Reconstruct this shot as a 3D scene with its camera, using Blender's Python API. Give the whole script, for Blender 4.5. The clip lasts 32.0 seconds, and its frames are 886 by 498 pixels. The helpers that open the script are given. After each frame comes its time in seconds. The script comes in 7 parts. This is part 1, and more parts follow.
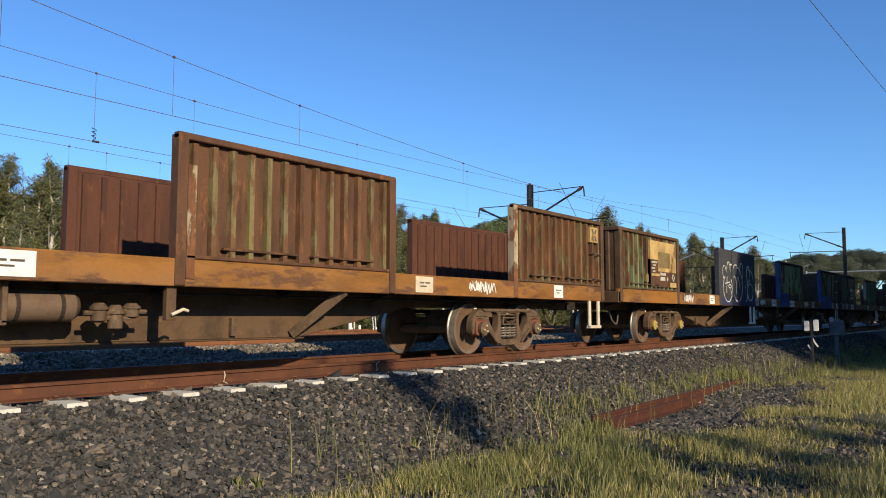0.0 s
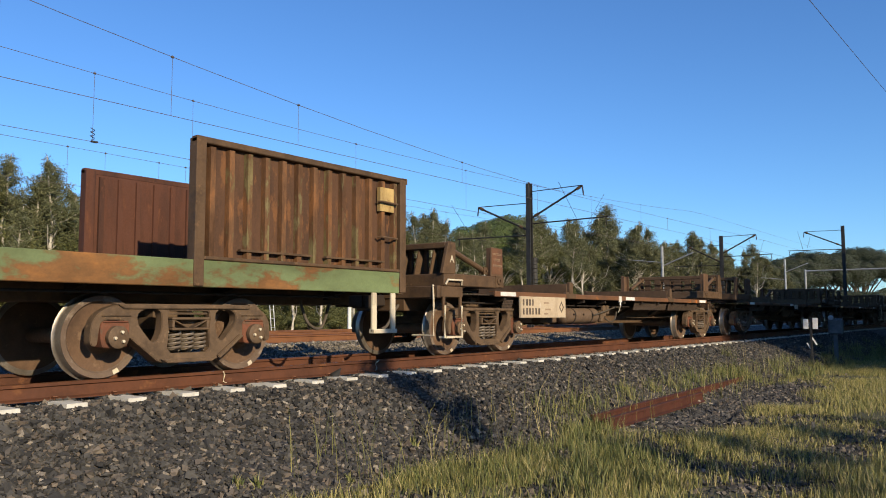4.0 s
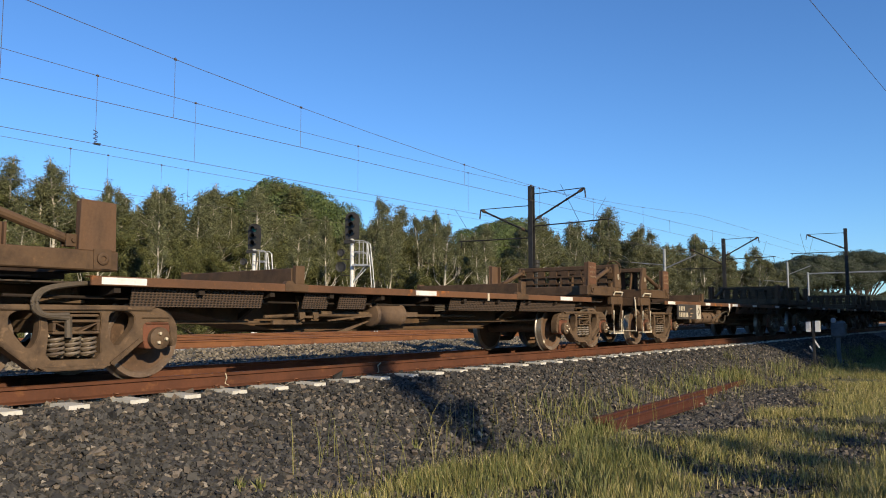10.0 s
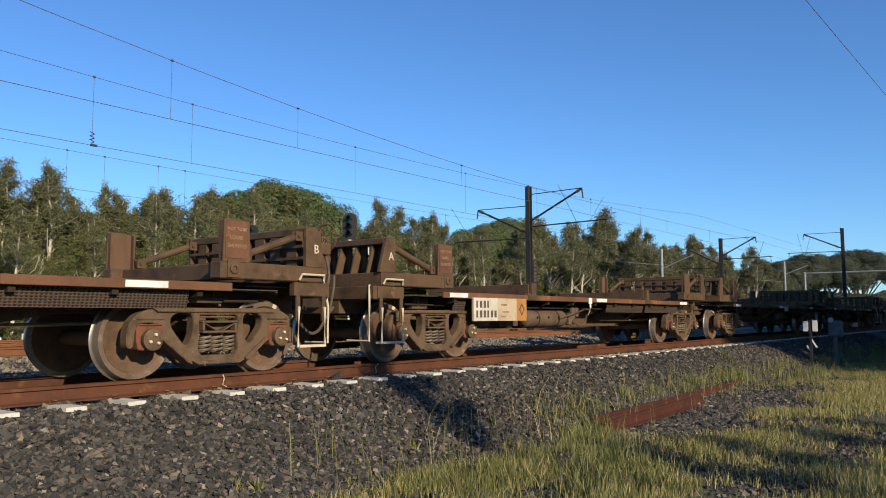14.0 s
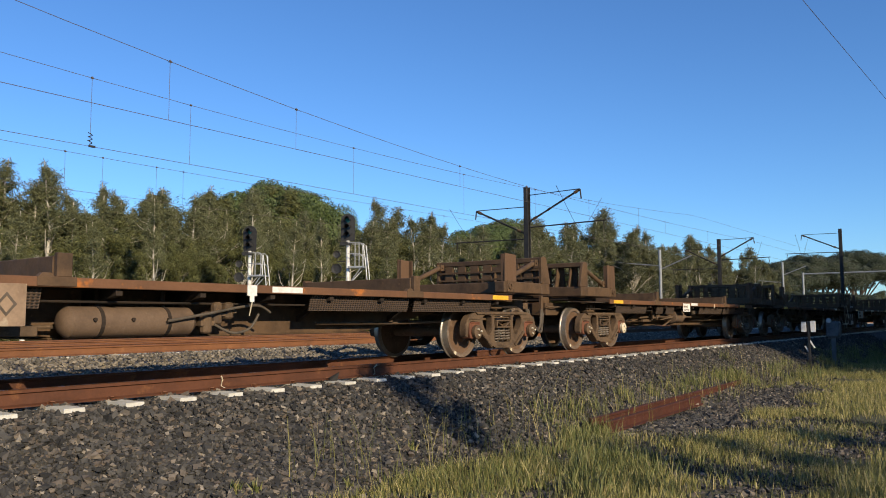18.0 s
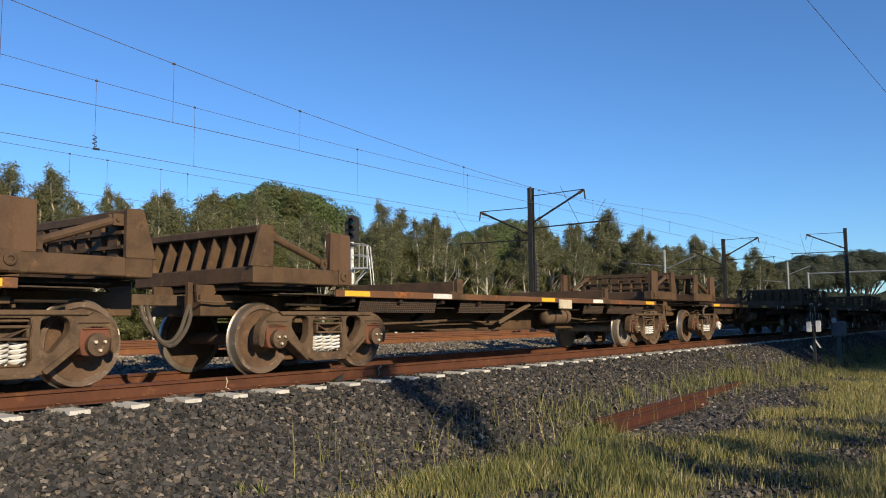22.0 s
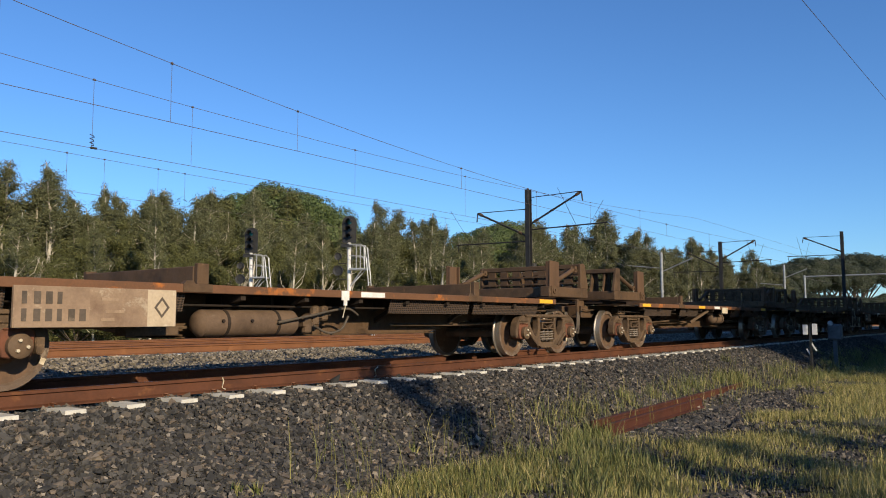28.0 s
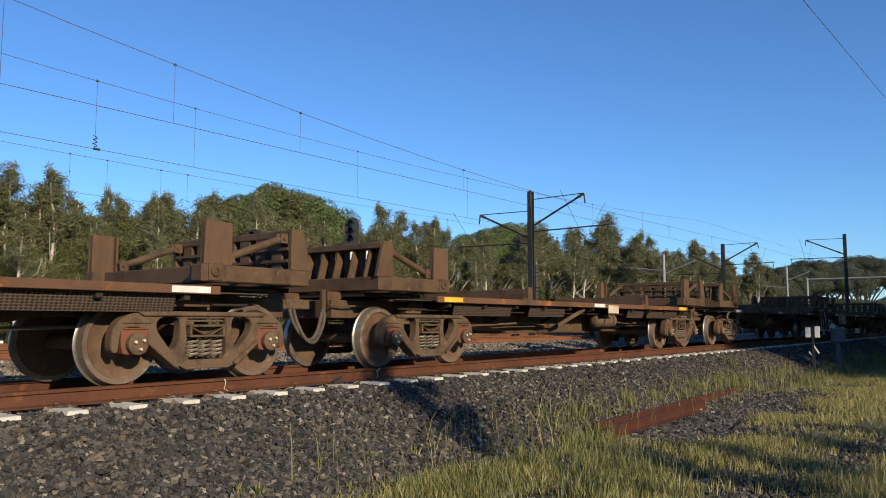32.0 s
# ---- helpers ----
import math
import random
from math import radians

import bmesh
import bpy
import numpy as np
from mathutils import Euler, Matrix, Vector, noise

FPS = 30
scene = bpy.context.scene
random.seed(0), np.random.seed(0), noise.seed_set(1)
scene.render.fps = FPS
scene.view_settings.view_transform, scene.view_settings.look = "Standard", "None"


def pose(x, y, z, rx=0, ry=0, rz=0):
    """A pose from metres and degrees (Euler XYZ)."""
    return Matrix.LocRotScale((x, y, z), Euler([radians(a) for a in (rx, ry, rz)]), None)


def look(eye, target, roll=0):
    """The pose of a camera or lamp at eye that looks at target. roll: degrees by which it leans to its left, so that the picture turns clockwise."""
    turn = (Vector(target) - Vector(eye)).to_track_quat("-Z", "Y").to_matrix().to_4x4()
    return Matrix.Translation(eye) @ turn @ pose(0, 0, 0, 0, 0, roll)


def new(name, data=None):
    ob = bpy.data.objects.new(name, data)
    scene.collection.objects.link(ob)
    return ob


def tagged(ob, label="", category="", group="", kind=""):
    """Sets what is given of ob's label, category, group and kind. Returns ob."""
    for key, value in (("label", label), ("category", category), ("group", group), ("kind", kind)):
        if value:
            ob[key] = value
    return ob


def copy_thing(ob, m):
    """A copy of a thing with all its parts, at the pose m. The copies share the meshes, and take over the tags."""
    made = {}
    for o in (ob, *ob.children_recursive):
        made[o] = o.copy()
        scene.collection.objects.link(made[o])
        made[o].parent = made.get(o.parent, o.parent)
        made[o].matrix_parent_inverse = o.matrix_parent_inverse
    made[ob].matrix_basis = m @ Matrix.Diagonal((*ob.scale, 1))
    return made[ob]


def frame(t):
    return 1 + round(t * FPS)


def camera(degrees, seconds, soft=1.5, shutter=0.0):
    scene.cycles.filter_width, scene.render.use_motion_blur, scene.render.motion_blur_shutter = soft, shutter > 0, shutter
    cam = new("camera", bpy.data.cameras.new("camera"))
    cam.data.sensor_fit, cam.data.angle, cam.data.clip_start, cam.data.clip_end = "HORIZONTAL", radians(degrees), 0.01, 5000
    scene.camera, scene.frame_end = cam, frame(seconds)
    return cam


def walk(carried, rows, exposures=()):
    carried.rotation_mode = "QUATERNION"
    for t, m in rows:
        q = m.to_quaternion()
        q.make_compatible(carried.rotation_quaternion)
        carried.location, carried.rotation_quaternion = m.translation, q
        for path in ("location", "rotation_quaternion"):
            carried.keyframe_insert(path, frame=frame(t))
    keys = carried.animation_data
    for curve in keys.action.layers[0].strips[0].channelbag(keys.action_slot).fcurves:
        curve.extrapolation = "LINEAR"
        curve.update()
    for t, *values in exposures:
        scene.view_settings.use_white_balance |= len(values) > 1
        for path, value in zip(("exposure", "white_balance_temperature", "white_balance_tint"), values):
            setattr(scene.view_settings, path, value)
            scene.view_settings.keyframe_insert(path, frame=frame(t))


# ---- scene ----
# ---------------------------------------------------------------- camera
# x runs along the railway, y away from the camera, z = 0 is the top of the rails
EYE = (0.0, 0.0, 0.65)
SECONDS = 32.0


def aim(yaw, pitch, roll):
    """Camera pose from its bearing off the railway, its tilt and its lean, in degrees."""
    a, b = radians(yaw), radians(pitch)
    way = Vector((math.cos(a) * math.cos(b), math.sin(a) * math.cos(b), math.sin(b)))
    return look(EYE, Vector(EYE) + way * 10, roll)


cam = camera(58.88, SECONDS, soft=1.0)
walk(cam, [
    (0, aim(36.953, 4.877, 0.058)),
    (0.5, aim(37.003, 4.884, -0.016)),
    (1, aim(37.044, 4.882, -0.078)),
    (1.5, aim(37.073, 4.884, -0.143)),
    (2, aim(37.065, 4.886, -0.183)),
    (2.5, aim(37.015, 4.869, -0.188)),
    (3, aim(36.951, 4.841, -0.148)),
    (3.5, aim(36.888, 4.821, -0.067)),
    (5.5, aim(36.899, 4.824, -0.309)),
    (6, aim(36.908, 4.814, -0.286)),
    (6.5, aim(36.910, 4.820, -0.262)),
    (7, aim(36.907, 4.835, -0.224)),
    (7.5, aim(36.903, 4.859, -0.211)),
    (8, aim(36.900, 4.887, -0.208)),
    (8.5, aim(36.908, 4.910, -0.151)),
    (9, aim(36.939, 4.934, -0.049)),
    (9.5, aim(36.991, 4.962, 0.001)),
    (10, aim(37.044, 4.990, -0.035)),
    (10.5, aim(37.066, 5.005, -0.095)),
    (11, aim(37.061, 5.010, -0.103)),
    (11.5, aim(37.051, 5.018, -0.078)),
    (12, aim(37.032, 5.034, -0.094)),
    (12.5, aim(36.989, 5.053, -0.120)),
    (13, aim(36.927, 5.060, -0.128)),
    (13.5, aim(36.878, 5.051, -0.157)),
    (14, aim(36.858, 5.037, -0.199)),
    (14.5, aim(36.852, 5.031, -0.212)),
    (16.5, aim(36.790, 5.072, -0.321)),
    (17, aim(36.755, 5.077, -0.300)),
    (17.5, aim(36.749, 5.092, -0.281)),
    (18, aim(36.740, 5.103, -0.248)),
    (18.5, aim(36.703, 5.109, -0.195)),
    (19, aim(36.666, 5.114, -0.166)),
    (19.5, aim(36.675, 5.125, -0.172)),
    (20, aim(36.745, 5.144, -0.190)),
    (20.5, aim(36.851, 5.161, -0.216)),
    (21, aim(36.949, 5.174, -0.271)),
    (21.5, aim(37.015, 5.179, -0.364)),
    (22, aim(37.037, 5.174, -0.442)),
    (22.5, aim(37.003, 5.170, -0.469)),
    (23, aim(36.936, 5.169, -0.476)),
    (23.5, aim(36.881, 5.167, -0.474)),
    (24, aim(36.853, 5.167, -0.428)),
    (24.5, aim(36.837, 5.169, -0.348)),
    (25, aim(36.827, 5.174, -0.291)),
    (25.5, aim(36.824, 5.184, -0.283)),
    (27.5, aim(36.774, 5.215, -0.101)),
    (28, aim(36.834, 5.256, -0.158)),
    (28.5, aim(36.880, 5.281, -0.169)),
    (29, aim(36.928, 5.291, -0.098)),
    (29.5, aim(36.982, 5.287, -0.009)),
    (30, aim(37.011, 5.287, 0.032)),
    (30.5, aim(37.009, 5.295, 0.058)),
    (31, aim(37.001, 5.306, 0.082)),
    (31.5, aim(36.999, 5.331, 0.064)),
    (32, aim(37.000, 5.381, -0.001)),
], exposures=[(0, 0.41), (3.5, 0.39), (6, 0.34), (12, 0.33), (19, 0.31), (25, 0.27), (32, 0.29)])

# ---------------------------------------------------------------- light
LIGHT_WAY = Vector((0.84, 2.44, -1.08)).normalized()      # the way the sunlight travels
SUN_EL = math.asin(-LIGHT_WAY.z)
SUN_AZ = math.atan2(-LIGHT_WAY.x, -LIGHT_WAY.y)
world = bpy.data.worlds.new("sky")
scene.world = world
world.use_nodes = True
wn = world.node_tree
sky = wn.nodes.new("ShaderNodeTexSky")
sky.sky_type, sky.sun_disc = "NISHITA", False
sky.sun_elevation, sky.sun_rotation = SUN_EL, SUN_AZ
sky.air_density, sky.dust_density, sky.ozone_density = 1.0, 0.0, 4.0
tint = wn.nodes.new("ShaderNodeMix")
tint.data_type, tint.blend_type = "RGBA", "MULTIPLY"
tint.inputs[0].default_value, tint.inputs[7].default_value = 1.0, (0.68, 0.98, 1.30, 1)
wn.links.new(sky.outputs[0], tint.inputs[6])
wn.links.new(tint.outputs[2], wn.nodes["Background"].inputs[0])
wn.nodes["Background"].inputs[1].default_value = 0.098
sun_data = bpy.data.lights.new("sun", "SUN")
sun_data.energy, sun_data.angle, sun_data.color = 5.0, radians(0.55), (0.96, 0.80, 0.56)
sun = new("sun", sun_data)
sun.matrix_world = look(-LIGHT_WAY * 60, (0, 0, 0))


# ---------------------------------------------------------------- materials
def node_mat(name, rough=0.8, metal=0.0):
    m = bpy.data.materials.new(name)
    m.use_nodes = True
    b = m.node_tree.nodes["Principled BSDF"]
    b.inputs["Roughness"].default_value, b.inputs["Metallic"].default_value = rough, metal
    return m, m.node_tree, b


def ramp(nt, fac, stops):
    r = nt.nodes.new("ShaderNodeValToRGB")
    while len(r.color_ramp.elements) < len(stops):
        r.color_ramp.elements.new(0.5)
    for e, (p, c) in zip(r.color_ramp.elements, stops):
        e.position, e.color = p, (*c, 1)
    nt.links.new(fac, r.inputs[0])
    return r.outputs[0]


def noise_tex(nt, scale, detail=4.0, rough=0.6, stretch=None, vary=False):
    co = nt.nodes.new("ShaderNodeTexCoord").outputs["Object"]
    if stretch or vary:
        mp = nt.nodes.new("ShaderNodeMapping")
        nt.links.new(co, mp.inputs[0])
        mp.inputs["Scale"].default_value = stretch or (1, 1, 1)
        if vary:
            info = nt.nodes.new("ShaderNodeObjectInfo")
            mul = nt.nodes.new("ShaderNodeMath")
            mul.operation, mul.inputs[1].default_value = "MULTIPLY", 37.0
            nt.links.new(info.outputs["Random"], mul.inputs[0])
            nt.links.new(mul.outputs[0], mp.inputs["Location"])
        co = mp.outputs[0]
    n = nt.nodes.new("ShaderNodeTexNoise")
    n.inputs["Scale"].default_value, n.inputs["Detail"].default_value, n.inputs["Roughness"].default_value = scale, detail, rough
    nt.links.new(co, n.inputs["Vector"])
    return n.outputs[0]


def mixed(nt, fac, a, b, mode="MIX"):
    x = nt.nodes.new("ShaderNodeMix")
    x.data_type, x.blend_type = "RGBA", mode
    for sock, v in ((x.inputs[0], fac), (x.inputs[6], a), (x.inputs[7], b)):
        if isinstance(v, (int, float)):
            sock.default_value = v
        elif isinstance(v, tuple):
            sock.default_value = (*v, 1)
        else:
            nt.links.new(v, sock)
    return x.outputs[2]


def bump(nt, bsdf, height, strength=0.3, dist=0.01):
    b = nt.nodes.new("ShaderNodeBump")
    b.inputs["Strength"].default_value, b.inputs["Distance"].default_value = strength, dist
    nt.links.new(height, b.inputs["Height"])
    nt.links.new(b.outputs[0], bsdf.inputs["Normal"])


def worn(name, base, dark, patch, patch_from=0.55, rough=0.8, metal=0.0, scale=3.0, grain=40.0, streak=False, bumpy=0.25, vary=True):
    """Painted or bare metal or stone: a base colour, darker grime in large stains and patches of another colour."""
    m, nt, b = node_mat(name, rough, metal)
    big = noise_tex(nt, scale, 5, 0.65, (1, 1, 0.25) if streak else None, vary)
    fine = noise_tex(nt, grain, 3, 0.7)
    c = ramp(nt, big, [(0.3, dark), (0.55, base), (0.75, base)])
    spots = noise_tex(nt, scale * 2.3, 6, 0.7, (1, 1, 0.3) if streak else None, vary)
    c = mixed(nt, ramp(nt, spots, [(patch_from, (0, 0, 0)), (patch_from + 0.08, (1, 1, 1))]), c, patch)
    c = mixed(nt, 0.28, c, ramp(nt, fine, [(0.3, (0.35, 0.35, 0.35)), (0.7, (1, 1, 1))]), "MULTIPLY")
    nt.links.new(c, b.inputs["Base Color"])
    b.inputs["Specular IOR Level"].default_value = 0.3
    r = ramp(nt, spots, [(0.3, (rough * 0.8,) * 3), (0.7, (min(1, rough * 1.15),) * 3)])
    nt.links.new(r, b.inputs["Roughness"])
    bump(nt, b, fine, bumpy, 0.006)
    return m


def chipped(name, paint, rust, cover=0.5, scale=5.0, stretch=(1, 1, 0.3), faded=0.25):
    """Old paint that flakes off in patches and streaks down to rusty steel."""
    m, nt, b = node_mat(name, 0.75)
    flakes, broad, fine = noise_tex(nt, scale, 6, 0.7, stretch, True), noise_tex(nt, scale * 0.35, 3, 0.6, stretch, True), noise_tex(nt, 45, 3, 0.7)
    coat = mixed(nt, ramp(nt, broad, [(0.35, (0, 0, 0)), (0.65, (1, 1, 1))]), paint, tuple(v * (1 - faded) + 0.10 * faded for v in paint))
    bare = ramp(nt, flakes, [(0.35, tuple(v * 0.5 for v in rust)), (0.55, rust), (0.75, (min(1, rust[0] * 2.1), rust[1] * 1.8, rust[2] * 1.3))])
    worn_off = mixed(nt, 0.4, flakes, broad)
    c = mixed(nt, ramp(nt, worn_off, [(cover - 0.02, (0, 0, 0)), (cover + 0.02, (1, 1, 1))]), coat, bare)
    c = mixed(nt, 0.25, c, ramp(nt, fine, [(0.3, (0.4, 0.4, 0.4)), (0.7, (1, 1, 1))]), "MULTIPLY")
    grime = noise_tex(nt, scale * 0.6, 5, 0.7, stretch, True)
    c = mixed(nt, 0.7, c, ramp(nt, grime, [(0.36, (0.42, 0.38, 0.34)), (0.58, (1, 1, 1))]), "MULTIPLY")
    nt.links.new(c, b.inputs["Base Color"])
    b.inputs["Specular IOR Level"].default_value = 0.3
    bump(nt, b, worn_off, 0.35, 0.008)
    return m


def island(name, stops, rough=0.9, grain=60.0, bumpy=0.3):
    """Loose pieces in one mesh, each with a tone of its own."""
    m, nt, b = node_mat(name, rough)
    g = nt.nodes.new("ShaderNodeNewGeometry")
    c = ramp(nt, g.outputs["Random Per Island"], stops)
    fine = noise_tex(nt, grain, 3, 0.7)
    c = mixed(nt, 0.5, c, ramp(nt, fine, [(0.3, (0.45, 0.45, 0.45)), (0.7, (1, 1, 1))]), "MULTIPLY")
    nt.links.new(c, b.inputs["Base Color"])
    if bumpy:
        bump(nt, b, fine, bumpy, 0.01)
    return m


BROWN = worn("grime_brown_steel", (0.106, 0.063, 0.034), (0.052, 0.032, 0.019), (0.150, 0.088, 0.047), 0.60, 0.75, bumpy=0.15)
BROWN2 = worn("bogie_brown_dust", (0.122, 0.079, 0.047), (0.058, 0.038, 0.024), (0.170, 0.110, 0.066), 0.57, 0.78, scale=5, bumpy=0.15)
# grimy steel, its colour darkened further to hold the shade under the deck
DARK = worn("underframe_grime_and_shade", (0.032, 0.022, 0.016), (0.014, 0.011, 0.009), (0.05, 0.032, 0.022), 0.62, 0.85)
SILL = worn("rusty_sill", (0.155, 0.074, 0.037), (0.088, 0.046, 0.026), (0.40, 0.135, 0.030), 0.58, 0.72, scale=0.9)
OCHRE = chipped("ochre_sill_paint", (0.29, 0.125, 0.024), (0.120, 0.058, 0.030), 0.53, 2.6, (0.4, 1, 1.6))
RUSTPANEL = worn("rust_panel", (0.112, 0.053, 0.027), (0.050, 0.026, 0.016), (0.19, 0.080, 0.032), 0.57, 0.8, streak=True)
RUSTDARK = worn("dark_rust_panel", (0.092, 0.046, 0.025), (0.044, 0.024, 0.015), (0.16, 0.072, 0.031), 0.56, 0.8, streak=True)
REDPANEL = worn("oxide_red_panel", (0.090, 0.035, 0.020), (0.046, 0.020, 0.013), (0.125, 0.050, 0.026), 0.58, 0.82, streak=True)
RIB = chipped("green_rib_paint", (0.21, 0.215, 0.095), (0.115, 0.058, 0.029), 0.50)
TREAD = worn("wheel_tread_steel", (0.30, 0.26, 0.22), (0.18, 0.15, 0.12), (0.38, 0.34, 0.30), 0.6, 0.42, 0.7)
WHEEL = worn("wheel_face_rust", (0.130, 0.076, 0.045), (0.066, 0.040, 0.025), (0.175, 0.110, 0.068), 0.58, 0.75)
RIM = worn("wheel_rim", (0.15, 0.105, 0.075), (0.085, 0.055, 0.038), (0.22, 0.17, 0.13), 0.55, 0.65)
BOXRUST = worn("axle_box_rust", (0.175, 0.066, 0.036), (0.085, 0.038, 0.023), (0.13, 0.075, 0.046), 0.56, 0.78)
SPRING = worn("spring_steel", (0.25, 0.20, 0.15), (0.10, 0.07, 0.05), (0.42, 0.37, 0.30), 0.56, 0.5, 0.4)
RAILRUST = worn("rail_rust", (0.108, 0.040, 0.019), (0.060, 0.023, 0.012), (0.16, 0.066, 0.028), 0.58, 0.78, scale=1.5)
RAILORANGE = worn("rail_orange_rust", (0.19, 0.080, 0.034), (0.12, 0.050, 0.023), (0.24, 0.105, 0.045), 0.58, 0.8, scale=1.5)
RAILTOP = worn("rail_head", (0.15, 0.062, 0.030), (0.09, 0.036, 0.019), (0.20, 0.10, 0.055), 0.6, 0.5, 0.3)
CONCRETE = worn("sleeper_concrete", (0.62, 0.60, 0.54), (0.44, 0.42, 0.37), (0.70, 0.68, 0.62), 0.6, 0.9)
WHITE = worn("white_paint", (0.78, 0.76, 0.72), (0.55, 0.52, 0.47), (0.85, 0.84, 0.82), 0.6, 0.6)
CREAM = worn("cream_paint", (0.62, 0.54, 0.40), (0.42, 0.34, 0.24), (0.7, 0.63, 0.5), 0.6, 0.6)
YELLOW = worn("yellow_reflector", (0.85, 0.48, 0.05), (0.7, 0.38, 0.04), (0.9, 0.6, 0.1), 0.6, 0.4)
BLACK = worn("black_steel", (0.035, 0.034, 0.034), (0.018, 0.018, 0.018), (0.06, 0.055, 0.05), 0.62, 0.6)
GALV = worn("galvanised_steel", (0.42, 0.43, 0.44), (0.30, 0.31, 0.32), (0.5, 0.51, 0.52), 0.6, 0.5, 0.4)
BLUE = worn("blue_paint", (0.045, 0.065, 0.19), (0.03, 0.04, 0.11), (0.07, 0.07, 0.16), 0.6, 0.7)
NAVY = worn("black_panel_paint", (0.05, 0.052, 0.06), (0.03, 0.032, 0.036), (0.075, 0.07, 0.066), 0.6, 0.7)
YELLOWPAINT = chipped("faded_yellow_paint", (0.56, 0.39, 0.15), (0.135, 0.066, 0.036), 0.57, 4.0, (1, 1, 0.5))
ORANGEPAINT = chipped("faded_orange_paint", (0.50, 0.25, 0.09), (0.16, 0.075, 0.04), 0.57, 4.0, (1, 1, 0.5))
CHALK = worn("white_spray_paint", (0.75, 0.73, 0.68), (0.6, 0.57, 0.5), (0.8, 0.78, 0.74), 0.6, 0.8)
LETTER = worn("cream_lettering", (0.60, 0.56, 0.46), (0.45, 0.4, 0.3), (0.65, 0.6, 0.5), 0.6, 0.8)
INK = worn("dark_lettering", (0.11, 0.085, 0.065), (0.07, 0.055, 0.042), (0.18, 0.14, 0.10), 0.6, 0.8)
GREENPAINT = chipped("faded_green_paint", (0.175, 0.245, 0.115), (0.13, 0.062, 0.03), 0.53)
GREENSILL = chipped("green_ochre_sill", (0.165, 0.215, 0.095), (0.20, 0.098, 0.036), 0.49, 0.9, (0.7, 1, 1.6))
TAN = worn("dusty_tank", (0.14, 0.092, 0.06), (0.085, 0.055, 0.036), (0.165, 0.115, 0.08), 0.6, 0.8)
HOSE = worn("rubber_hose", (0.10, 0.08, 0.06), (0.05, 0.04, 0.03), (0.14, 0.11, 0.08), 0.6, 0.7)


# ---------------------------------------------------------------- mesh helpers
def box(bm, x0, x1, y0, y1, z0, z1, m=None):
    v = [bm.verts.new((x, y, z)) for x in (x0, x1) for y in (y0, y1) for z in (z0, z1)]
    for f in ((0, 1, 3, 2), (4, 6, 7, 5), (0, 4, 5, 1), (2, 3, 7, 6), (0, 2, 6, 4), (1, 5, 7, 3)):
        bm.faces.new([v[i] for i in f])
    if m is not None:
        for p in v:
            p.co = m @ p.co
    return v


def beam(bm, a, b, w, h, up=(0, 0, 1)):
    """A bar of section w x h from a to b."""
    a, b = Vector(a), Vector(b)
    d = (b - a).normalized()
    side = d.cross(Vector(up))
    side = side.normalized() if side.length > 1e-4 else Vector((1, 0, 0))
    top = side.cross(d)
    ring = [side * (sx * w / 2) + top * (sz * h / 2) for sx, sz in ((-1, -1), (1, -1), (1, 1), (-1, 1))]
    va, vb = [bm.verts.new(a + r) for r in ring], [bm.verts.new(b + r) for r in ring]
    bm.faces.new(va[::-1]), bm.faces.new(vb)
    for i in range(4):
        bm.faces.new((va[i], va[(i + 1) % 4], vb[(i + 1) % 4], vb[i]))


def tube(bm, pts, r, n=8, r1=None, caps=True):
    """A round bar along pts, from radius r to r1."""
    pts = [Vector(p) for p in pts]
    rings = []
    for i, p in enumerate(pts):
        d = (pts[min(i + 1, len(pts) - 1)] - pts[max(i - 1, 0)]).normalized()
        s = d.cross(Vector((0, 0, 1)))
        s = s.normalized() if s.length > 1e-3 else Vector((1, 0, 0))
        t = s.cross(d)
        rr = r + ((r1 if r1 is not None else r) - r) * i / max(1, len(pts) - 1)
        rings.append([bm.verts.new(p + (s * math.cos(a) + t * math.sin(a)) * rr) for a in (2 * math.pi * k / n for k in range(n))])
    for ra, rb in zip(rings, rings[1:]):
        for k in range(n):
            bm.faces.new((ra[k], ra[(k + 1) % n], rb[(k + 1) % n], rb[k]))
    if caps:
        bm.faces.new(rings[0][::-1]), bm.faces.new(rings[-1])


def turned(bm, profile, centre, axis="y", n=32):
    """A body of revolution: profile of (distance along the axis, radius)."""
    rings = []
    for d, r in profile:
        ring = []
        for k in range(n):
            a = 2 * math.pi * k / n
            u, w = r * math.cos(a), r * math.sin(a)
            p = (u, d, w) if axis == "y" else (d, u, w) if axis == "x" else (u, w, d)
            ring.append(bm.verts.new(Vector(centre) + Vector(p)))
        rings.append(ring)
    for ra, rb in zip(rings, rings[1:]):
        for k in range(n):
            bm.faces.new((ra[k], ra[(k + 1) % n], rb[(k + 1) % n], rb[k]))
    bm.faces.new(rings[0]), bm.faces.new(rings[-1][::-1])


def prism(bm, outline, y0, y1, axis="y"):
    """An outline in x and z, thick from y0 to y1 (or in y and z, along x)."""
    def at(p, d):
        return (p[0], d, p[1]) if axis == "y" else (d, p[0], p[1])
    a, b = [bm.verts.new(at(p, y0)) for p in outline], [bm.verts.new(at(p, y1)) for p in outline]
    n = len(outline)
    bm.faces.new(a), bm.faces.new(b[::-1])
    for i in range(n):
        bm.faces.new((a[i], b[i], b[(i + 1) % n], a[(i + 1) % n]))


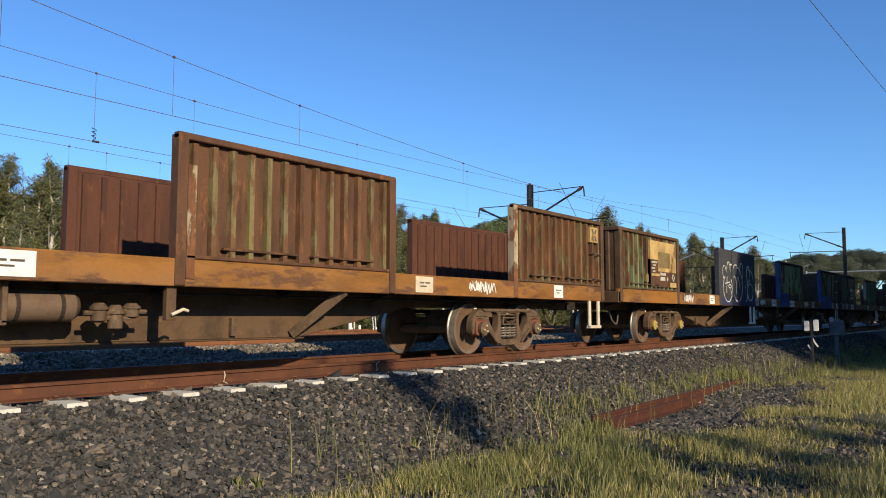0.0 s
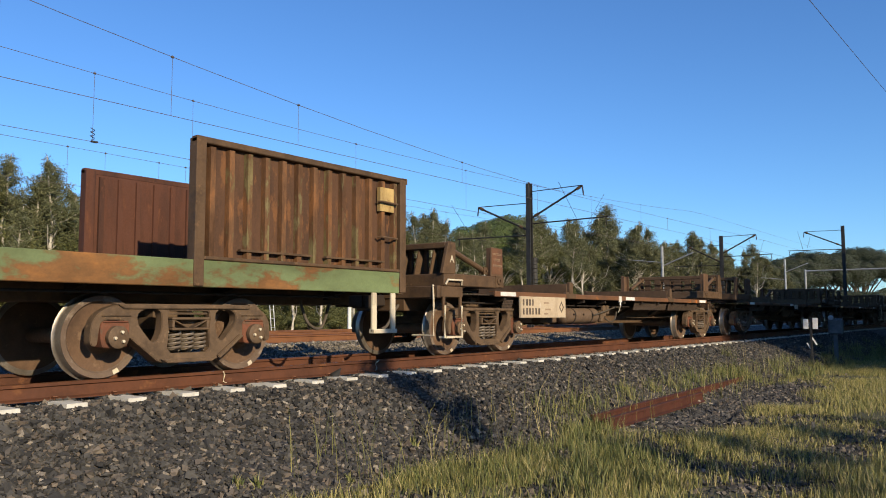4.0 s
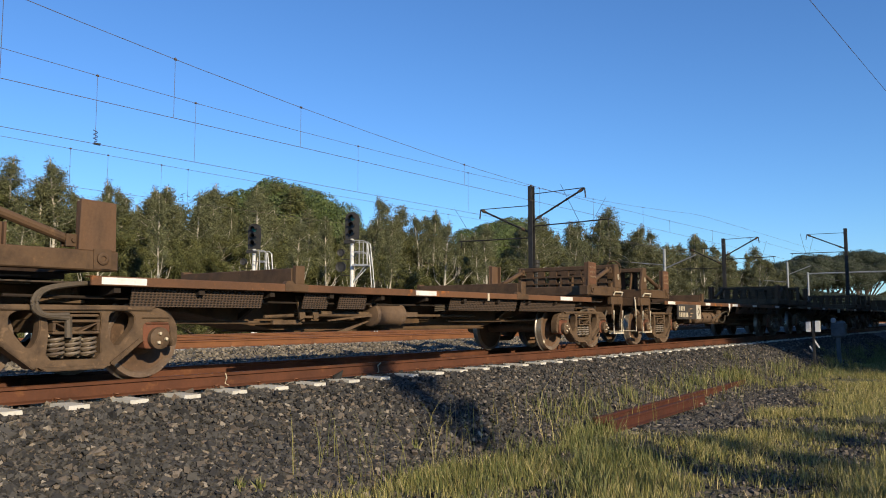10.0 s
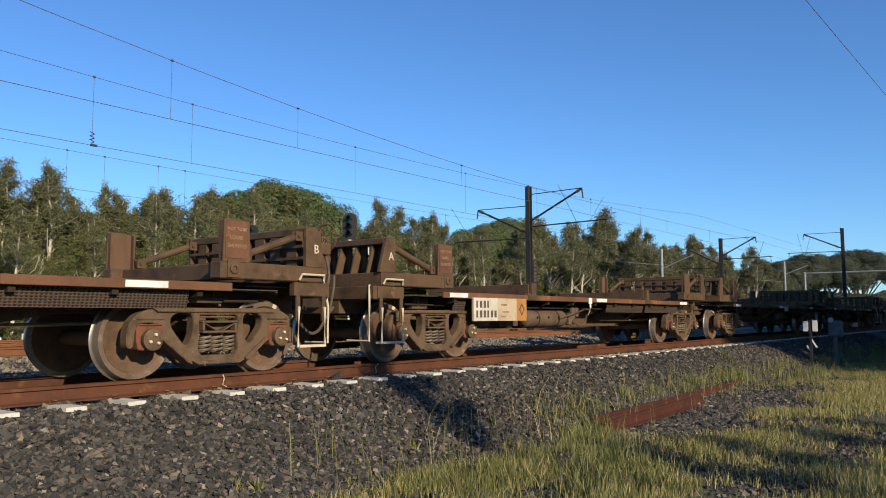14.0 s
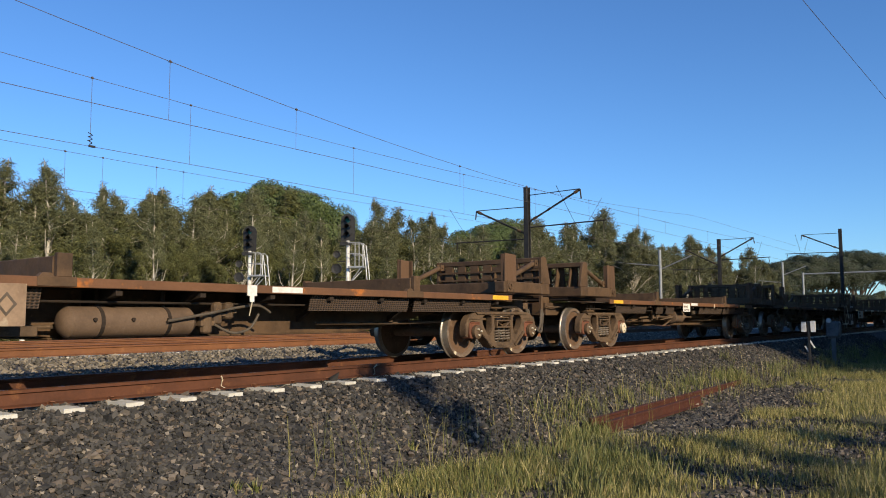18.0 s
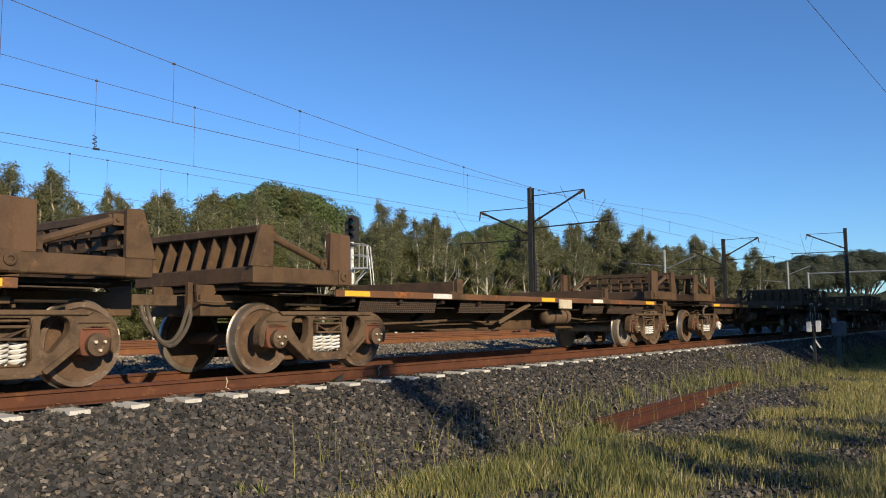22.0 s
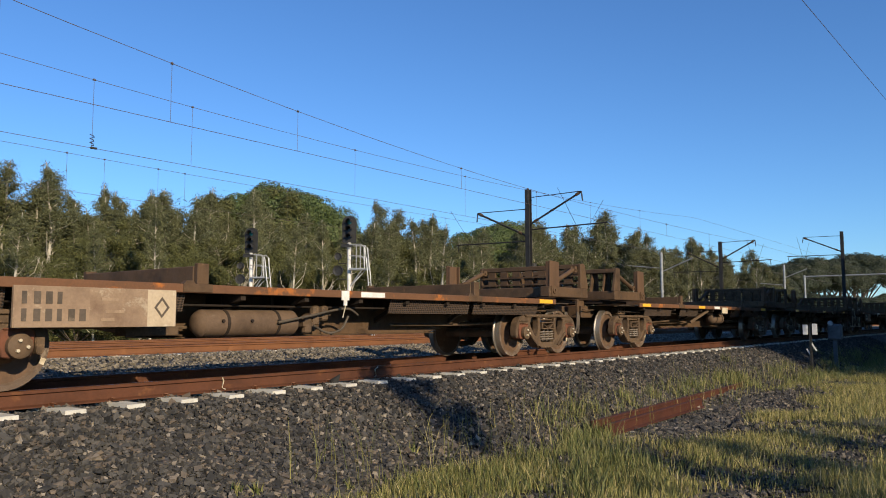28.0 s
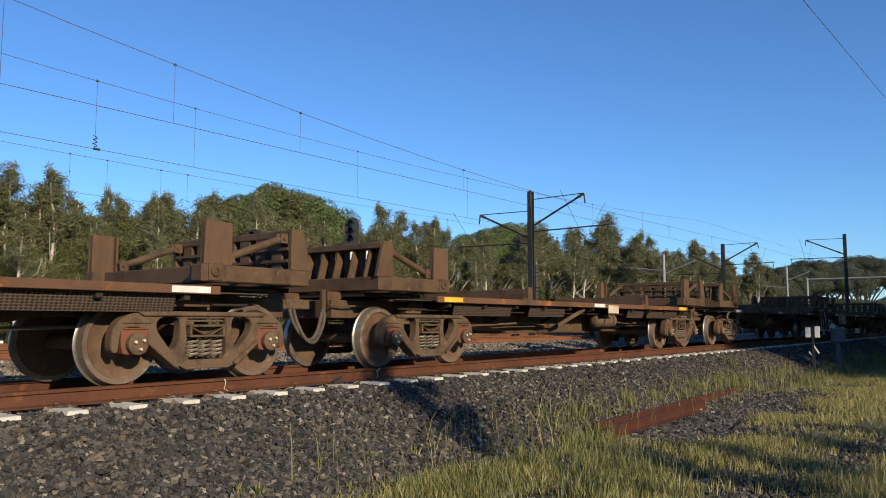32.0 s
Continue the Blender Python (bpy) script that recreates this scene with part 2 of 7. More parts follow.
def finish(bm, name, material, bevel=0.0, smooth=False):
    bmesh.ops.recalc_face_normals(bm, faces=bm.faces)
    if bevel:
        bmesh.ops.bevel(bm, geom=list(bm.edges), offset=bevel, segments=1, affect="EDGES", clamp_overlap=True)
    me = bpy.data.meshes.new(name)
    bm.to_mesh(me)
    bm.free()
    for mm in material if isinstance(material, (list, tuple)) else [material]:
        me.materials.append(mm)
    if smooth:
        me.shade_smooth()
        me.set_sharp_from_angle(angle=radians(35))
    return me


def part(name, bm, material, parent, label="", bevel=0.0, smooth=False, at=None):
    ob = new(name, finish(bm, name, material, bevel, smooth))
    ob.parent = parent
    if at is not None:
        ob.matrix_basis = at
    return tagged(ob, label)


def thing(name, bm, material, label, category, group="", kind="", bevel=0.0, smooth=False, at=None):
    ob = new(name, finish(bm, name, material, bevel, smooth))
    if at is not None:
        ob.matrix_basis = at
    return tagged(ob, label, category, group, kind)


def base(name, label, category, group="", at=None):
    ob = new(name)
    ob.empty_display_size = 0.3
    if at is not None:
        ob.matrix_basis = at
    return tagged(ob, label, category, group)


def soup(name, verts, faces, material, smooth=False):
    me = bpy.data.meshes.new(name)
    me.from_pydata(verts.tolist() if hasattr(verts, "tolist") else verts, [], faces.tolist() if hasattr(faces, "tolist") else faces)
    for mm in material if isinstance(material, (list, tuple)) else [material]:
        me.materials.append(mm)
    if smooth:
        me.shade_smooth()
    return me


YC = 8.53          # centre of the near track
GROUND = -1.0


# ---------------------------------------------------------------- ground and ballast
def ground_material():
    m, nt, b = node_mat("dry_grass_ground", 0.95)
    big, fine = noise_tex(nt, 0.7, 5, 0.7), noise_tex(nt, 14, 5, 0.75)
    c = ramp(nt, big, [(0.35, (0.045, 0.048, 0.022)), (0.5, (0.10, 0.095, 0.04)), (0.68, (0.16, 0.13, 0.06))])
    c = mixed(nt, 0.7, c, ramp(nt, fine, [(0.3, (0.3, 0.3, 0.3)), (0.7, (1, 1, 1))]), "MULTIPLY")
    nt.links.new(c, b.inputs["Base Color"])
    bump(nt, b, fine, 0.6, 0.05)
    return m


def ballast_material():
    m, nt, b = node_mat("crushed_stone", 0.92)
    co = nt.nodes.new("ShaderNodeTexCoord").outputs["Object"]
    v = nt.nodes.new("ShaderNodeTexVoronoi")
    v.inputs["Scale"].default_value = 17
    nt.links.new(co, v.inputs["Vector"])
    sep = nt.nodes.new("ShaderNodeSeparateColor")
    nt.links.new(v.outputs["Color"], sep.inputs[0])
    c = ramp(nt, sep.outputs[0], [(0.0, (0.035, 0.035, 0.04)), (0.5, (0.085, 0.082, 0.082)), (0.8, (0.14, 0.115, 0.095)), (1.0, (0.22, 0.17, 0.13))])
    # darkens the colour towards each stone's edge, for the shade in the gaps
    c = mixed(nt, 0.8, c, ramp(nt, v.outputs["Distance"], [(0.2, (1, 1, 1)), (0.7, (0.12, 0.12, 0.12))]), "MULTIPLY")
    nt.links.new(c, b.inputs["Base Color"])
    inv = nt.nodes.new("ShaderNodeMath")
    inv.operation, inv.inputs[0].default_value = "SUBTRACT", 1.0
    nt.links.new(v.outputs["Distance"], inv.inputs[1])
    bump(nt, b, inv.outputs[0], 1.0, 0.04)
    return m


GROUND_MAT, BALLAST_MAT = ground_material(), ballast_material()


def ground_height(x, y):
    return GROUND + 0.05 * noise.noise((x * 0.35, y * 0.35, 0.0)) + 0.03 * noise.noise((x * 1.1, y * 1.1, 5.0))


def build_ground():
    bm = bmesh.new()
    xs = [-3000, -900, -300, -100, -40] + [-20 + 1.0 * i for i in range(81)] + [75, 100, 150, 300, 900, 3000]
    ys = [-3000, -900, -300, -80, -30] + [-12 + 1.0 * i for i in range(24)] + [16, 24, 40, 80, 300, 900, 3000]
    grid = [[bm.verts.new((x, y, ground_height(x, y) if abs(x) < 90 and abs(y) < 30 else GROUND)) for y in ys] for x in xs]
    for i in range(len(xs) - 1):
        for j in range(len(ys) - 1):
            bm.faces.new((grid[i][j], grid[i + 1][j], grid[i + 1][j + 1], grid[i][j + 1]))
    thing("ground", bm, GROUND_MAT, "grassy ground beside the railway", "ground", kind="structure", smooth=True)


def bank_height(y):
    """Height of the ballast bank across the tracks."""
    pts = [(4.6, -1.15), (5.3, -0.93), (7.02, -0.225), (7.3, -0.205), (7.7, -0.21), (12.0, -0.222), (13.6, -0.045), (21.9, -0.045), (24.0, -1.15)]
    for (a, za), (c, zc) in zip(pts, pts[1:]):
        if y <= c:
            return za + (zc - za) * (y - a) / (c - a)
    return -1.15


def build_bank():
    bm = bmesh.new()
    xs = [-400, -200, -100, -50] + [-20 + 0.5 * i for i in range(140)] + [60, 80, 120, 250, 500, 1200]
    ys = [4.6, 5.0, 5.3] + [5.6 + 0.2 * i for i in range(8)] + [7.2, 7.4, 8, 9, 9.6, 10.4, 11.2, 12, 13, 14.2, 15.6, 17, 18, 19.6, 20.8, 21.9, 23.0, 24.0]
    grid = []
    for x in xs:
        row = []
        for y in ys:
            wob = 0.0 if y < 4.7 or y > 23 else (0.03 if y < 6.8 else 0.008) * noise.noise((x * 0.9, y * 0.9, 2.0))
            row.append(bm.verts.new((x, y + 0.12 * noise.noise((x * 0.4, 1.0, y * 0.2)) * (y < 6.5), bank_height(y) + wob)))
        grid.append(row)
    for i in range(len(xs) - 1):
        for j in range(len(ys) - 1):
            bm.faces.new((grid[i][j], grid[i + 1][j], grid[i + 1][j + 1], grid[i][j + 1]))
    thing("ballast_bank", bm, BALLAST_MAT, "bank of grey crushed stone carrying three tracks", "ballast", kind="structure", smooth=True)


build_ground()
build_bank()


# ---------------------------------------------------------------- tracks
RAIL_OUTLINE = [(-0.068, -0.17), (0.068, -0.17), (0.068, -0.158), (0.014, -0.142), (0.009, -0.045), (0.035, -0.034), (0.036, -0.006),
                (0.026, 0.0), (-0.026, 0.0), (-0.036, -0.006), (-0.035, -0.034), (-0.009, -0.045), (-0.014, -0.142), (-0.068, -0.158)]


def rail_mesh(x0, x1, rust):
    bm = bmesh.new()
    prism(bm, RAIL_OUTLINE, x0, x1, axis="x")
    me = finish(bm, "rail", [rust, RAILTOP])
    for p in me.polygons:
        if p.normal.z > 0.5 and p.center.z > -0.02:
            p.material_index = 1
    return me


def sleeper_mesh():
    bm = bmesh.new()
    for sg in (-1, 1):
        prism(bm, [(-0.125, -0.36), (0.125, -0.36), (0.10, -0.172), (-0.10, -0.172)], sg * 1.26, sg * 0.25)
    prism(bm, [(-0.12, -0.36), (0.12, -0.36), (0.095, -0.21), (-0.095, -0.21)], -0.26, 0.26)
    return finish(bm, "sleeper", CONCRETE)


def clip_mesh():
    bm = bmesh.new()
    tube(bm, [(-0.04, 0.0, 0.0), (-0.036, 0.012, 0.022), (0.0, 0.035, 0.028), (0.036, 0.012, 0.022), (0.04, -0.02, 0.008)], 0.008, 6)
    box(bm, -0.022, 0.022, -0.035, -0.005, -0.012, 0.014)
    return finish(bm, "rail_clip", RAILTOP)


def build_track(y, label, x0, x1, near, z=0.0):
    track = base("track", label, "railway track", "tracks", pose(0, y, z))
    track["kind"] = "structure"
    rm = rail_mesh(x0, x1, RAILRUST if near else RAILORANGE)
    for sg in (-1, 1):
        ob = new("rail", rm)
        ob.parent, ob.location = track, (0, sg * 0.7535, 0)
    if near:
        sm, cm = sleeper_mesh(), clip_mesh()
        for i in range(-26, 104):
            ob = new("sleeper", sm)
            ob.parent, ob.location = track, (3.93 + 0.625 * i, 0, 0)
        for i in range(-8, 60):
            ob = new("rail_clip", cm)
            ob.parent, ob.location = track, (3.93 + 0.625 * i, -0.7535 - 0.075, -0.165)
    else:
        bm = bmesh.new()
        for i in range(int((x1 - x0) / 0.625)):
            xx = x0 + 0.625 * i
            box(bm, xx - 0.11, xx + 0.11, -1.25, 1.25, -0.36, -0.172)
        tagged(part("sleepers", bm, CONCRETE, track), kind="stuff")
    return track


def paint_mark(x, lean):
    """A smear of white paint on the web of the near rail."""
    bm = bmesh.new()
    tube(bm, [(x, -0.7535 - 0.037, -0.012), (x + lean, -0.7535 - 0.024, -0.055), (x + lean * 0.4, -0.7535 - 0.022, -0.13), (x + lean * 1.6, -0.7535 - 0.05, -0.152)], 0.011, 5, 0.005)
    part("paint_mark", bm, CREAM, near_track, "smear of white paint")


near_track = build_track(YC, "rusty steel rails on concrete sleepers, under the train", -60, 400, True)
paint_mark(5.96, 0.03)
paint_mark(8.73, -0.05)
build_track(15.6, "rusty steel rails on sleepers beside the train", -60, 300, False, 0.15)
build_track(19.6, "rusty steel rails on sleepers farther from the train", -60, 300, False, 0.15)


# ---------------------------------------------------------------- the train
WHEEL_R = 0.435
L = 14.83                      # coupled length of a coil wagon
J_START = 65.513               # where the first coil wagon begins at the start
MOVERS, WHEELSETS = [], []     # (thing, place at the start), (wheelset, place at the start, place on its bogie)


def wheelset_mesh():
    bm = bmesh.new()
    for sg in (-1, 1):
        prof = [(0.655, 0.17), (0.655, 0.33), (0.66, 0.40), (0.672, 0.462), (0.69, 0.466), (0.70, 0.445), (0.715, WHEEL_R), (0.80, WHEEL_R - 0.006),
                (0.806, 0.425), (0.803, 0.375), (0.775, 0.355), (0.755, 0.26), (0.765, 0.18), (0.80, 0.15), (0.825, 0.13), (0.825, 0.09)]
        turned(bm, [(sg * d, r) for d, r in prof], (0, 0, 0), "y", 40)
    turned(bm, [(-0.80, 0.085), (0.80, 0.085)], (0, 0, 0), "y", 16)
    for sg in (-1, 1):
        turned(bm, [(sg * 0.80, 0.07), (sg * 1.085, 0.07)], (0, 0, 0), "y", 12)
    me = finish(bm, "wheelset", [WHEEL, TREAD, WHITE, BROWN2, CREAM, RIM], smooth=True)
    for p in me.polygons:
        c = p.center
        r = math.hypot(c.x, c.z)
        if r > 0.40 and 0.66 < abs(c.y) < 0.805:
            p.material_index = 1
        if abs(c.y) > 0.785 and 0.35 < r < 0.44:
            p.material_index = 5
        if c.y < -0.80 and 0.37 < r < 0.432 and 1.25 < math.atan2(c.z, c.x) < 1.45:
            p.material_index = 4
    return me


def rounded(loop, n=3, closed=True):
    """A smooth line through points of two or three numbers."""
    p = [np.array(q, float) for q in loop]
    k = len(p)
    line = []
    for i in range(k if closed else k - 1):
        a, b, c, d = (p[(i + o) % k] if closed else p[min(k - 1, max(0, i + o))] for o in (-1, 0, 1, 2))
        for s in range(n):
            u = s / n
            line.append(tuple(0.5 * (2 * b + (c - a) * u + (2 * a - 5 * b + 4 * c - d) * u * u + (3 * b - a - 3 * c + d) * u ** 3)))
    return line if closed else line + [tuple(p[-1])]


def plate(bm, outline, holes, y0, y1):
    """A plate in x and z with holes, thick from y0 to y1."""
    loops = []
    for ring in (outline, *holes):
        vs = [bm.verts.new((x, y0, z)) for x, z in ring]
        loops += [bm.edges.new((vs[i], vs[(i + 1) % len(vs)])) for i in range(len(vs))]
    faces = [g for g in bmesh.ops.triangle_fill(bm, use_beauty=True, use_dissolve=False, edges=loops)["geom"] if isinstance(g, bmesh.types.BMFace)]
    up = bmesh.ops.extrude_face_region(bm, geom=faces)["geom"]
    bmesh.ops.translate(bm, vec=(0, y1 - y0, 0), verts=[g for g in up if isinstance(g, bmesh.types.BMVert)])


def side_frame_mesh():
    """Cast bogie side frame: two slanted holes, a spring window, jaws over the axle boxes."""
    bm = bmesh.new()
    half = [(0.0, 0.775), (0.60, 0.775), (0.84, 0.765), (1.0, 0.715), (1.10, 0.63), (1.14, 0.52), (1.135, 0.37), (1.07, 0.36), (1.05, 0.50), (1.0, 0.60),
            (0.80, 0.60), (0.74, 0.53), (0.73, 0.42), (0.67, 0.385), (0.58, 0.33), (0.46, 0.22), (0.37, 0.165), (0.28, 0.15), (0.0, 0.148)]
    outline = half + [(-x, z) for x, z in half[-2:0:-1]]
    tear = [(0.35, 0.66), (0.40, 0.712), (0.55, 0.712), (0.625, 0.66), (0.615, 0.56), (0.53, 0.45), (0.46, 0.375), (0.40, 0.385), (0.35, 0.50)]
    window = [(-0.255, 0.70), (0.255, 0.70), (0.27, 0.62), (0.255, 0.50), (0.27, 0.30), (0.22, 0.245), (-0.22, 0.245), (-0.27, 0.30), (-0.255, 0.50), (-0.27, 0.62)]
    plate(bm, rounded(outline), [rounded(tear), rounded([(-x, z) for x, z in tear]), window], -1.055, -0.93)
    # thicker rims
    prism(bm, [(-0.86, 0.765), (0.86, 0.765), (0.80, 0.725), (-0.80, 0.725)], -1.085, -0.90)
    prism(bm, [(-0.36, 0.185), (0.36, 0.185), (0.28, 0.145), (-0.28, 0.145)], -1.10, -0.88)
    for sg in (-1, 1):
        prism(bm, [(sg * 0.73, 0.42), (sg * 0.67, 0.43), (sg * 0.36, 0.20), (sg * 0.40, 0.165)], -1.09, -0.90)
        prism(bm, [(sg * 0.70, 0.645), (sg * 1.04, 0.645), (sg * 1.02, 0.66), (sg * 0.72, 0.66)], -1.075, -0.92)
    box(bm, -0.255, 0.255, -1.03, -0.95, 0.662, 0.685)
    bmesh.ops.recalc_face_normals(bm, faces=bm.faces)
    sharp = [e for e in bm.edges if len(e.link_faces) == 2 and e.calc_face_angle(0.0) > 0.9]
    bmesh.ops.bevel(bm, geom=sharp, offset=0.011, segments=2, affect="EDGES", clamp_overlap=True)
    return finish(bm, "side_frame", BROWN2, smooth=True)


def spring_mesh():
    bm = bmesh.new()
    for sx in (-0.16, 0.0, 0.16):
        pts = [(sx + 0.070 * math.cos(a), -1.0 + 0.070 * math.sin(a), 0.275 + 0.205 * i / 60) for i, a in ((i, 2 * math.pi * 4.5 * i / 60) for i in range(61))]
        tube(bm, pts, 0.016, 6)
    return finish(bm, "spring_nest", SPRING, smooth=True)


def bolster_mesh():
    bm = bmesh.new()
    prism(bm, [(-0.20, 0.50), (0.20, 0.50), (0.22, 0.63), (-0.22, 0.63)], -0.98, 0.98)
    # open ends: two plates with a web and slanting ribs between them
    for sg in (-1, 1):
        y0, y1 = min(sg * 0.98, sg * 1.09), max(sg * 0.98, sg * 1.09)
        box(bm, -0.24, 0.24, y0, y1, 0.605, 0.632)
        box(bm, -0.235, 0.235, y0, y1, 0.492, 0.518)
        for q in (-1, 1):
            prism(bm, [(q * 0.235, 0.605), (q * 0.205, 0.605), (q * 0.02, 0.518), (q * 0.06, 0.518)], y0, y1)
            box(bm, min(q * 0.205, q * 0.235), max(q * 0.205, q * 0.235), y0, y1, 0.518, 0.605)
    box(bm, -0.16, 0.16, -0.6, 0.6, 0.63, 0.76)
    turned(bm, [(0.76, 0.2), (0.82, 0.2)], (0, 0, 0), "z", 20)
    return finish(bm, "bogie", BROWN2, bevel=0.01)


def adapter_mesh():
    bm = bmesh.new()
    prism(bm, [(-0.155, -0.02), (-0.158, 0.13), (-0.13, 0.165), (0.13, 0.165), (0.158, 0.13), (0.155, -0.02), (0.13, -0.105), (0.05, -0.115), (-0.05, -0.115), (-0.13, -0.105)], -1.068, -0.90)
    box(bm, -0.14, 0.14, -1.085, -1.06, 0.145, 0.165)
    return finish(bm, "axle_box", BOXRUST, bevel=0.01)


BOGIE_MESHES = {k: f() for k, f in dict(w=wheelset_mesh, s=side_frame_mesh, p=spring_mesh, k=bolster_mesh, a=adapter_mesh).items()}


def add_bogie(wagon, x):
    """A bogie under a wagon at x: bolster, side frames, springs, axle boxes and two wheelsets."""
    def child(name, key, parent, at, label=""):
        ob = new(name, BOGIE_MESHES[key])
        ob.parent, ob.matrix_basis = parent, at
        return tagged(ob, label)
    bogie = child("bogie", "k", wagon, pose(x, 0, 0), "brown dusty cast steel bogie")
    for rz in (0, 180):
        child("side_frame", "s", bogie, pose(0, 0, 0, 0, 0, rz))
        child("spring_nest", "p", bogie, pose(0, 0, 0, 0, 0, rz), "worn coil springs")
        for ax in (-0.8825, 0.8825):
            sg = 1 if rz == 0 else -1
            child("axle_box", "a", bogie, pose(sg * ax, 0, WHEEL_R, 0, 0, rz))
    for ax in (-0.8825, 0.8825):
        ws = child("wheelset", "w", bogie, pose(ax, 0, WHEEL_R), "steel wheels on an axle")
        ws["axle"] = ax
    return bogie


# every wheelset carries its end caps, which turn with it
def join_caps():
    bm = bmesh.new()
    bm.from_mesh(BOGIE_MESHES["w"])
    n0 = len(bm.faces)
    for sg in (-1, 1):
        turned(bm, [(sg * 1.08, 0.02), (sg * 1.08, 0.115), (sg * 1.135, 0.115), (sg * 1.15, 0.09), (sg * 1.15, 0.03)], (0, 0, 0), "y", 20)
    n1 = len(bm.faces)
    for sg in (-1, 1):
        for a in (90, 210, 330):
            turned(bm, [(sg * 1.15, 0.017), (sg * 1.175, 0.017), (sg * 1.178, 0.01)], (0.055 * math.cos(radians(a)), 0, 0.055 * math.sin(radians(a))), "y", 6)
    me = BOGIE_MESHES["w"]
    for i, f in enumerate(bm.faces):
        if i >= n1:
            f.material_index = 4
        elif i >= n0:
            f.material_index = 3
    bmesh.ops.recalc_face_normals(bm, faces=bm.faces)
    bm.to_mesh(me)
    bm.free()
    me.shade_smooth()
    me.set_sharp_from_angle(angle=radians(35))


join_caps()


def mesh_material(name, scale, metal):
    m, nt, b = node_mat(name, 0.8, 0.2)
    co = nt.nodes.new("ShaderNodeTexCoord").outputs["Object"]
    mp = nt.nodes.new("ShaderNodeMapping")
    mp.inputs["Scale"].default_value = scale
    nt.links.new(co, mp.inputs[0])
    ch = nt.nodes.new("ShaderNodeTexVoronoi")
    ch.inputs["Scale"].default_value, ch.inputs["Randomness"].default_value = 1.0, 0.15
    nt.links.new(mp.outputs[0], ch.inputs["Vector"])
    c = ramp(nt, ch.outputs["Distance"], [(0.3, (0.012, 0.01, 0.008)), (0.42, metal)])
    nt.links.new(c, b.inputs["Base Color"])
    bump(nt, b, ch.outputs["Distance"], 0.8, 0.02)
    return m


MESHMAT = mesh_material("expanded_metal", (9, 16, 1), (0.06, 0.042, 0.03))
SCREENMAT = mesh_material("expanded_metal_screen", (22, 1, 36), (0.078, 0.050, 0.034))
STENCIL = worn("stencil_plate_paint", (0.145, 0.068, 0.037), (0.09, 0.046, 0.028), (0.19, 0.095, 0.052), 0.58, 0.8)
LETTER_DIM = worn("faint_lettering", (0.33, 0.235, 0.155), (0.20, 0.13, 0.08), (0.38, 0.28, 0.19), 0.58, 0.8)
RUSTSTEEL = worn("stanchion_steel", (0.122, 0.069, 0.039), (0.074, 0.045, 0.027), (0.160, 0.084, 0.045), 0.6, 0.8, streak=True, bumpy=0.15)
# bright patches on the sills, wagon by wagon: leading, middle, trailing, and odd extra ones
PATCHES = "WWW WWY YWW YWW WWY WWW WWW W-W WYW WWW WWW WWW YWY YWY YYW YWY YYY YYY YWY WWY YWY YWY YWY YYY WWW YWY WWW WYY YWW WWY".split()
EXTRA = {6: ((4.85, "W"), (9.45, "W")), 7: ((4.93, "W"), (9.66, "Y")), 15: ((4.97, "W"), (9.47, "W")), 16: ((4.09, "W"), (9.47, "W")), 17: ((4.96, "Y"), (9.5, "W")), 22: ((6.06, "Y"),)}

BOARDS = [worn("board_cream", (0.50, 0.40, 0.28), (0.36, 0.28, 0.19), (0.56, 0.48, 0.36), 0.58, 0.7, scale=2),
          worn("board_black", (0.06, 0.055, 0.05), (0.035, 0.03, 0.028), (0.40, 0.24, 0.12), 0.56, 0.7, scale=1.2),
          worn("board_white", (0.60, 0.57, 0.50), (0.42, 0.38, 0.3), (0.5, 0.27, 0.10), 0.62, 0.7, scale=1.5),
          worn("board_dusty", (0.30, 0.21, 0.14), (0.2, 0.13, 0.085), (0.40, 0.32, 0.23), 0.58, 0.8, scale=2)]
BLACKBOARD = worn("board_black_panel", (0.055, 0.052, 0.050), (0.035, 0.03, 0.028), (0.09, 0.075, 0.06), 0.58, 0.7, scale=2)
ORANGEBOARD = worn("board_orange", (0.42, 0.20, 0.06), (0.30, 0.13, 0.05), (0.50, 0.34, 0.20), 0.56, 0.75, scale=2)
# number boards: field, leading panel, rear panel, lettering
BOARD_OF = {0: (BOARDS[0], BOARDS[0], BOARDS[0], INK), 3: (BOARDS[3], BOARDS[0], BOARDS[0], INK), 6: (BOARDS[1], BLACKBOARD, BOARDS[2], CREAM), 9: (BOARDS[0], BOARDS[2], ORANGEBOARD, INK),
            12: (BOARDS[3], BOARDS[0], BOARDS[3], INK), 15: (BOARDS[2], BOARDS[0], ORANGEBOARD, INK), 18: (BOARDS[3], BOARDS[3], STENCIL, INK), 21: (BOARDS[3], BOARDS[3], BOARDS[0], INK),
            24: (BOARDS[3], BLACKBOARD, BOARDS[0], CREAM), 27: (BOARDS[0], BOARDS[0], BOARDS[0], INK)}


def mirrored(x, end):
    """Places along the wagon for its leading (0) and trailing (1) end."""
    return x if end == 0 else L - x


def text_mesh(word, size, material):
    """Raised lettering, lying in x and z, read from the camera's side."""
    cu = bpy.data.curves.new("lettering", "FONT")
    cu.body, cu.size, cu.extrude = word, size, 0.004
    ob = bpy.data.objects.new("lettering", cu)
    scene.collection.objects.link(ob)
    me = bpy.data.meshes.new_from_object(ob.evaluated_get(bpy.context.evaluated_depsgraph_get()))
    bpy.data.objects.remove(ob)
    me.transform(Matrix.Rotation(radians(90), 4, "X"))
    me.materials.clear()
    me.materials.append(material)
    return me


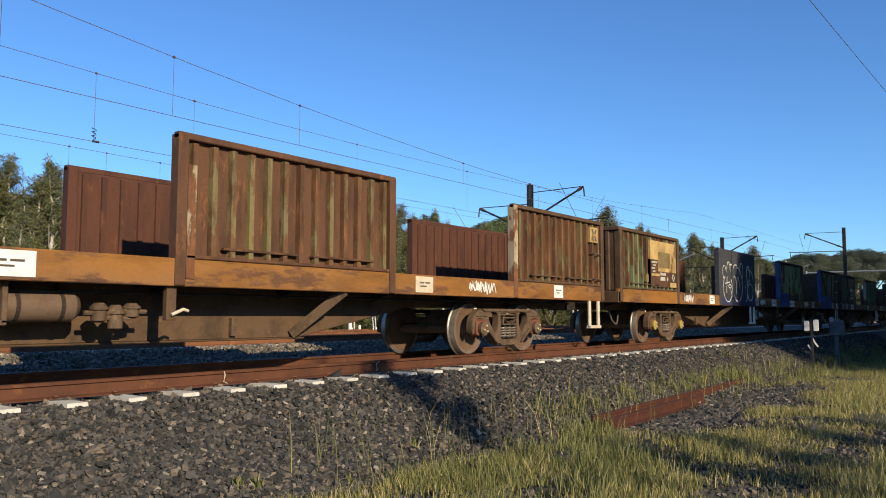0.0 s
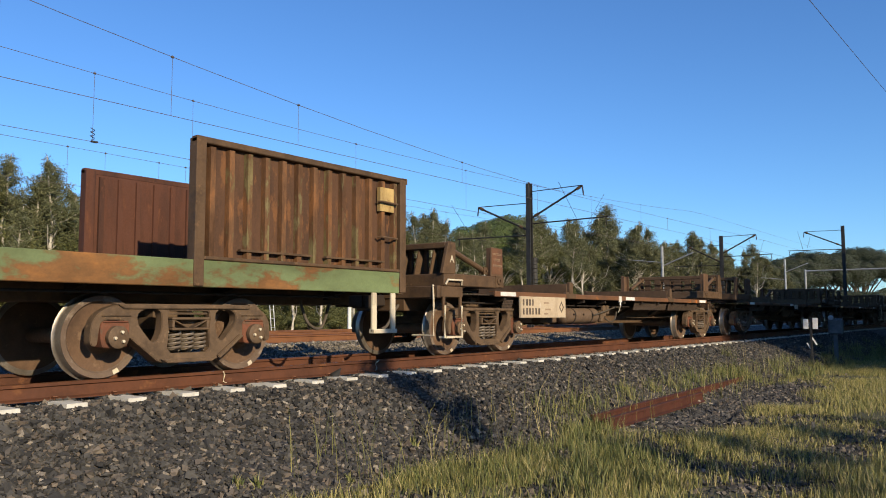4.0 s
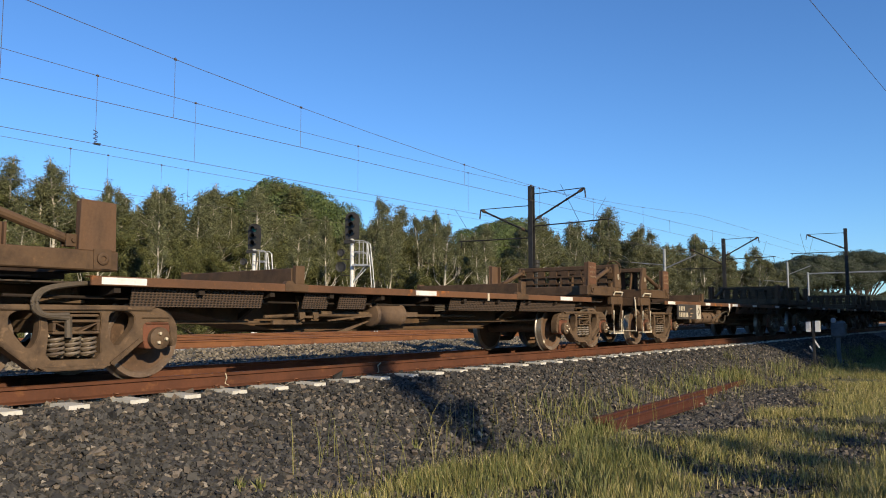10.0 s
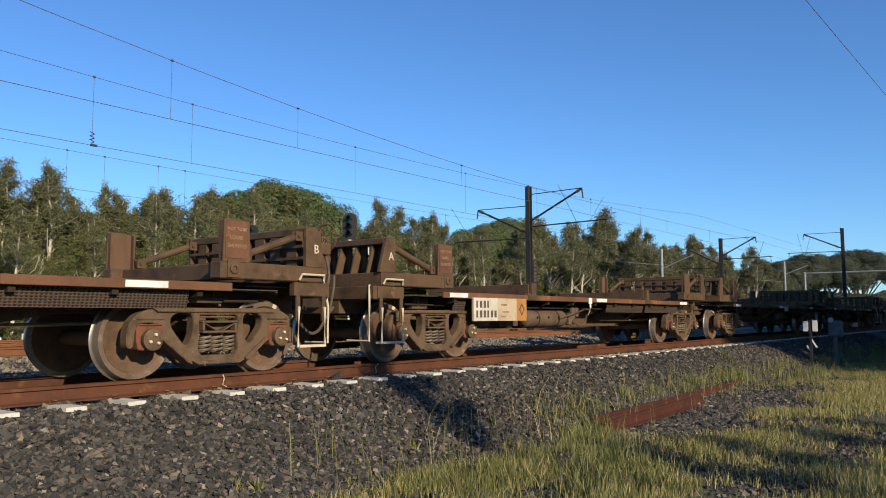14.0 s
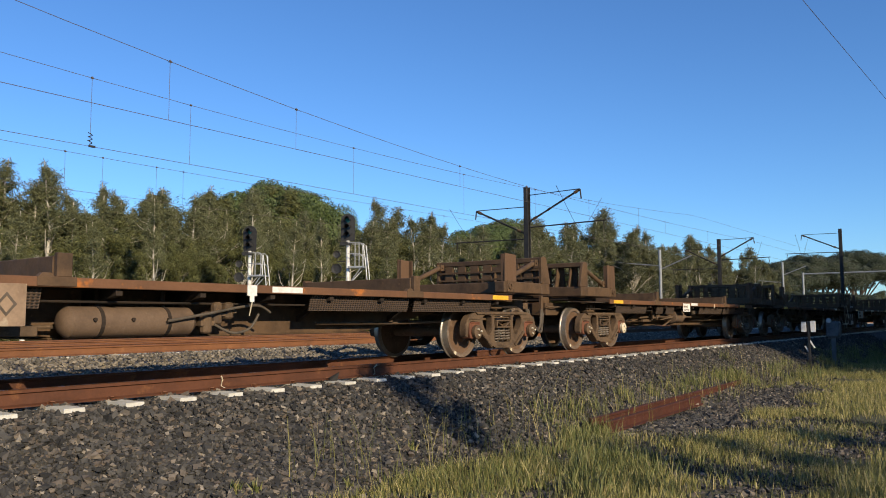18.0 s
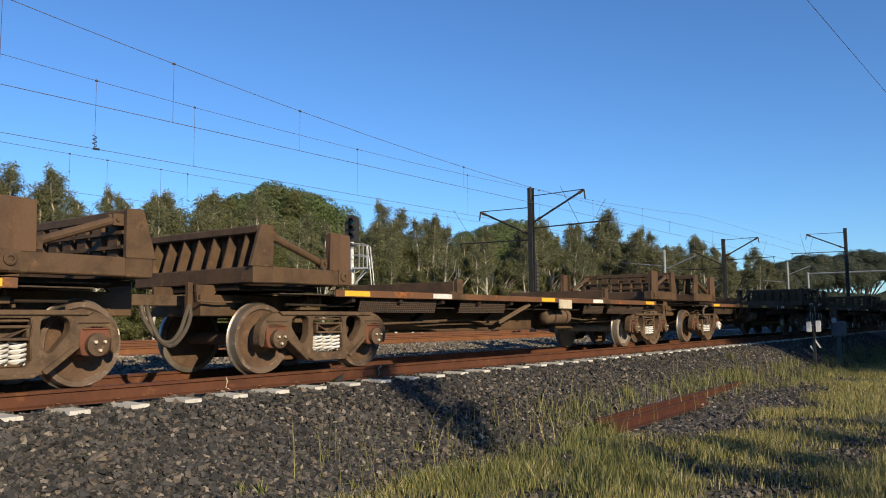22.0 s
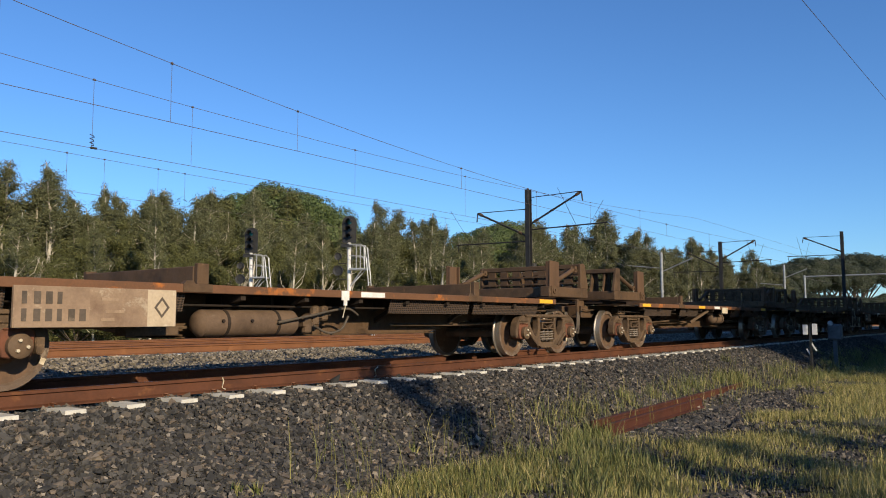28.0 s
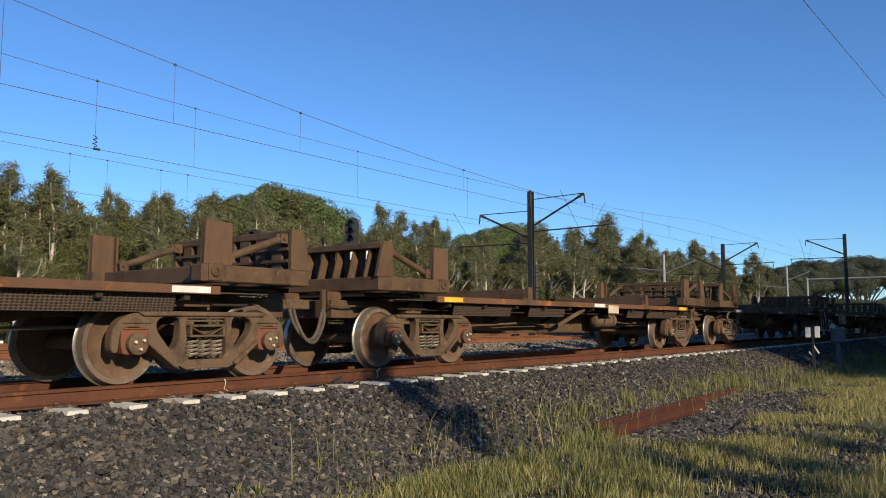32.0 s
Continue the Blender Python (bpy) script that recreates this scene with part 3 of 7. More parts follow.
def tank(w, x0, x1, y, z, r, name, label, mat):
    bm = bmesh.new()
    turned(bm, [(x0, r * 0.35), (x0 + 0.02, r * 0.7), (x0 + 0.08, r), (x1 - 0.08, r), (x1 - 0.02, r * 0.7), (x1, r * 0.35)], (0, y, z), "x", 20)
    t = part(name, bm, mat, w, label, smooth=True)
    for f in (0.25, 0.75):
        bm = bmesh.new()
        x = x0 + (x1 - x0) * f
        turned(bm, [(x - 0.02, r + 0.006), (x + 0.02, r + 0.006)], (0, y, z), "x", 20)
        box(bm, x - 0.02, x + 0.02, y - 0.01, y + 0.01, z + r, 0.97)
        part("strap", bm, DARK, t)
    return t


def rod(w, pts, r=0.018, name="brake_rod", mat=None, label=""):
    bm = bmesh.new()
    tube(bm, rounded(pts, 5, False) if name == "hose" else pts, r, 7)
    return part(name, bm, mat or BROWN2, w, label, smooth=True)


STENCIL_WORDS = {word: text_mesh(word, size, LETTER_DIM) for word, size in (("NOT TO BE", 0.053), ("LOOSE", 0.060), ("SHUNTED", 0.060))}


def coil_wagon_gear(w, kind, W, gear):
    """Air tanks, brake rods, pipes, hoses, steps and boards, which differ along a set of three."""
    rod(w, [(1.4, -0.95, 0.86), (4.6, -0.95, 0.84), (L - 4.6, -0.95, 0.84), (L - 1.4, -0.95, 0.86)], 0.016, "brake_pipe", DARK)
    rod(w, [(3.3, -0.66, 0.60), (5.2, -0.66, 0.585), (7.0, -0.66, 0.60)], 0.02)
    rod(w, [(L - 6.2, -0.66, 0.60), (L - 4.6, -0.66, 0.59), (L - 3.2, -0.66, 0.61)], 0.02)
    for x in (3.1, L - 3.3):
        bm = bmesh.new()
        box(bm, x, x + 1.35, -0.98, -0.90, 0.83, 0.90)
        part("support_angle", bm, BROWN, w, bevel=0.006)
    screens = ((2.45, 2.78), (4.50, 4.66)) if gear == 1 else ((2.6, 4.32), (4.98, 5.42), (5.62, 6.15)) if gear == 3 else ((2.6, 4.32), (4.95, 6.3))
    rear = ((9.3, 10.2), (L - 4.4, L - 2.5)) if gear == 2 else ((8.1, 10.1), (L - 4.6, L - 2.5))
    for x0, x1 in (*screens, *rear):
        bm = bmesh.new()
        prism(bm, [(-1.135, 0.985), (-1.12, 0.985), (-1.06, 0.765), (-1.075, 0.765)], x0, x1, axis="x")
        part("mesh_screen", bm, SCREENMAT, w, "brown expanded metal screen")
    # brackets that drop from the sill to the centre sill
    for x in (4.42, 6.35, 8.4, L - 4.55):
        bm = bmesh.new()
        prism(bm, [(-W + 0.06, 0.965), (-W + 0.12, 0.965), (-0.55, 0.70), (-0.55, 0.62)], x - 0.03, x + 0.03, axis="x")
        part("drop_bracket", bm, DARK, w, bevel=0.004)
    if gear == 1:
        bm = bmesh.new()
        box(bm, 2.79, 4.46, -W - 0.03, -W + 0.01, 0.60, 0.985)
        board = part("number_board", bm, BOARDS[0], w, "worn cream number board", bevel=0.004)
        for name, x0, x1 in (("lead_panel", 2.80, 3.50), ("rear_panel", 4.12, 4.45)):
            bm = bmesh.new()
            box(bm, x0, x1, -W - 0.033, -W - 0.029, 0.604, 0.981)
            part(name, bm, BOARDS[0], board)
        for row, n in ((0.82, 4), (0.66, 6)):
            for i in range(n):
                bm = bmesh.new()
                box(bm, 2.86 + 0.108 * i, 2.86 + 0.108 * i + (0.062 if i % 3 else 0.045), -W - 0.037, -W - 0.032, row, row + 0.115)
                part("lettering_bar", bm, INK, board)
        for x0, x1, z in ((3.62, 3.80, 0.86), (3.66, 3.86, 0.74), (3.62, 3.76, 0.66)):
            bm = bmesh.new()
            box(bm, x0, x1, -W - 0.034, -W - 0.029, z, z + 0.03)
            part("lettering_bar", bm, LETTER_DIM, board)
        bm = bmesh.new()
        plate(bm, [(4.285 + 0.09, 0.80), (4.285, 0.91), (4.285 - 0.09, 0.80), (4.285, 0.69)], [[(4.285 + 0.062, 0.80), (4.285, 0.876), (4.285 - 0.062, 0.80), (4.285, 0.724)]], -W - 0.038, -W - 0.031)
        part("emblem", bm, INK, board)
        tank(w, 4.96, 6.50, -0.86, 0.635, 0.16, "air_tank", "dusty brown air tank", TAN)
        for x, z, h in ((6.62, 0.50, 0.22), (6.76, 0.60, 0.24), (6.92, 0.66, 0.18)):
            bm = bmesh.new()
            turned(bm, [(z, 0.05), (z + 0.02, 0.07), (z + h, 0.07), (z + h + 0.02, 0.04)], (x, -0.95, 0), "z", 10)
            box(bm, x - 0.1, x + 0.1, -1.0, -0.88, z + h * 0.4, z + h * 0.65)
            part("brake_valve", bm, BROWN2, w)
        rod(w, [(6.05, -1.06, 0.64), (6.6, -1.08, 0.73), (7.0, -1.08, 0.80), (7.3, -1.06, 0.82), (7.5, -1.04, 0.74)], 0.016, "hose", HOSE)
        rod(w, [(6.70, -1.0, 0.60), (6.95, -1.02, 0.50), (7.2, -1.02, 0.55), (7.35, -1.0, 0.72)], 0.016, "hose", HOSE)
        for i in range(3):
            bm = bmesh.new()
            turned(bm, [(-1.02, 0.02), (-1.045, 0.02)], (5.25 + 0.42 * i, 0, 0.66), "y", 8)
            part("tank_fitting", bm, DARK, w)
        bm = bmesh.new()
        box(bm, 6.98, 7.12, -W - 0.012, -W, 0.93, 1.055)
        box(bm, 7.02, 7.08, -W - 0.012, -W, 0.86, 0.93)
        part("tag_plate", bm, WHITE, w, "white tag plate")
        rod(w, [(7.05, -W - 0.01, 0.86), (7.06, -W + 0.05, 0.70)], 0.008, "cord", CREAM)
        bm = bmesh.new()
        box(bm, 4.1, 4.75, -0.9, -0.7, 0.50, 0.60)
        part("support_box", bm, BROWN2, w, bevel=0.01)
    elif gear == 2:
        tank(w, 8.05, 9.0, -0.86, 0.70, 0.15, "air_tank", "small dusty air tank", TAN)
        bm = bmesh.new()
        beam(bm, (6.55, -0.80, 0.60), (7.1, -1.12, 0.93), 0.05, 0.07)
        part("brace", bm, BROWN2, w)
        rod(w, [(3.4, -0.75, 0.60), (4.6, -0.75, 0.63), (5.6, -0.75, 0.66), (6.2, -0.75, 0.60)], 0.02)
        rod(w, [(9.0, -0.86, 0.68), (9.8, -0.8, 0.64), (11.2, -0.7, 0.66)], 0.018)
        bm = bmesh.new()
        box(bm, 7.98, 8.48, -W - 0.03, -W - 0.012, 0.855, 1.025)
        part("tag_plate", bm, CREAM, w, "cream tag plate")
        bm = bmesh.new()
        prism(bm, [(9.9, 0.80), (10.9, 0.80), (10.9, 0.95), (9.9, 0.95)], -0.95, -0.85)
        part("support_angle", bm, BROWN, w)
    else:
        bm = bmesh.new()
        turned(bm, [(6.44, 0.10), (6.46, 0.165), (6.53, 0.17), (6.56, 0.15), (7.02, 0.15), (7.05, 0.17), (7.10, 0.165), (7.13, 0.09)], (0, -0.88, 0.69), "x", 22)
        box(bm, 6.40, 6.50, -0.95, -0.80, 0.80, 0.97)
        box(bm, 7.12, 7.50, -0.93, -0.84, 0.66, 0.73)
        part("brake_cylinder", bm, TAN, w, "round dusty brake cylinder", smooth=True)
        bm = bmesh.new()
        tube(bm, [(5.30, -0.88, 0.70), (6.45, -0.88, 0.69)], 0.042, 10)
        box(bm, 5.10, 5.34, -0.95, -0.81, 0.645, 0.675)
        box(bm, 5.10, 5.34, -0.95, -0.81, 0.725, 0.755)
        turned(bm, [(0.60, 0.025), (0.80, 0.025)], (5.18, -0.88, 0), "z", 8)
        part("piston_rod", bm, BROWN2, w, smooth=True)
        rod(w, [(7.1, -0.88, 0.69), (7.6, -0.85, 0.68), (9.2, -0.8, 0.68)], 0.022)
        rod(w, [(4.6, -0.8, 0.66), (5.2, -0.84, 0.685)], 0.022)
        bm = bmesh.new()
        prism(bm, [(5.55, 0.60), (6.42, 0.665), (6.42, 0.70), (5.55, 0.62)], -0.97, -0.95)
        prism(bm, [(5.75, 0.46), (6.35, 0.60), (6.42, 0.60), (5.95, 0.46)], -0.93, -0.91)
        part("brake_lever", bm, BROWN2, w)
        for x in (4.98, 5.22):
            bm = bmesh.new()
            prism(bm, [(x, 0.93), (x + 0.09, 0.93), (x + 0.17, 0.66), (x + 0.08, 0.62)], -0.97, -0.94)
            part("brake_lever", bm, BROWN2, w)
        bm = bmesh.new()
        box(bm, 4.7, 5.2, -0.86, -0.80, 0.56, 0.62)
        part("lever_guide", bm, BROWN2, w, bevel=0.008)
        if kind == 2:
            bm = bmesh.new()
            box(bm, 6.44, 6.95, -W - 0.02, -W - 0.008, 0.815, 1.03)
            board = part("tag_plate", bm, WHITE, w, "white lettered tag plate", bevel=0.003)
            for z, n in ((0.925, 5), (0.84, 7)):
                for i in range(n):
                    bm = bmesh.new()
                    box(bm, 6.49 + 0.06 * i, 6.515 + 0.06 * i, -W - 0.024, -W - 0.019, z, z + 0.05)
                    part("lettering_bar", bm, BROWN, board)
        for i in range(4):
            rod(w, [(7.9, -0.95, 0.76 + 0.03 * i), (8.4, -0.98, 0.78 + 0.03 * i), (8.9, -0.96, 0.77 + 0.03 * i), (9.7, -0.95, 0.77 + 0.03 * i)], 0.012, "pipe", HOSE)
        bm = bmesh.new()
        box(bm, 8.98, 9.03, -W - 0.01, -W, 0.93, 1.05)
        part("tag_plate", bm, CREAM, w, "pale tag plate")
    for end in (0, 1):
        def X(v):
            return mirrored(v, end)
        stepped = (kind == 1 and end == 0) or (kind == 3 and end == 1)
        e1 = 1.89 if end == 0 else 1.77
        if stepped:
            rod(w, [(X(0.62), -0.35, 0.90), (X(0.35), -0.42, 0.74), (X(0.14), -0.44, 0.50), (X(0.0), -0.44, 0.44)], 0.024, "hose", HOSE, "brown brake hose")
        if kind == 3 and end == 0:
            # a loop of hose over the bogie
            for d in (0.0, 0.035):
                rod(w, [(2.35, -1.04, 1.0), (1.98 + d, -1.09, 0.975), (1.68 + d, -1.11, 0.91), (1.60 + d, -1.12, 0.78), (1.68 + d, -1.12, 0.68), (1.95, -1.11, 0.645 + d)], 0.024, "hose", HOSE, "brown hose looped over the bogie")
            rod(w, [(1.95, -1.10, 0.66), (1.96, -1.10, 0.46)], 0.035, "hose_drop", HOSE)
        for sg in (-1, 1):
            # side bearer with its fins, over the bolster
            bm = bmesh.new()
            xm = X(2.0475)
            box(bm, xm - 0.24, xm + 0.24, sg * 0.66 - 0.12, sg * 0.66 + 0.12, 0.795, 0.83)
            prism(bm, [(xm - 0.20, 0.83), (xm + 0.20, 0.83), (xm + 0.14, 0.955), (xm - 0.14, 0.955)], sg * 0.66 - 0.09, sg * 0.66 + 0.09)
            for q in (-0.13, 0.09):
                prism(bm, [(xm + q, 0.83), (xm + q + 0.08, 0.83), (xm + q + 0.05, 1.02), (xm + q + 0.03, 1.02)], sg * 0.66 - 0.12, sg * 0.66 - 0.09)
            part("side_bearer", bm, BROWN2, w, bevel=0.006)
        if stepped:
            bm = bmesh.new()
            box(bm, min(X(0.50), X(1.06)), max(X(0.50), X(1.06)), -W - 0.005, -W + 0.10, 0.93, 1.10)
            part("step_bracket", bm, BROWN, w, bevel=0.01)
            for x in (0.56, 1.0):
                bm = bmesh.new()
                box(bm, X(x) - 0.03, X(x) + 0.03, -W - 0.004, -W + 0.02, 0.62, 0.95)
                part("step_hanger", bm, BROWN, w)
            bm = bmesh.new()
            tube(bm, [(X(0.56), -W - 0.02, 0.80), (X(0.55), -W - 0.02, 0.31), (X(1.01), -W - 0.02, 0.31), (X(1.0), -W - 0.02, 0.80)], 0.021, 8)
            box(bm, min(X(0.56), X(1.0)), max(X(0.56), X(1.0)), -W - 0.05, -W + 0.1, 0.295, 0.325)
            part("step", bm, CREAM, w, "cream painted foot step")
            bm = bmesh.new()
            tube(bm, [(X(0.58), -W - 0.02, 1.13), (X(0.60), -W - 0.05, 1.20), (X(0.98), -W - 0.05, 1.20), (X(1.0), -W - 0.02, 1.13)], 0.016, 8)
            part("grab_rail", bm, CREAM, w, "cream painted grab rail")
            bm = bmesh.new()
            tube(bm, [(X(0.44), -W + 0.12, 1.12), (X(0.40), -W + 0.08, 0.8), (X(0.40), -W + 0.08, 0.34), (X(0.40), -W + 0.5, 0.34)], 0.016, 8)
            part("end_step", bm, CREAM, w)
            bm = bmesh.new()
            box(bm, min(X(e1 + 0.02), X(e1 + 0.345)), max(X(e1 + 0.02), X(e1 + 0.345)), -W - 0.006, -W, 1.345, 1.775)
            stencil = part("stencil_plate", bm, STENCIL, w, "orange-brown stencilled plate")
            left = min(X(e1 + 0.02), X(e1 + 0.345))
            for word, dx, z in (("NOT TO BE", 0.02, 1.665), ("LOOSE", 0.055, 1.565), ("SHUNTED", 0.025, 1.465)):
                ob = new("lettering", STENCIL_WORDS[word])
                ob.parent, ob.matrix_basis = stencil, pose(left + dx, -W - 0.006, z)
            me = text_mesh("A" if kind == 1 else "B", 0.16, CREAM)
            ob = new("lettering", me)
            ob.parent, ob.matrix_basis = w, pose(0.715 if kind == 1 else X(0.745), -W - 0.003, 1.48)
            if kind == 3:
                bm = bmesh.new()
                n = 24
                ring = [(X(0.16), -0.86 + 0.19 * math.cos(2 * math.pi * i / n), 1.74 + 0.19 * math.sin(2 * math.pi * i / n)) for i in range(n + 1)]
                tube(bm, ring, 0.012, 6, caps=False)
                for i in range(4):
                    a = math.pi / 4 + math.pi / 2 * i
                    tube(bm, [(X(0.18), -0.86, 1.74), (X(0.16), -0.86 + 0.19 * math.cos(a), 1.74 + 0.19 * math.sin(a))], 0.009, 5)
                tube(bm, [(X(0.16), -0.86, 1.74), (X(0.36), -0.86, 1.74)], 0.02, 6)
                part("hand_wheel", bm, RUSTSTEEL, w, "rusty brake hand wheel")
                bm = bmesh.new()
                box(bm, X(0.40), X(0.30), -0.92, -0.80, 0.95, 1.82)
                box(bm, X(0.42), X(0.22), -1.02, -0.74, 1.50, 1.66)
                box(bm, X(0.66), X(0.30), -0.96, -0.76, 1.02, 1.09)
                part("brake_stand", bm, BROWN, w, "rusty brake stand", bevel=0.012)
                rod(w, [(X(0.26), -0.95, 1.50), (X(0.24), -1.0, 1.25), (X(0.30), -1.0, 0.95)], 0.02, "hose", HOSE)
                rod(w, [(X(0.20), -1.06, 1.22), (X(0.26), -1.10, 1.0), (X(0.34), -1.08, 0.6), (X(0.30), -1.06, 0.42)], 0.018, "hose", HOSE)
            else:
                bm = bmesh.new()
                tube(bm, [(X(0.74), -0.6, 1.35), (X(0.70), -0.6, 1.42), (X(0.72), -0.6, 1.72), (X(0.80), -0.6, 1.78)], 0.016, 6)
                part("grab_rail", bm, CREAM, w)


def coil_wagon(kind, gear=0):
    """Skeletal steel coil wagon: 1 leads a set of three, 2 is in the middle, 3 ends it; gear names the underframe, where it is not the usual one."""
    w = base("coil_wagon", "empty brown steel coil wagon with end bulkheads, rolling", "railway wagon", "coil wagons of the train")
    W = 1.23
    # side sills
    lead = 2.10 if kind == 3 else 2.02
    for sg in (-1, 1):
        bm = bmesh.new()
        box(bm, lead, L - 2.0, sg * W - 0.04 * (sg > 0), sg * W + 0.04 * (sg < 0), 0.965, 1.06)
        box(bm, lead, L - 2.0, min(sg * (W - 0.14), sg * (W - 0.03)), max(sg * (W - 0.14), sg * (W - 0.03)), 1.045, 1.058)
        part("side_sill", bm, SILL, w, "rusty orange side sill", bevel=0.006)
    # deck of chequered mesh on cross bearers
    bm = bmesh.new()
    box(bm, 1.2, L - 1.2, -W + 0.15, W - 0.15, 0.985, 1.0)
    part("deck_mesh", bm, MESHMAT, w, "dark expanded metal deck")
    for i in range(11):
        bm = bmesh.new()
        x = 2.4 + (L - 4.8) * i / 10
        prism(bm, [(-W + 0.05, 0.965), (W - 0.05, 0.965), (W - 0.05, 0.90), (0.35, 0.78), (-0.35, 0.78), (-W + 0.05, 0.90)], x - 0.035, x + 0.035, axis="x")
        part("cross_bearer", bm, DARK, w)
    # fish-belly centre sill
    bm = bmesh.new()
    prism(bm, [(0.45, 0.98), (L - 0.45, 0.98), (L - 0.45, 0.72), (L - 3.6, 0.72), (L - 5.1, 0.47), (5.1, 0.47), (3.6, 0.72), (0.45, 0.72)], -0.52, 0.52)
    box(bm, 5.0, L - 5.0, -0.58, 0.58, 0.455, 0.475)
    part("centre_sill", bm, BROWN, w, "deep brown centre sill", bevel=0.008)
    # coil cradles across the deck
    for x in (4.80, L - 4.67):
        bm = bmesh.new()
        box(bm, x - 0.05, x + 0.11, -W + 0.10, W - 0.10, 1.06, 1.265)
        box(bm, x - 0.04, x + 0.11, -W + 0.03, -W + 0.10, 1.062, 1.295)
        box(bm, x - 0.04, x + 0.11, W - 0.10, W - 0.03, 1.062, 1.295)
        part("cradle", bm, BROWN, w, "brown transverse coil cradle", bevel=0.008)
        bm = bmesh.new()
        prism(bm, [(x - 0.22, 1.062), (x - 0.06, 1.062), (x - 0.10, 1.10), (x - 0.18, 1.10)], -W + 0.02, -W + 0.09)
        box(bm, x - 0.24, x + 0.14, -W - 0.008, -W + 0.01, 0.972, 1.064)
        part("cradle_plate", bm, BROWN, w, bevel=0.004)
    for end in (0, 1):
        stepped = (kind == 1 and end == 0) or (kind == 3 and end == 1)
        e0 = 0.525 if stepped else 0.615                                          # foot of the bulkhead
        e1 = (1.89, 1.92, 1.97)[kind - 1] if end == 0 else 1.77 if stepped else 1.86                      # near side of the stanchion

        def X(v):
            return mirrored(v, end)

        def span(a, b):
            return min(X(a), X(b)), max(X(a), X(b))
        # base frame of the end rack
        for sg in (-1, 1):
            bm = bmesh.new()
            box(bm, *span(e0 + 0.34, e1 + 0.40), min(sg * (W - 0.2), sg * W), max(sg * (W - 0.2), sg * W), 1.11, 1.305)
            part("rack_frame", bm, BROWN, w, bevel=0.012)
        for a, b in ((e0 + 0.04, e0 + 0.342), (e1 + 0.06, e1 + 0.24)):
            bm = bmesh.new()
            box(bm, *span(a, b), -W - 0.002, W + 0.002, 1.105, 1.30)
            part("rack_beam", bm, BROWN, w, bevel=0.012)
        # bulkhead: top beam, leaning fins, end plates
        bm = bmesh.new()
        box(bm, *span(e0 + 0.14, e0 + 0.335), -W + 0.06, W - 0.06, 1.705, 1.80)
        part("bulkhead_beam", bm, BROWN, w, bevel=0.012)
        for i in range(7):
            y = -W + 0.30 + (2 * W - 0.6) * i / 6
            bm = bmesh.new()
            prism(bm, [(X(e0 + 0.05), 1.30), (X(e0 + 0.32), 1.30), (X(e0 + 0.32), 1.71), (X(e0 + 0.17), 1.71)], y - 0.012, y + 0.012)
            box(bm, *span(e0 + 0.275, e0 + 0.325), y - 0.09, y + 0.09, 1.30, 1.71)
            part("bulkhead_fin", bm, BROWN, w)
        for i in range(2):
            bm = bmesh.new()
            z = 1.40 + 0.15 * i
            box(bm, *span(e0 + 0.325, e0 + 0.36), -W + 0.06, W - 0.06, z, z + 0.035)
            part("bulkhead_rail", bm, BROWN, w)
        for sg in (-1, 1):
            bm = bmesh.new()
            prism(bm, [(X(e0), 1.30), (X(e0 + 0.345), 1.30), (X(e0 + 0.345), 1.80), (X(e0 + 0.19), 1.815), (X(e0 + 0.15), 1.79)], sg * (W - 0.06), sg * W)
            part("bulkhead_plate", bm, BROWN, w, bevel=0.006)
            bm = bmesh.new()
            x0, x1 = span(e1, e1 + 0.36)
            prism(bm, [(x0 - 0.012, 1.30), (x1 + 0.012, 1.30), (x1, 1.785), (x0, 1.80)], sg * (W - 0.03), sg * W)
            for q0, q1 in ((e1, e1 + 0.03), (e1 + 0.33, e1 + 0.36)):
                box(bm, *span(q0, q1), min(sg * (W - 0.10), sg * (W - 0.03)), max(sg * (W - 0.10), sg * (W - 0.03)), 1.30, 1.785)
            part("stanchion", bm, RUSTSTEEL, w, "brown steel stanchion plate", bevel=0.006)
            bm = bmesh.new()
            ya = sg * (W - 0.13)
            tube(bm, [(X(e0 + 0.40), ya, 1.69), (X(e1 + 0.005), ya, 1.385)], 0.046, 10)
            # forked ends with their pins
            for q, z in ((e0 + 0.40, 1.69), (e1 - 0.03, 1.395)):
                box(bm, *span(q - 0.07, q + 0.05), ya - 0.055, ya - 0.03, z - 0.06, z + 0.06)
                box(bm, *span(q - 0.07, q + 0.05), ya + 0.03, ya + 0.055, z - 0.06, z + 0.06)
                turned(bm, [(-0.075, 0.022), (0.075, 0.022)], (X(q), ya, z), "y", 8)
            part("strut", bm, BROWN, w, "brown steel strut", smooth=True)
            bm = bmesh.new()
            ring = [(0.02, 0.055), (0.0, 0.062), (0.03, 0.06), (0.036, 0.045), (0.036, 0.028), (0.01, 0.026)]
            turned(bm, [(sg * (W + d), r) for d, r in ring], (X(e1 + 0.225), 0, 1.225), "y", 16)
            box(bm, *span(e1 + 0.135, e1 + 0.315), min(sg * W, sg * (W + 0.012)), max(sg * W, sg * (W + 0.012)), 1.125, 1.32)
            part("lashing_eye", bm, BROWN, w, "round lashing eye")
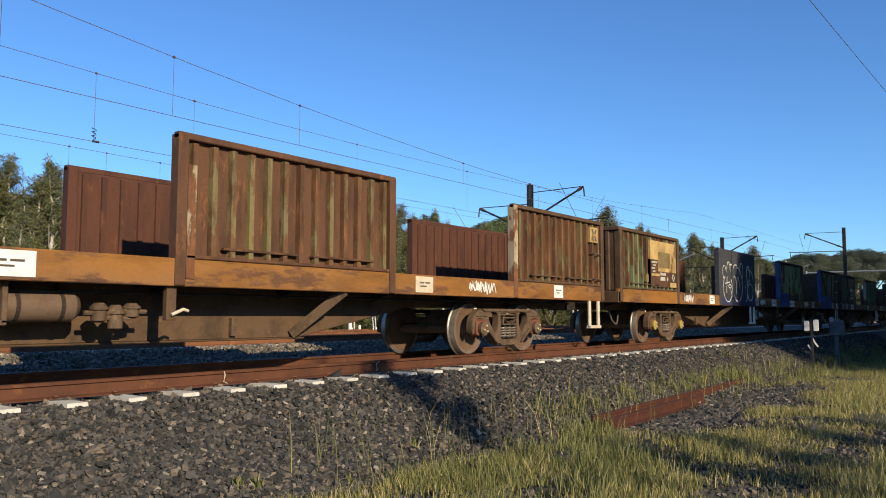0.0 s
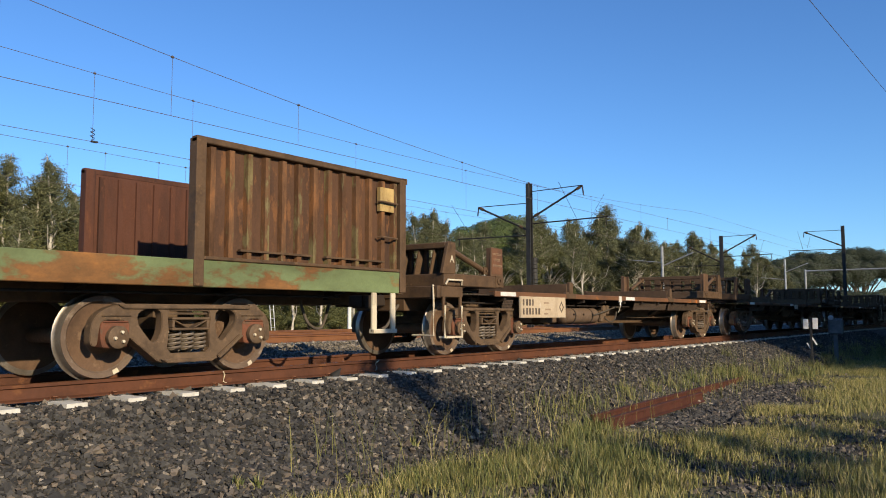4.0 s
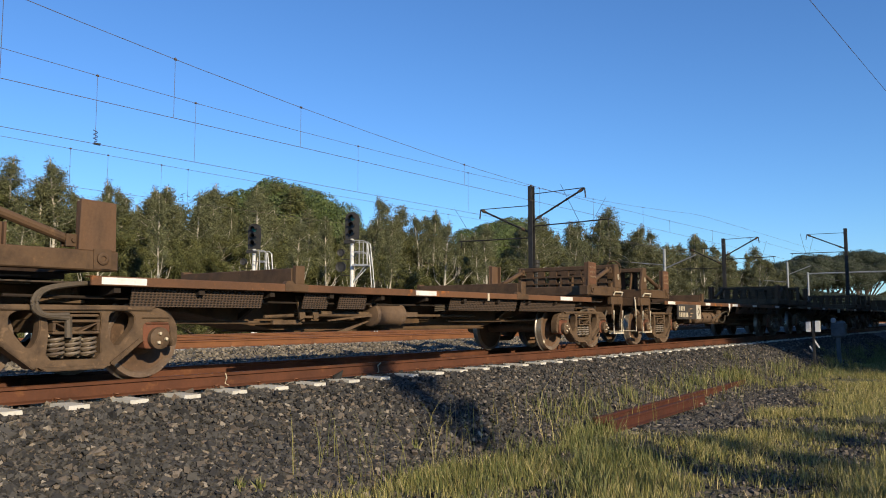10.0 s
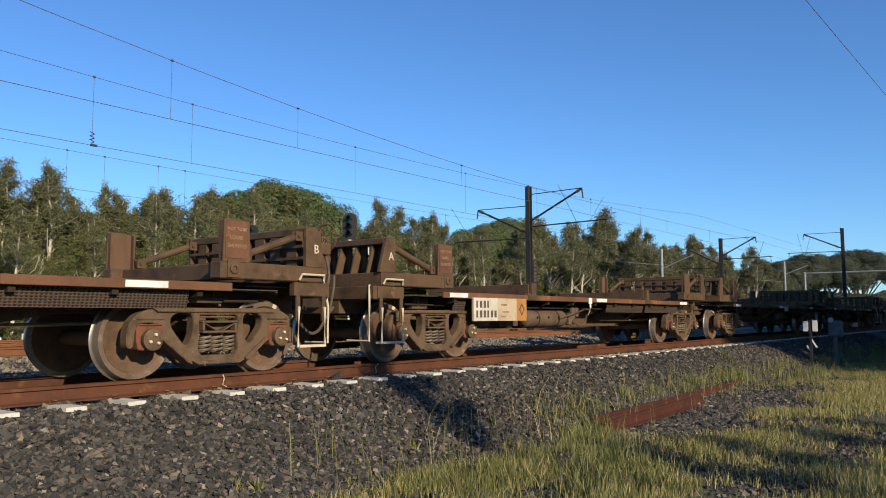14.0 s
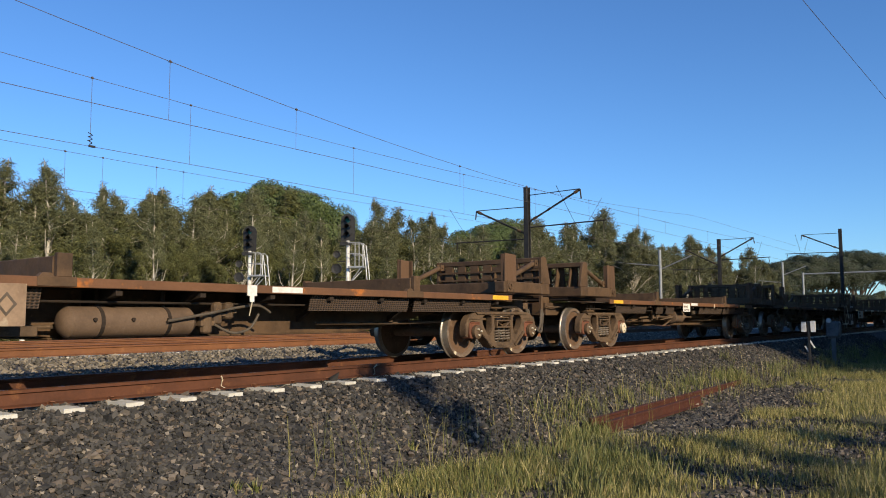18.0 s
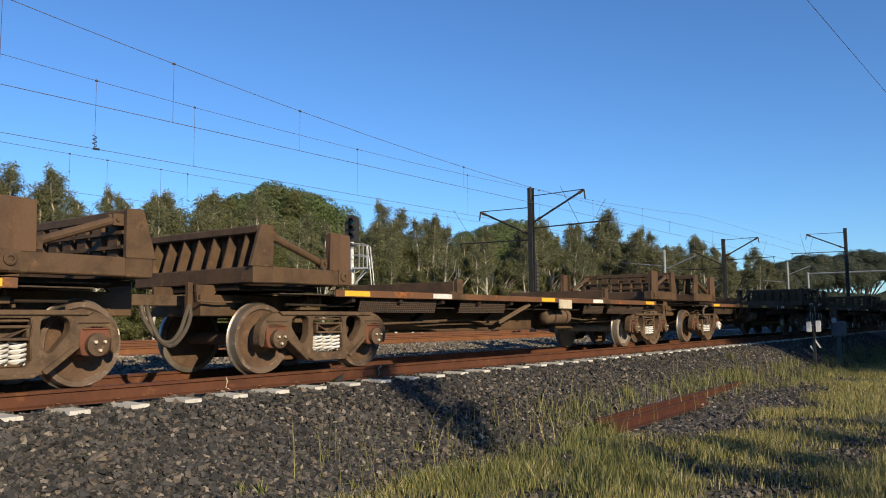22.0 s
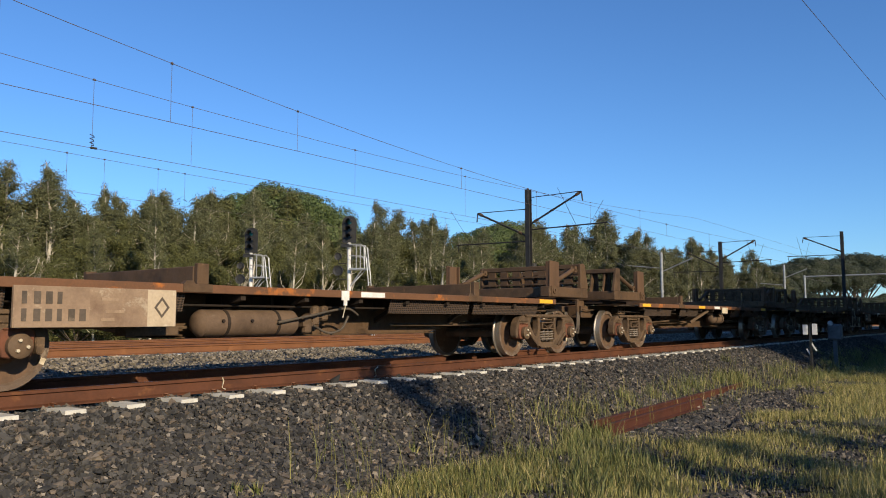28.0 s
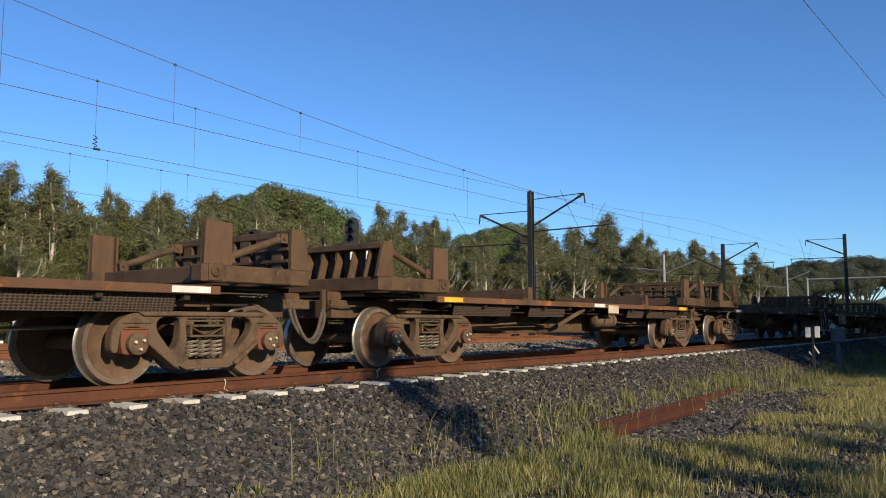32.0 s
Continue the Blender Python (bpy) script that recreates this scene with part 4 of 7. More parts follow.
        # what carries the rack over the coupling
        if stepped:
            bm = bmesh.new()
            box(bm, *span(0.43, 0.70), -W + 0.02, W - 0.02, 0.915, 1.108)
            part("headstock", bm, BROWN, w, bevel=0.014)
            bm = bmesh.new()
            box(bm, *span(0.12, 0.50), -0.12, 0.12, 0.80, 0.98)
            box(bm, *span(-0.10, 0.16), -0.17, 0.10, 0.76, 1.02)
            part("coupler", bm, DARK, w, "dark knuckle coupler", bevel=0.02)
        else:
            for sg in (-1, 1):
                bm = bmesh.new()
                prism(bm, [(X(0.42), 1.10), (X(0.44), 0.90), (X(0.56), 0.88), (X(0.82), 1.10)], sg * 0.42, sg * 0.46)
                part("rack_bracket", bm, BROWN, w)
            if end == 0:
                bm = bmesh.new()
                box(bm, -0.50, 0.50, -0.13, 0.13, 0.845, 0.98)
                part("draw_bar", bm, BROWN2, w, "brown draw bar", bevel=0.012)
                bm = bmesh.new()
                box(bm, 0.27, 0.34, -0.52, -0.46, 0.82, 1.12)
                part("hose_hanger", bm, BROWN, w, bevel=0.006)
                for d in (0.0, 0.07):
                    rod(w, [(-0.34 + d, -0.52, 0.84), (-0.30 + d, -0.55, 0.66), (-0.16, -0.58 - d, 0.47 - d * 0.5), (0.00, -0.58 - d, 0.42 - d * 0.4), (0.14 + d, -0.56, 0.54), (0.24 + d, -0.52, 0.72), (0.30, -0.5, 0.86)], 0.026, "hose", HOSE, "brown brake hose")
                rod(w, [(0.34, -0.6, 0.90), (0.62, -0.62, 0.885), (0.98, -0.62, 0.90)], 0.013, "release_rod")
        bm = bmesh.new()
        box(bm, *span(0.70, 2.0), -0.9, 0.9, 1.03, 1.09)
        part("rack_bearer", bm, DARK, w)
        # thin stays under the rack
        for sg, z in ((-1, 1.035), (-1, 0.965)):
            bm = bmesh.new()
            box(bm, *span(1.15 if z < 1 else 1.0, 1.62), sg * 1.0 - 0.02, sg * 1.0 + 0.02, z, z + 0.014)
            part("stay", bm, BROWN2, w)
        add_bogie(w, X(2.0475))
    coil_wagon_gear(w, kind, W, gear or kind)
    return w


# ---- container wagons
OLIVERIB = chipped("olive_rust_rib", (0.185, 0.145, 0.060), (0.150, 0.074, 0.034), 0.47)
OLIVEPANEL = chipped("olive_rust_panel", (0.125, 0.115, 0.055), (0.135, 0.064, 0.031), 0.46)
TANRIB = chipped("tan_rib_paint", (0.25, 0.275, 0.115), (0.125, 0.060, 0.030), 0.515)
NAVYBLUE = worn("dark_blue_paint", (0.03, 0.038, 0.10), (0.022, 0.026, 0.06), (0.07, 0.05, 0.05), 0.58, 0.7)
PEEL = chipped("peeling_cream", (0.44, 0.35, 0.22), (0.155, 0.07, 0.033), 0.50, 4.0, (1, 1, 0.4))
DIMOLIVE = worn("dim_olive_paint", (0.20, 0.155, 0.065), (0.14, 0.095, 0.04), (0.15, 0.075, 0.035), 0.57, 0.8)
GOLD = worn("gold_cap_paint", (0.34, 0.25, 0.06), (0.20, 0.14, 0.045), (0.44, 0.34, 0.10), 0.57, 0.6)
SILL_BOARDS = {2: ((17.75, 0.42, CREAM), (21.95, 0.35, WHITE), (11.7, 0.5, WHITE)), 1: ((6.0, 0.42, WHITE), (10.55, 0.35, CREAM), (12.55, 0.6, WHITE), (14.75, 1.0, WHITE), (18.7, 0.45, CREAM), (22.4, 0.6, CREAM), (23.65, 0.4, WHITE)),
               0: ((0.15, 0.3, CREAM), (1.05, 0.42, CREAM), (2.35, 0.75, WHITE), (7.1, 0.42, CREAM), (11.7, 0.4, CREAM), (15.9, 0.4, WHITE))}
SILL_SCRAWLS = {2: ((19.1, 0.85, 31),), 1: ((4.0, 0.75, 32), (11.1, 0.7, 33), (17.35, 0.75, 34)), 0: ()}
CW, CPITCH = 24.03, 24.93


def container_wagon(sill, n):
    w = base("container_wagon", "long flat wagon with ochre side sills, carrying cut-down containers", "railway wagon", "container wagons of the train")
    W = 1.21
    for sg in (-1, 1):
        bm = bmesh.new()
        box(bm, -0.05, CW + 0.05, min(sg * W, sg * (W - 0.08)), max(sg * W, sg * (W - 0.08)), 0.965, 1.265)
        part("side_sill", bm, sill, w, "rusty painted side sill", bevel=0.008)
    bm = bmesh.new()
    box(bm, 0, CW, -W + 0.08, W - 0.08, 1.20, 1.25)
    part("deck", bm, BROWN, w)
    bm = bmesh.new()
    prism(bm, [(0.3, 1.2), (CW - 0.3, 1.2), (CW - 0.3, 0.80), (CW - 5.5, 0.80), (CW - 7.9, 0.36), (7.55, 0.36), (5.2, 0.80), (0.3, 0.80)], -0.48, 0.48)
    box(bm, 7.5, CW - 7.85, -0.54, 0.54, 0.34, 0.36)
    part("centre_sill", bm, BROWN, w, "deep brown centre sill", bevel=0.01)
    for i in range(13):
        x = 0.8 + (CW - 1.6) * i / 12
        bm = bmesh.new()
        prism(bm, [(-W + 0.08, 1.2), (W - 0.08, 1.2), (W - 0.08, 1.05), (0.3, 0.82), (-0.3, 0.82), (-W + 0.08, 1.05)], x - 0.04, x + 0.04, axis="x")
        part("cross_bearer", bm, DARK, w)
    for x in (0.0, CW):
        bm = bmesh.new()
        box(bm, x - 0.06, x + 0.06, -W, W, 0.95, 1.20)
        part("headstock", bm, BROWN, w, bevel=0.01)
        bm = bmesh.new()
        sgn = -1 if x == 0 else 1
        box(bm, min(x, x + sgn * 0.5), max(x, x + sgn * 0.5), -0.12, 0.12, 0.78, 0.98)
        part("coupler", bm, DARK, w, bevel=0.015)
    # struts from the centre sill to the side sills
    for x in (7.55, 15.7):
        for sg in (-1, 1):
            bm = bmesh.new()
            beam(bm, (x + 0.26, sg * 0.52, 0.40), (x + 0.62, sg * (W - 0.06), 0.98), 0.06, 0.13)
            part("strut", bm, BROWN2, w)
            bm = bmesh.new()
            box(bm, x - 0.75, x - 0.67, sg * 0.51 - 0.03, sg * 0.51 + 0.03, 0.40, 0.62)
            part("bracket", bm, BROWN2, w)
    # foot steps, tanks, valves and pipes
    for x in (9.92, CW - 0.62):
        bm = bmesh.new()
        box(bm, x, x + 0.09, -W - 0.01, -W + 0.03, 0.42, 0.965)
        box(bm, x + 0.40, x + 0.49, -W - 0.01, -W + 0.03, 0.42, 0.965)
        box(bm, x, x + 0.49, -W - 0.04, -W + 0.06, 0.40, 0.46)
        part("foot_step", bm, WHITE if x < 15 else CREAM, w, "white painted foot step", bevel=0.006)
    tank(w, 11.95, 12.80, -0.85, 0.74, 0.155, "brake_cylinder", "round dusty brake cylinder", TAN)
    for x, z, h in ((10.95, 0.60, 0.24), (12.98, 0.58, 0.20), (13.16, 0.50, 0.26), (13.34, 0.62, 0.16)):
        bm = bmesh.new()
        turned(bm, [(z, 0.04), (z + 0.02, 0.075), (z + h * 0.6, 0.075), (z + h * 0.65, 0.095), (z + h * 0.75, 0.095), (z + h, 0.05)], (x, -0.94, 0), "z", 12)
        tube(bm, [(x - 0.16, -0.95, z + h * 0.5), (x + 0.16, -0.95, z + h * 0.45)], 0.025, 6)
        part("brake_valve", bm, BROWN2, w, smooth=True)
    bm = bmesh.new()
    box(bm, 13.62, 13.74, -W + 0.06, -W + 0.14, 0.60, 0.97)
    part("bracket", bm, BROWN, w, bevel=0.008)
    rod(w, [(13.66, -W + 0.03, 0.66), (13.80, -W + 0.02, 0.72), (13.86, -W + 0.02, 0.70)], 0.018, "release_handle", CREAM, "white release handle")
    # a white brake handle of four blades
    bm = bmesh.new()
    hub = (10.62, -W + 0.03, 0.66)
    for a in (65, 150, 245, 330):
        c, d = math.cos(radians(a)), math.sin(radians(a))
        beam(bm, hub, (hub[0] + 0.20 * c, hub[1], hub[2] + 0.20 * d), 0.022, 0.05)
    turned(bm, [(-0.03, 0.035), (0.03, 0.035)], hub, "y", 10)
    part("brake_handle", bm, CREAM, w, "white brake handle with four blades")
    rod(w, [(10.8, -1.0, 0.72), (11.1, -1.02, 0.60), (11.5, -1.0, 0.62), (11.8, -0.98, 0.74)], 0.016, "hose", HOSE)
    for x0, x1, z0, z1 in ((11.32, 11.37, 0.58, 0.96), (11.98, 12.03, 0.58, 0.96), (11.32, 12.03, 0.56, 0.61)):
        bm = bmesh.new()
        box(bm, x0, x1, -1.08, -1.0, z0, z1)
        part("valve_frame", bm, BROWN2, w, bevel=0.006)
    bm = bmesh.new()
    turned(bm, [(0.62, 0.10), (0.66, 0.15), (0.72, 0.12), (0.80, 0.05)], (11.68, -0.98, 0), "z", 14)
    part("valve_cover", bm, GALV, w, "grey valve cover")
    rod(w, [(1.0, -0.95, 0.90), (9.0, -0.95, 0.88), (CW - 1.0, -0.95, 0.90)], 0.016, "brake_pipe", DARK)
    rod(w, [(11.1, -0.9, 0.68), (11.95, -0.86, 0.72)], 0.03, "piston_rod")
    for x in (CW - 1.3, 0.9):
        rod(w, [(x, -0.5, 0.85), (x + 0.1, -0.55, 0.55), (x + 0.35, -0.55, 0.48), (x + 0.55, -0.5, 0.8)], 0.022, "hose", HOSE)
    # boards and sprayed scrawls on the sill
    for x, wd, mt in SILL_BOARDS[n]:
        bm = bmesh.new()
        box(bm, x, x + wd, -W - 0.008, -W, 1.0, 1.24)
        board = part("sill_board", bm, mt, w, "worn painted board")
        for q0, q1, z0, z1 in ((0.22, 0.48, 1.135, 1.158), (0.54, 0.80, 1.135, 1.158), (0.26, 0.62, 1.085, 1.105)):
            bm = bmesh.new()
            box(bm, x + wd * q0, x + wd * q1, -W - 0.010, -W - 0.007, z0, z1)
            part("lettering_bar", bm, INK, board)
    for x, wd, sd in SILL_SCRAWLS[n]:
        scrawl(w, x, 1.0, wd, 0.24, -W - 0.006, sd, int(wd / 0.16), 0.009)
    add_bogie(w, 3.07)
    add_bogie(w, CW - 3.45)
    return w


CL, CTOP, CBOT = 3.62, 2.65, 1.02


def sprayed(parent, pts, r, mat, label):
    """A flat sprayed line along points in one plane."""
    bm = bmesh.new()
    tube(bm, pts, r, 6)
    y = pts[0][1]
    for v in bm.verts:
        v.co.y = y + (v.co.y - y) * 0.25
    return part("sprayed_line", bm, mat, parent, label, smooth=True)


def scrawl(parent, x0, z0, w, h, y, seed, letters, r=0.012, mat=None, label="white sprayed scrawl"):
    """Hand-sprayed strokes that spell nothing."""
    gen = np.random.default_rng(seed)
    for stroke in range(3):
        n = letters * 3 + 4
        knots = [(x0 + w * (k + gen.uniform(-0.9, 0.9)) / n, y, z0 + h * (0.5 + (0.42 if k % 2 else -0.42) * gen.uniform(0.3, 1.1))) for k in range(stroke, n - stroke * 2)]
        sprayed(parent, rounded(knots, 5, False), r * (1.2 if stroke == 0 else 0.8), mat or CHALK, label)


def cut_container(style):
    """A cut-down short container without a roof: two facing ribbed sides, posts and rails; some have an end wall."""
    post = style["post"]
    c = base("cut_down_container", style["label"], "container", "containers on the train")
    W = 1.225
    for sg in (-1, 1):
        near = sg < 0
        top = CTOP if near else CTOP - 0.10
        metal = post if near else REDPANEL

        def ys(a, b):
            return min(sg * a, sg * b), max(sg * a, sg * b)
        bm = bmesh.new()
        flat = near and style.get("plain")
        box(bm, 0.13, CL - 0.13, *(ys(W - 0.004, W - 0.03) if flat else ys(W - 0.082, W - 0.097)), 0.985 if flat else CBOT + (0.28 if near else 0.16), top - 0.07)
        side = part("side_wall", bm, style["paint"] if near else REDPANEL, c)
        for x0, x1, mt in ((0, 0.13, style.get("post_lead", metal) if near else metal), (CL - 0.13, CL, metal)):
            bm = bmesh.new()
            box(bm, x0, x1, *ys(W + 0.006, W - 0.14), 0.972, top - 0.02)
            part("corner_post", bm, mt, side, bevel=0.01)
        bm = bmesh.new()
        box(bm, 0, CL, *ys(W, W - 0.1), top - 0.075, top)
        part("top_rail", bm, metal, side, bevel=0.01)
        bm = bmesh.new()
        box(bm, 0.13, CL - 0.13, *ys(W + 0.002, W - 0.1), 1.268 if near else 1.0, 1.31 if near else CBOT + 0.17)
        part("bottom_rail", bm, metal, side, bevel=0.01)
        n = 12
        p = (CL - 0.46) / n
        if near and style.get("plain"):
            for x in (1.22, 2.42):
                bm = bmesh.new()
                box(bm, x - 0.05, x + 0.05, *ys(W + 0.025, W - 0.08), 0.975, top - 0.07)
                part("rib", bm, post, side, bevel=0.006)
        else:
            for i in range(n + 1):
                x = 0.23 + p * i
                bm = bmesh.new()
                if near:
                    y0, y1 = -(W - 0.012), -(W - 0.083)
                else:
                    y0, y1 = W - 0.125, W - 0.084
                v = [(x - 0.043, y1), (x - 0.034, y0), (x + 0.034, y0), (x + 0.043, y1)]
                lo, hi = [bm.verts.new((a, b, CBOT + (0.29 if near else 0.17))) for a, b in v], [bm.verts.new((a, b, top - 0.10)) for a, b in v]
                for k in range(3):
                    bm.faces.new((lo[k], lo[k + 1], hi[k + 1], hi[k]))
                bm.faces.new(lo), bm.faces.new(hi[::-1])
                part("rib", bm, style.get("odd", {}).get(i, style["ribs"]) if near else REDPANEL, side)
        if near and not style.get("plain"):
            for x0, x1 in ((0.62, 1.75), (2.0, 3.15)):
                bm = bmesh.new()
                box(bm, x0, x1, -W - 0.005, -W + 0.05, CBOT + 0.37, CBOT + 0.395)
                part("rope_rail", bm, post, side)
        if near and "hem" in style:
            for x0, x1 in ((0.131, 1.169), (1.271, 2.369), (2.471, CL - 0.131)):
                bm = bmesh.new()
                box(bm, x0, x1, -W - 0.001, -W + 0.02, 0.985, 1.19)
                part("painted_hem", bm, style["hem"], side, "dark blue lower edge")
        if near:
            for k, (name, x0, x1, z0, z1, mt, lab) in enumerate(style.get("patches", ())):
                bm = bmesh.new()
                box(bm, x0, x1, -W - 0.002 - 0.003 * k, -W + 0.06, z0, z1)
                part(name, bm, mt, side, lab)
            for x, z in style.get("rungs", ()):
                bm = bmesh.new()
                tube(bm, [(x, -W + 0.02, z), (x + 0.02, -W - 0.04, z), (x + 0.36, -W - 0.04, z - 0.01), (x + 0.38, -W + 0.02, z)], 0.014, 6)
                part("ladder_rung", bm, style.get("rung_paint", post), side)
    for which in style["end"]:
        x = 0.02 if which == "lead" else CL - 0.02
        bm = bmesh.new()
        box(bm, x - 0.01, x + 0.01, -W + 0.12, W - 0.12, CBOT + 0.2, CTOP - 0.02)
        wall = part("end_wall", bm, post, c, "brown ribbed end wall")
        for i in range(8):
            y = -W + 0.3 + (2 * W - 0.6) * i / 7
            bm = bmesh.new()
            box(bm, x - 0.05, x + 0.05, y - 0.05, y + 0.05, CBOT + 0.2, CTOP - 0.1)
            part("rib", bm, post, wall, bevel=0.015)
        bm = bmesh.new()
        box(bm, x - 0.06, x + 0.06, -W, W, CTOP - 0.08, CTOP + 0.004)
        part("top_rail", bm, post, wall, bevel=0.01)
    return c


def bubble_letters(c):
    """Large white sprayed bubble outlines over the black side."""
    y = -1.232
    def ring(cx, cz, rx, rz, a0, a1, n=28):
        sprayed(c, [(cx + rx * math.cos(radians(a0 + (a1 - a0) * i / n)), y, cz + rz * math.sin(radians(a0 + (a1 - a0) * i / n))) for i in range(n + 1)], 0.014, CHALK, "white sprayed outline")
    for v in ((0.75, 1.50, 0.42, 0.42, 130, 400), (0.85, 2.0, 0.17, 0.28, 0, 190), (0.45, 1.95, 0.15, 0.20, 20, 260), (1.10, 2.02, 0.14, 0.2, -30, 150),
              (1.72, 1.62, 0.50, 0.52, -170, 100), (1.55, 1.95, 0.28, 0.28, 40, 200), (2.15, 2.05, 0.16, 0.26, -60, 210), (1.75, 1.55, 0.15, 0.30, 0, 175), (1.40, 1.50, 0.2, 0.36, -30, 120),
              (2.85, 2.0, 0.17, 0.24, -20, 230), (2.55, 1.55, 0.22, 0.45, -80, 80), (3.05, 1.42, 0.30, 0.27, 0, 350), (2.95, 1.75, 0.45, 0.38, 5, 110), (0.95, 1.55, 0.12, 0.05, 0, 350)):
        ring(*v)
    for a, b in (((0.62, 1.35), (0.70, 1.85)), ((0.50, 1.62), (0.95, 1.68)), ((2.9, 1.72), (2.95, 1.85)), ((3.0, 1.75), (3.05, 1.86)), ((2.50, 1.5), (2.56, 1.62)), ((1.2, 1.2), (1.0, 1.45))):
        sprayed(c, [(a[0], y, a[1]), (b[0], y, b[1])], 0.014, CHALK, "white sprayed outline")


def emblem(c, x, z):
    """A diamond outline."""
    bm = bmesh.new()
    plate(bm, [(x + 0.09, z), (x, z + 0.10), (x - 0.09, z), (x, z - 0.10)], [[(x + 0.062, z), (x, z + 0.069), (x - 0.062, z), (x, z - 0.069)]], -1.249, -1.235)
    part("emblem", bm, LETTER, c, "faded diamond emblem")


def cross_sign(c, x, z):
    """A dark stencilled cross, broken in the middle."""
    bm = bmesh.new()
    for sx in (-1, 1):
        for sz in (-1, 1):
            prism(bm, [(x + sx * 0.02, z + sz * 0.02), (x + sx * 0.05, z + sz * 0.02), (x + sx * 0.115, z + sz * 0.115), (x + sx * 0.065, z + sz * 0.115)], -1.236, -1.226)
    part("stencilled_cross", bm, INK, c, "dark stencilled cross")


def sign_bars(c, rows):
    """Old stencilled lettering as plain bars."""
    for x0, x1, z0, z1, mt in rows:
        n = max(1, int((x1 - x0) / (0.75 * (z1 - z0))))
        for i in range(n):
            a = x0 + (x1 - x0) * i / n
            bm = bmesh.new()
            box(bm, a, a + (x1 - x0) / n * 0.55, -1.248, -1.215, z0, z1)
            part("lettering_bar", bm, mt, c)


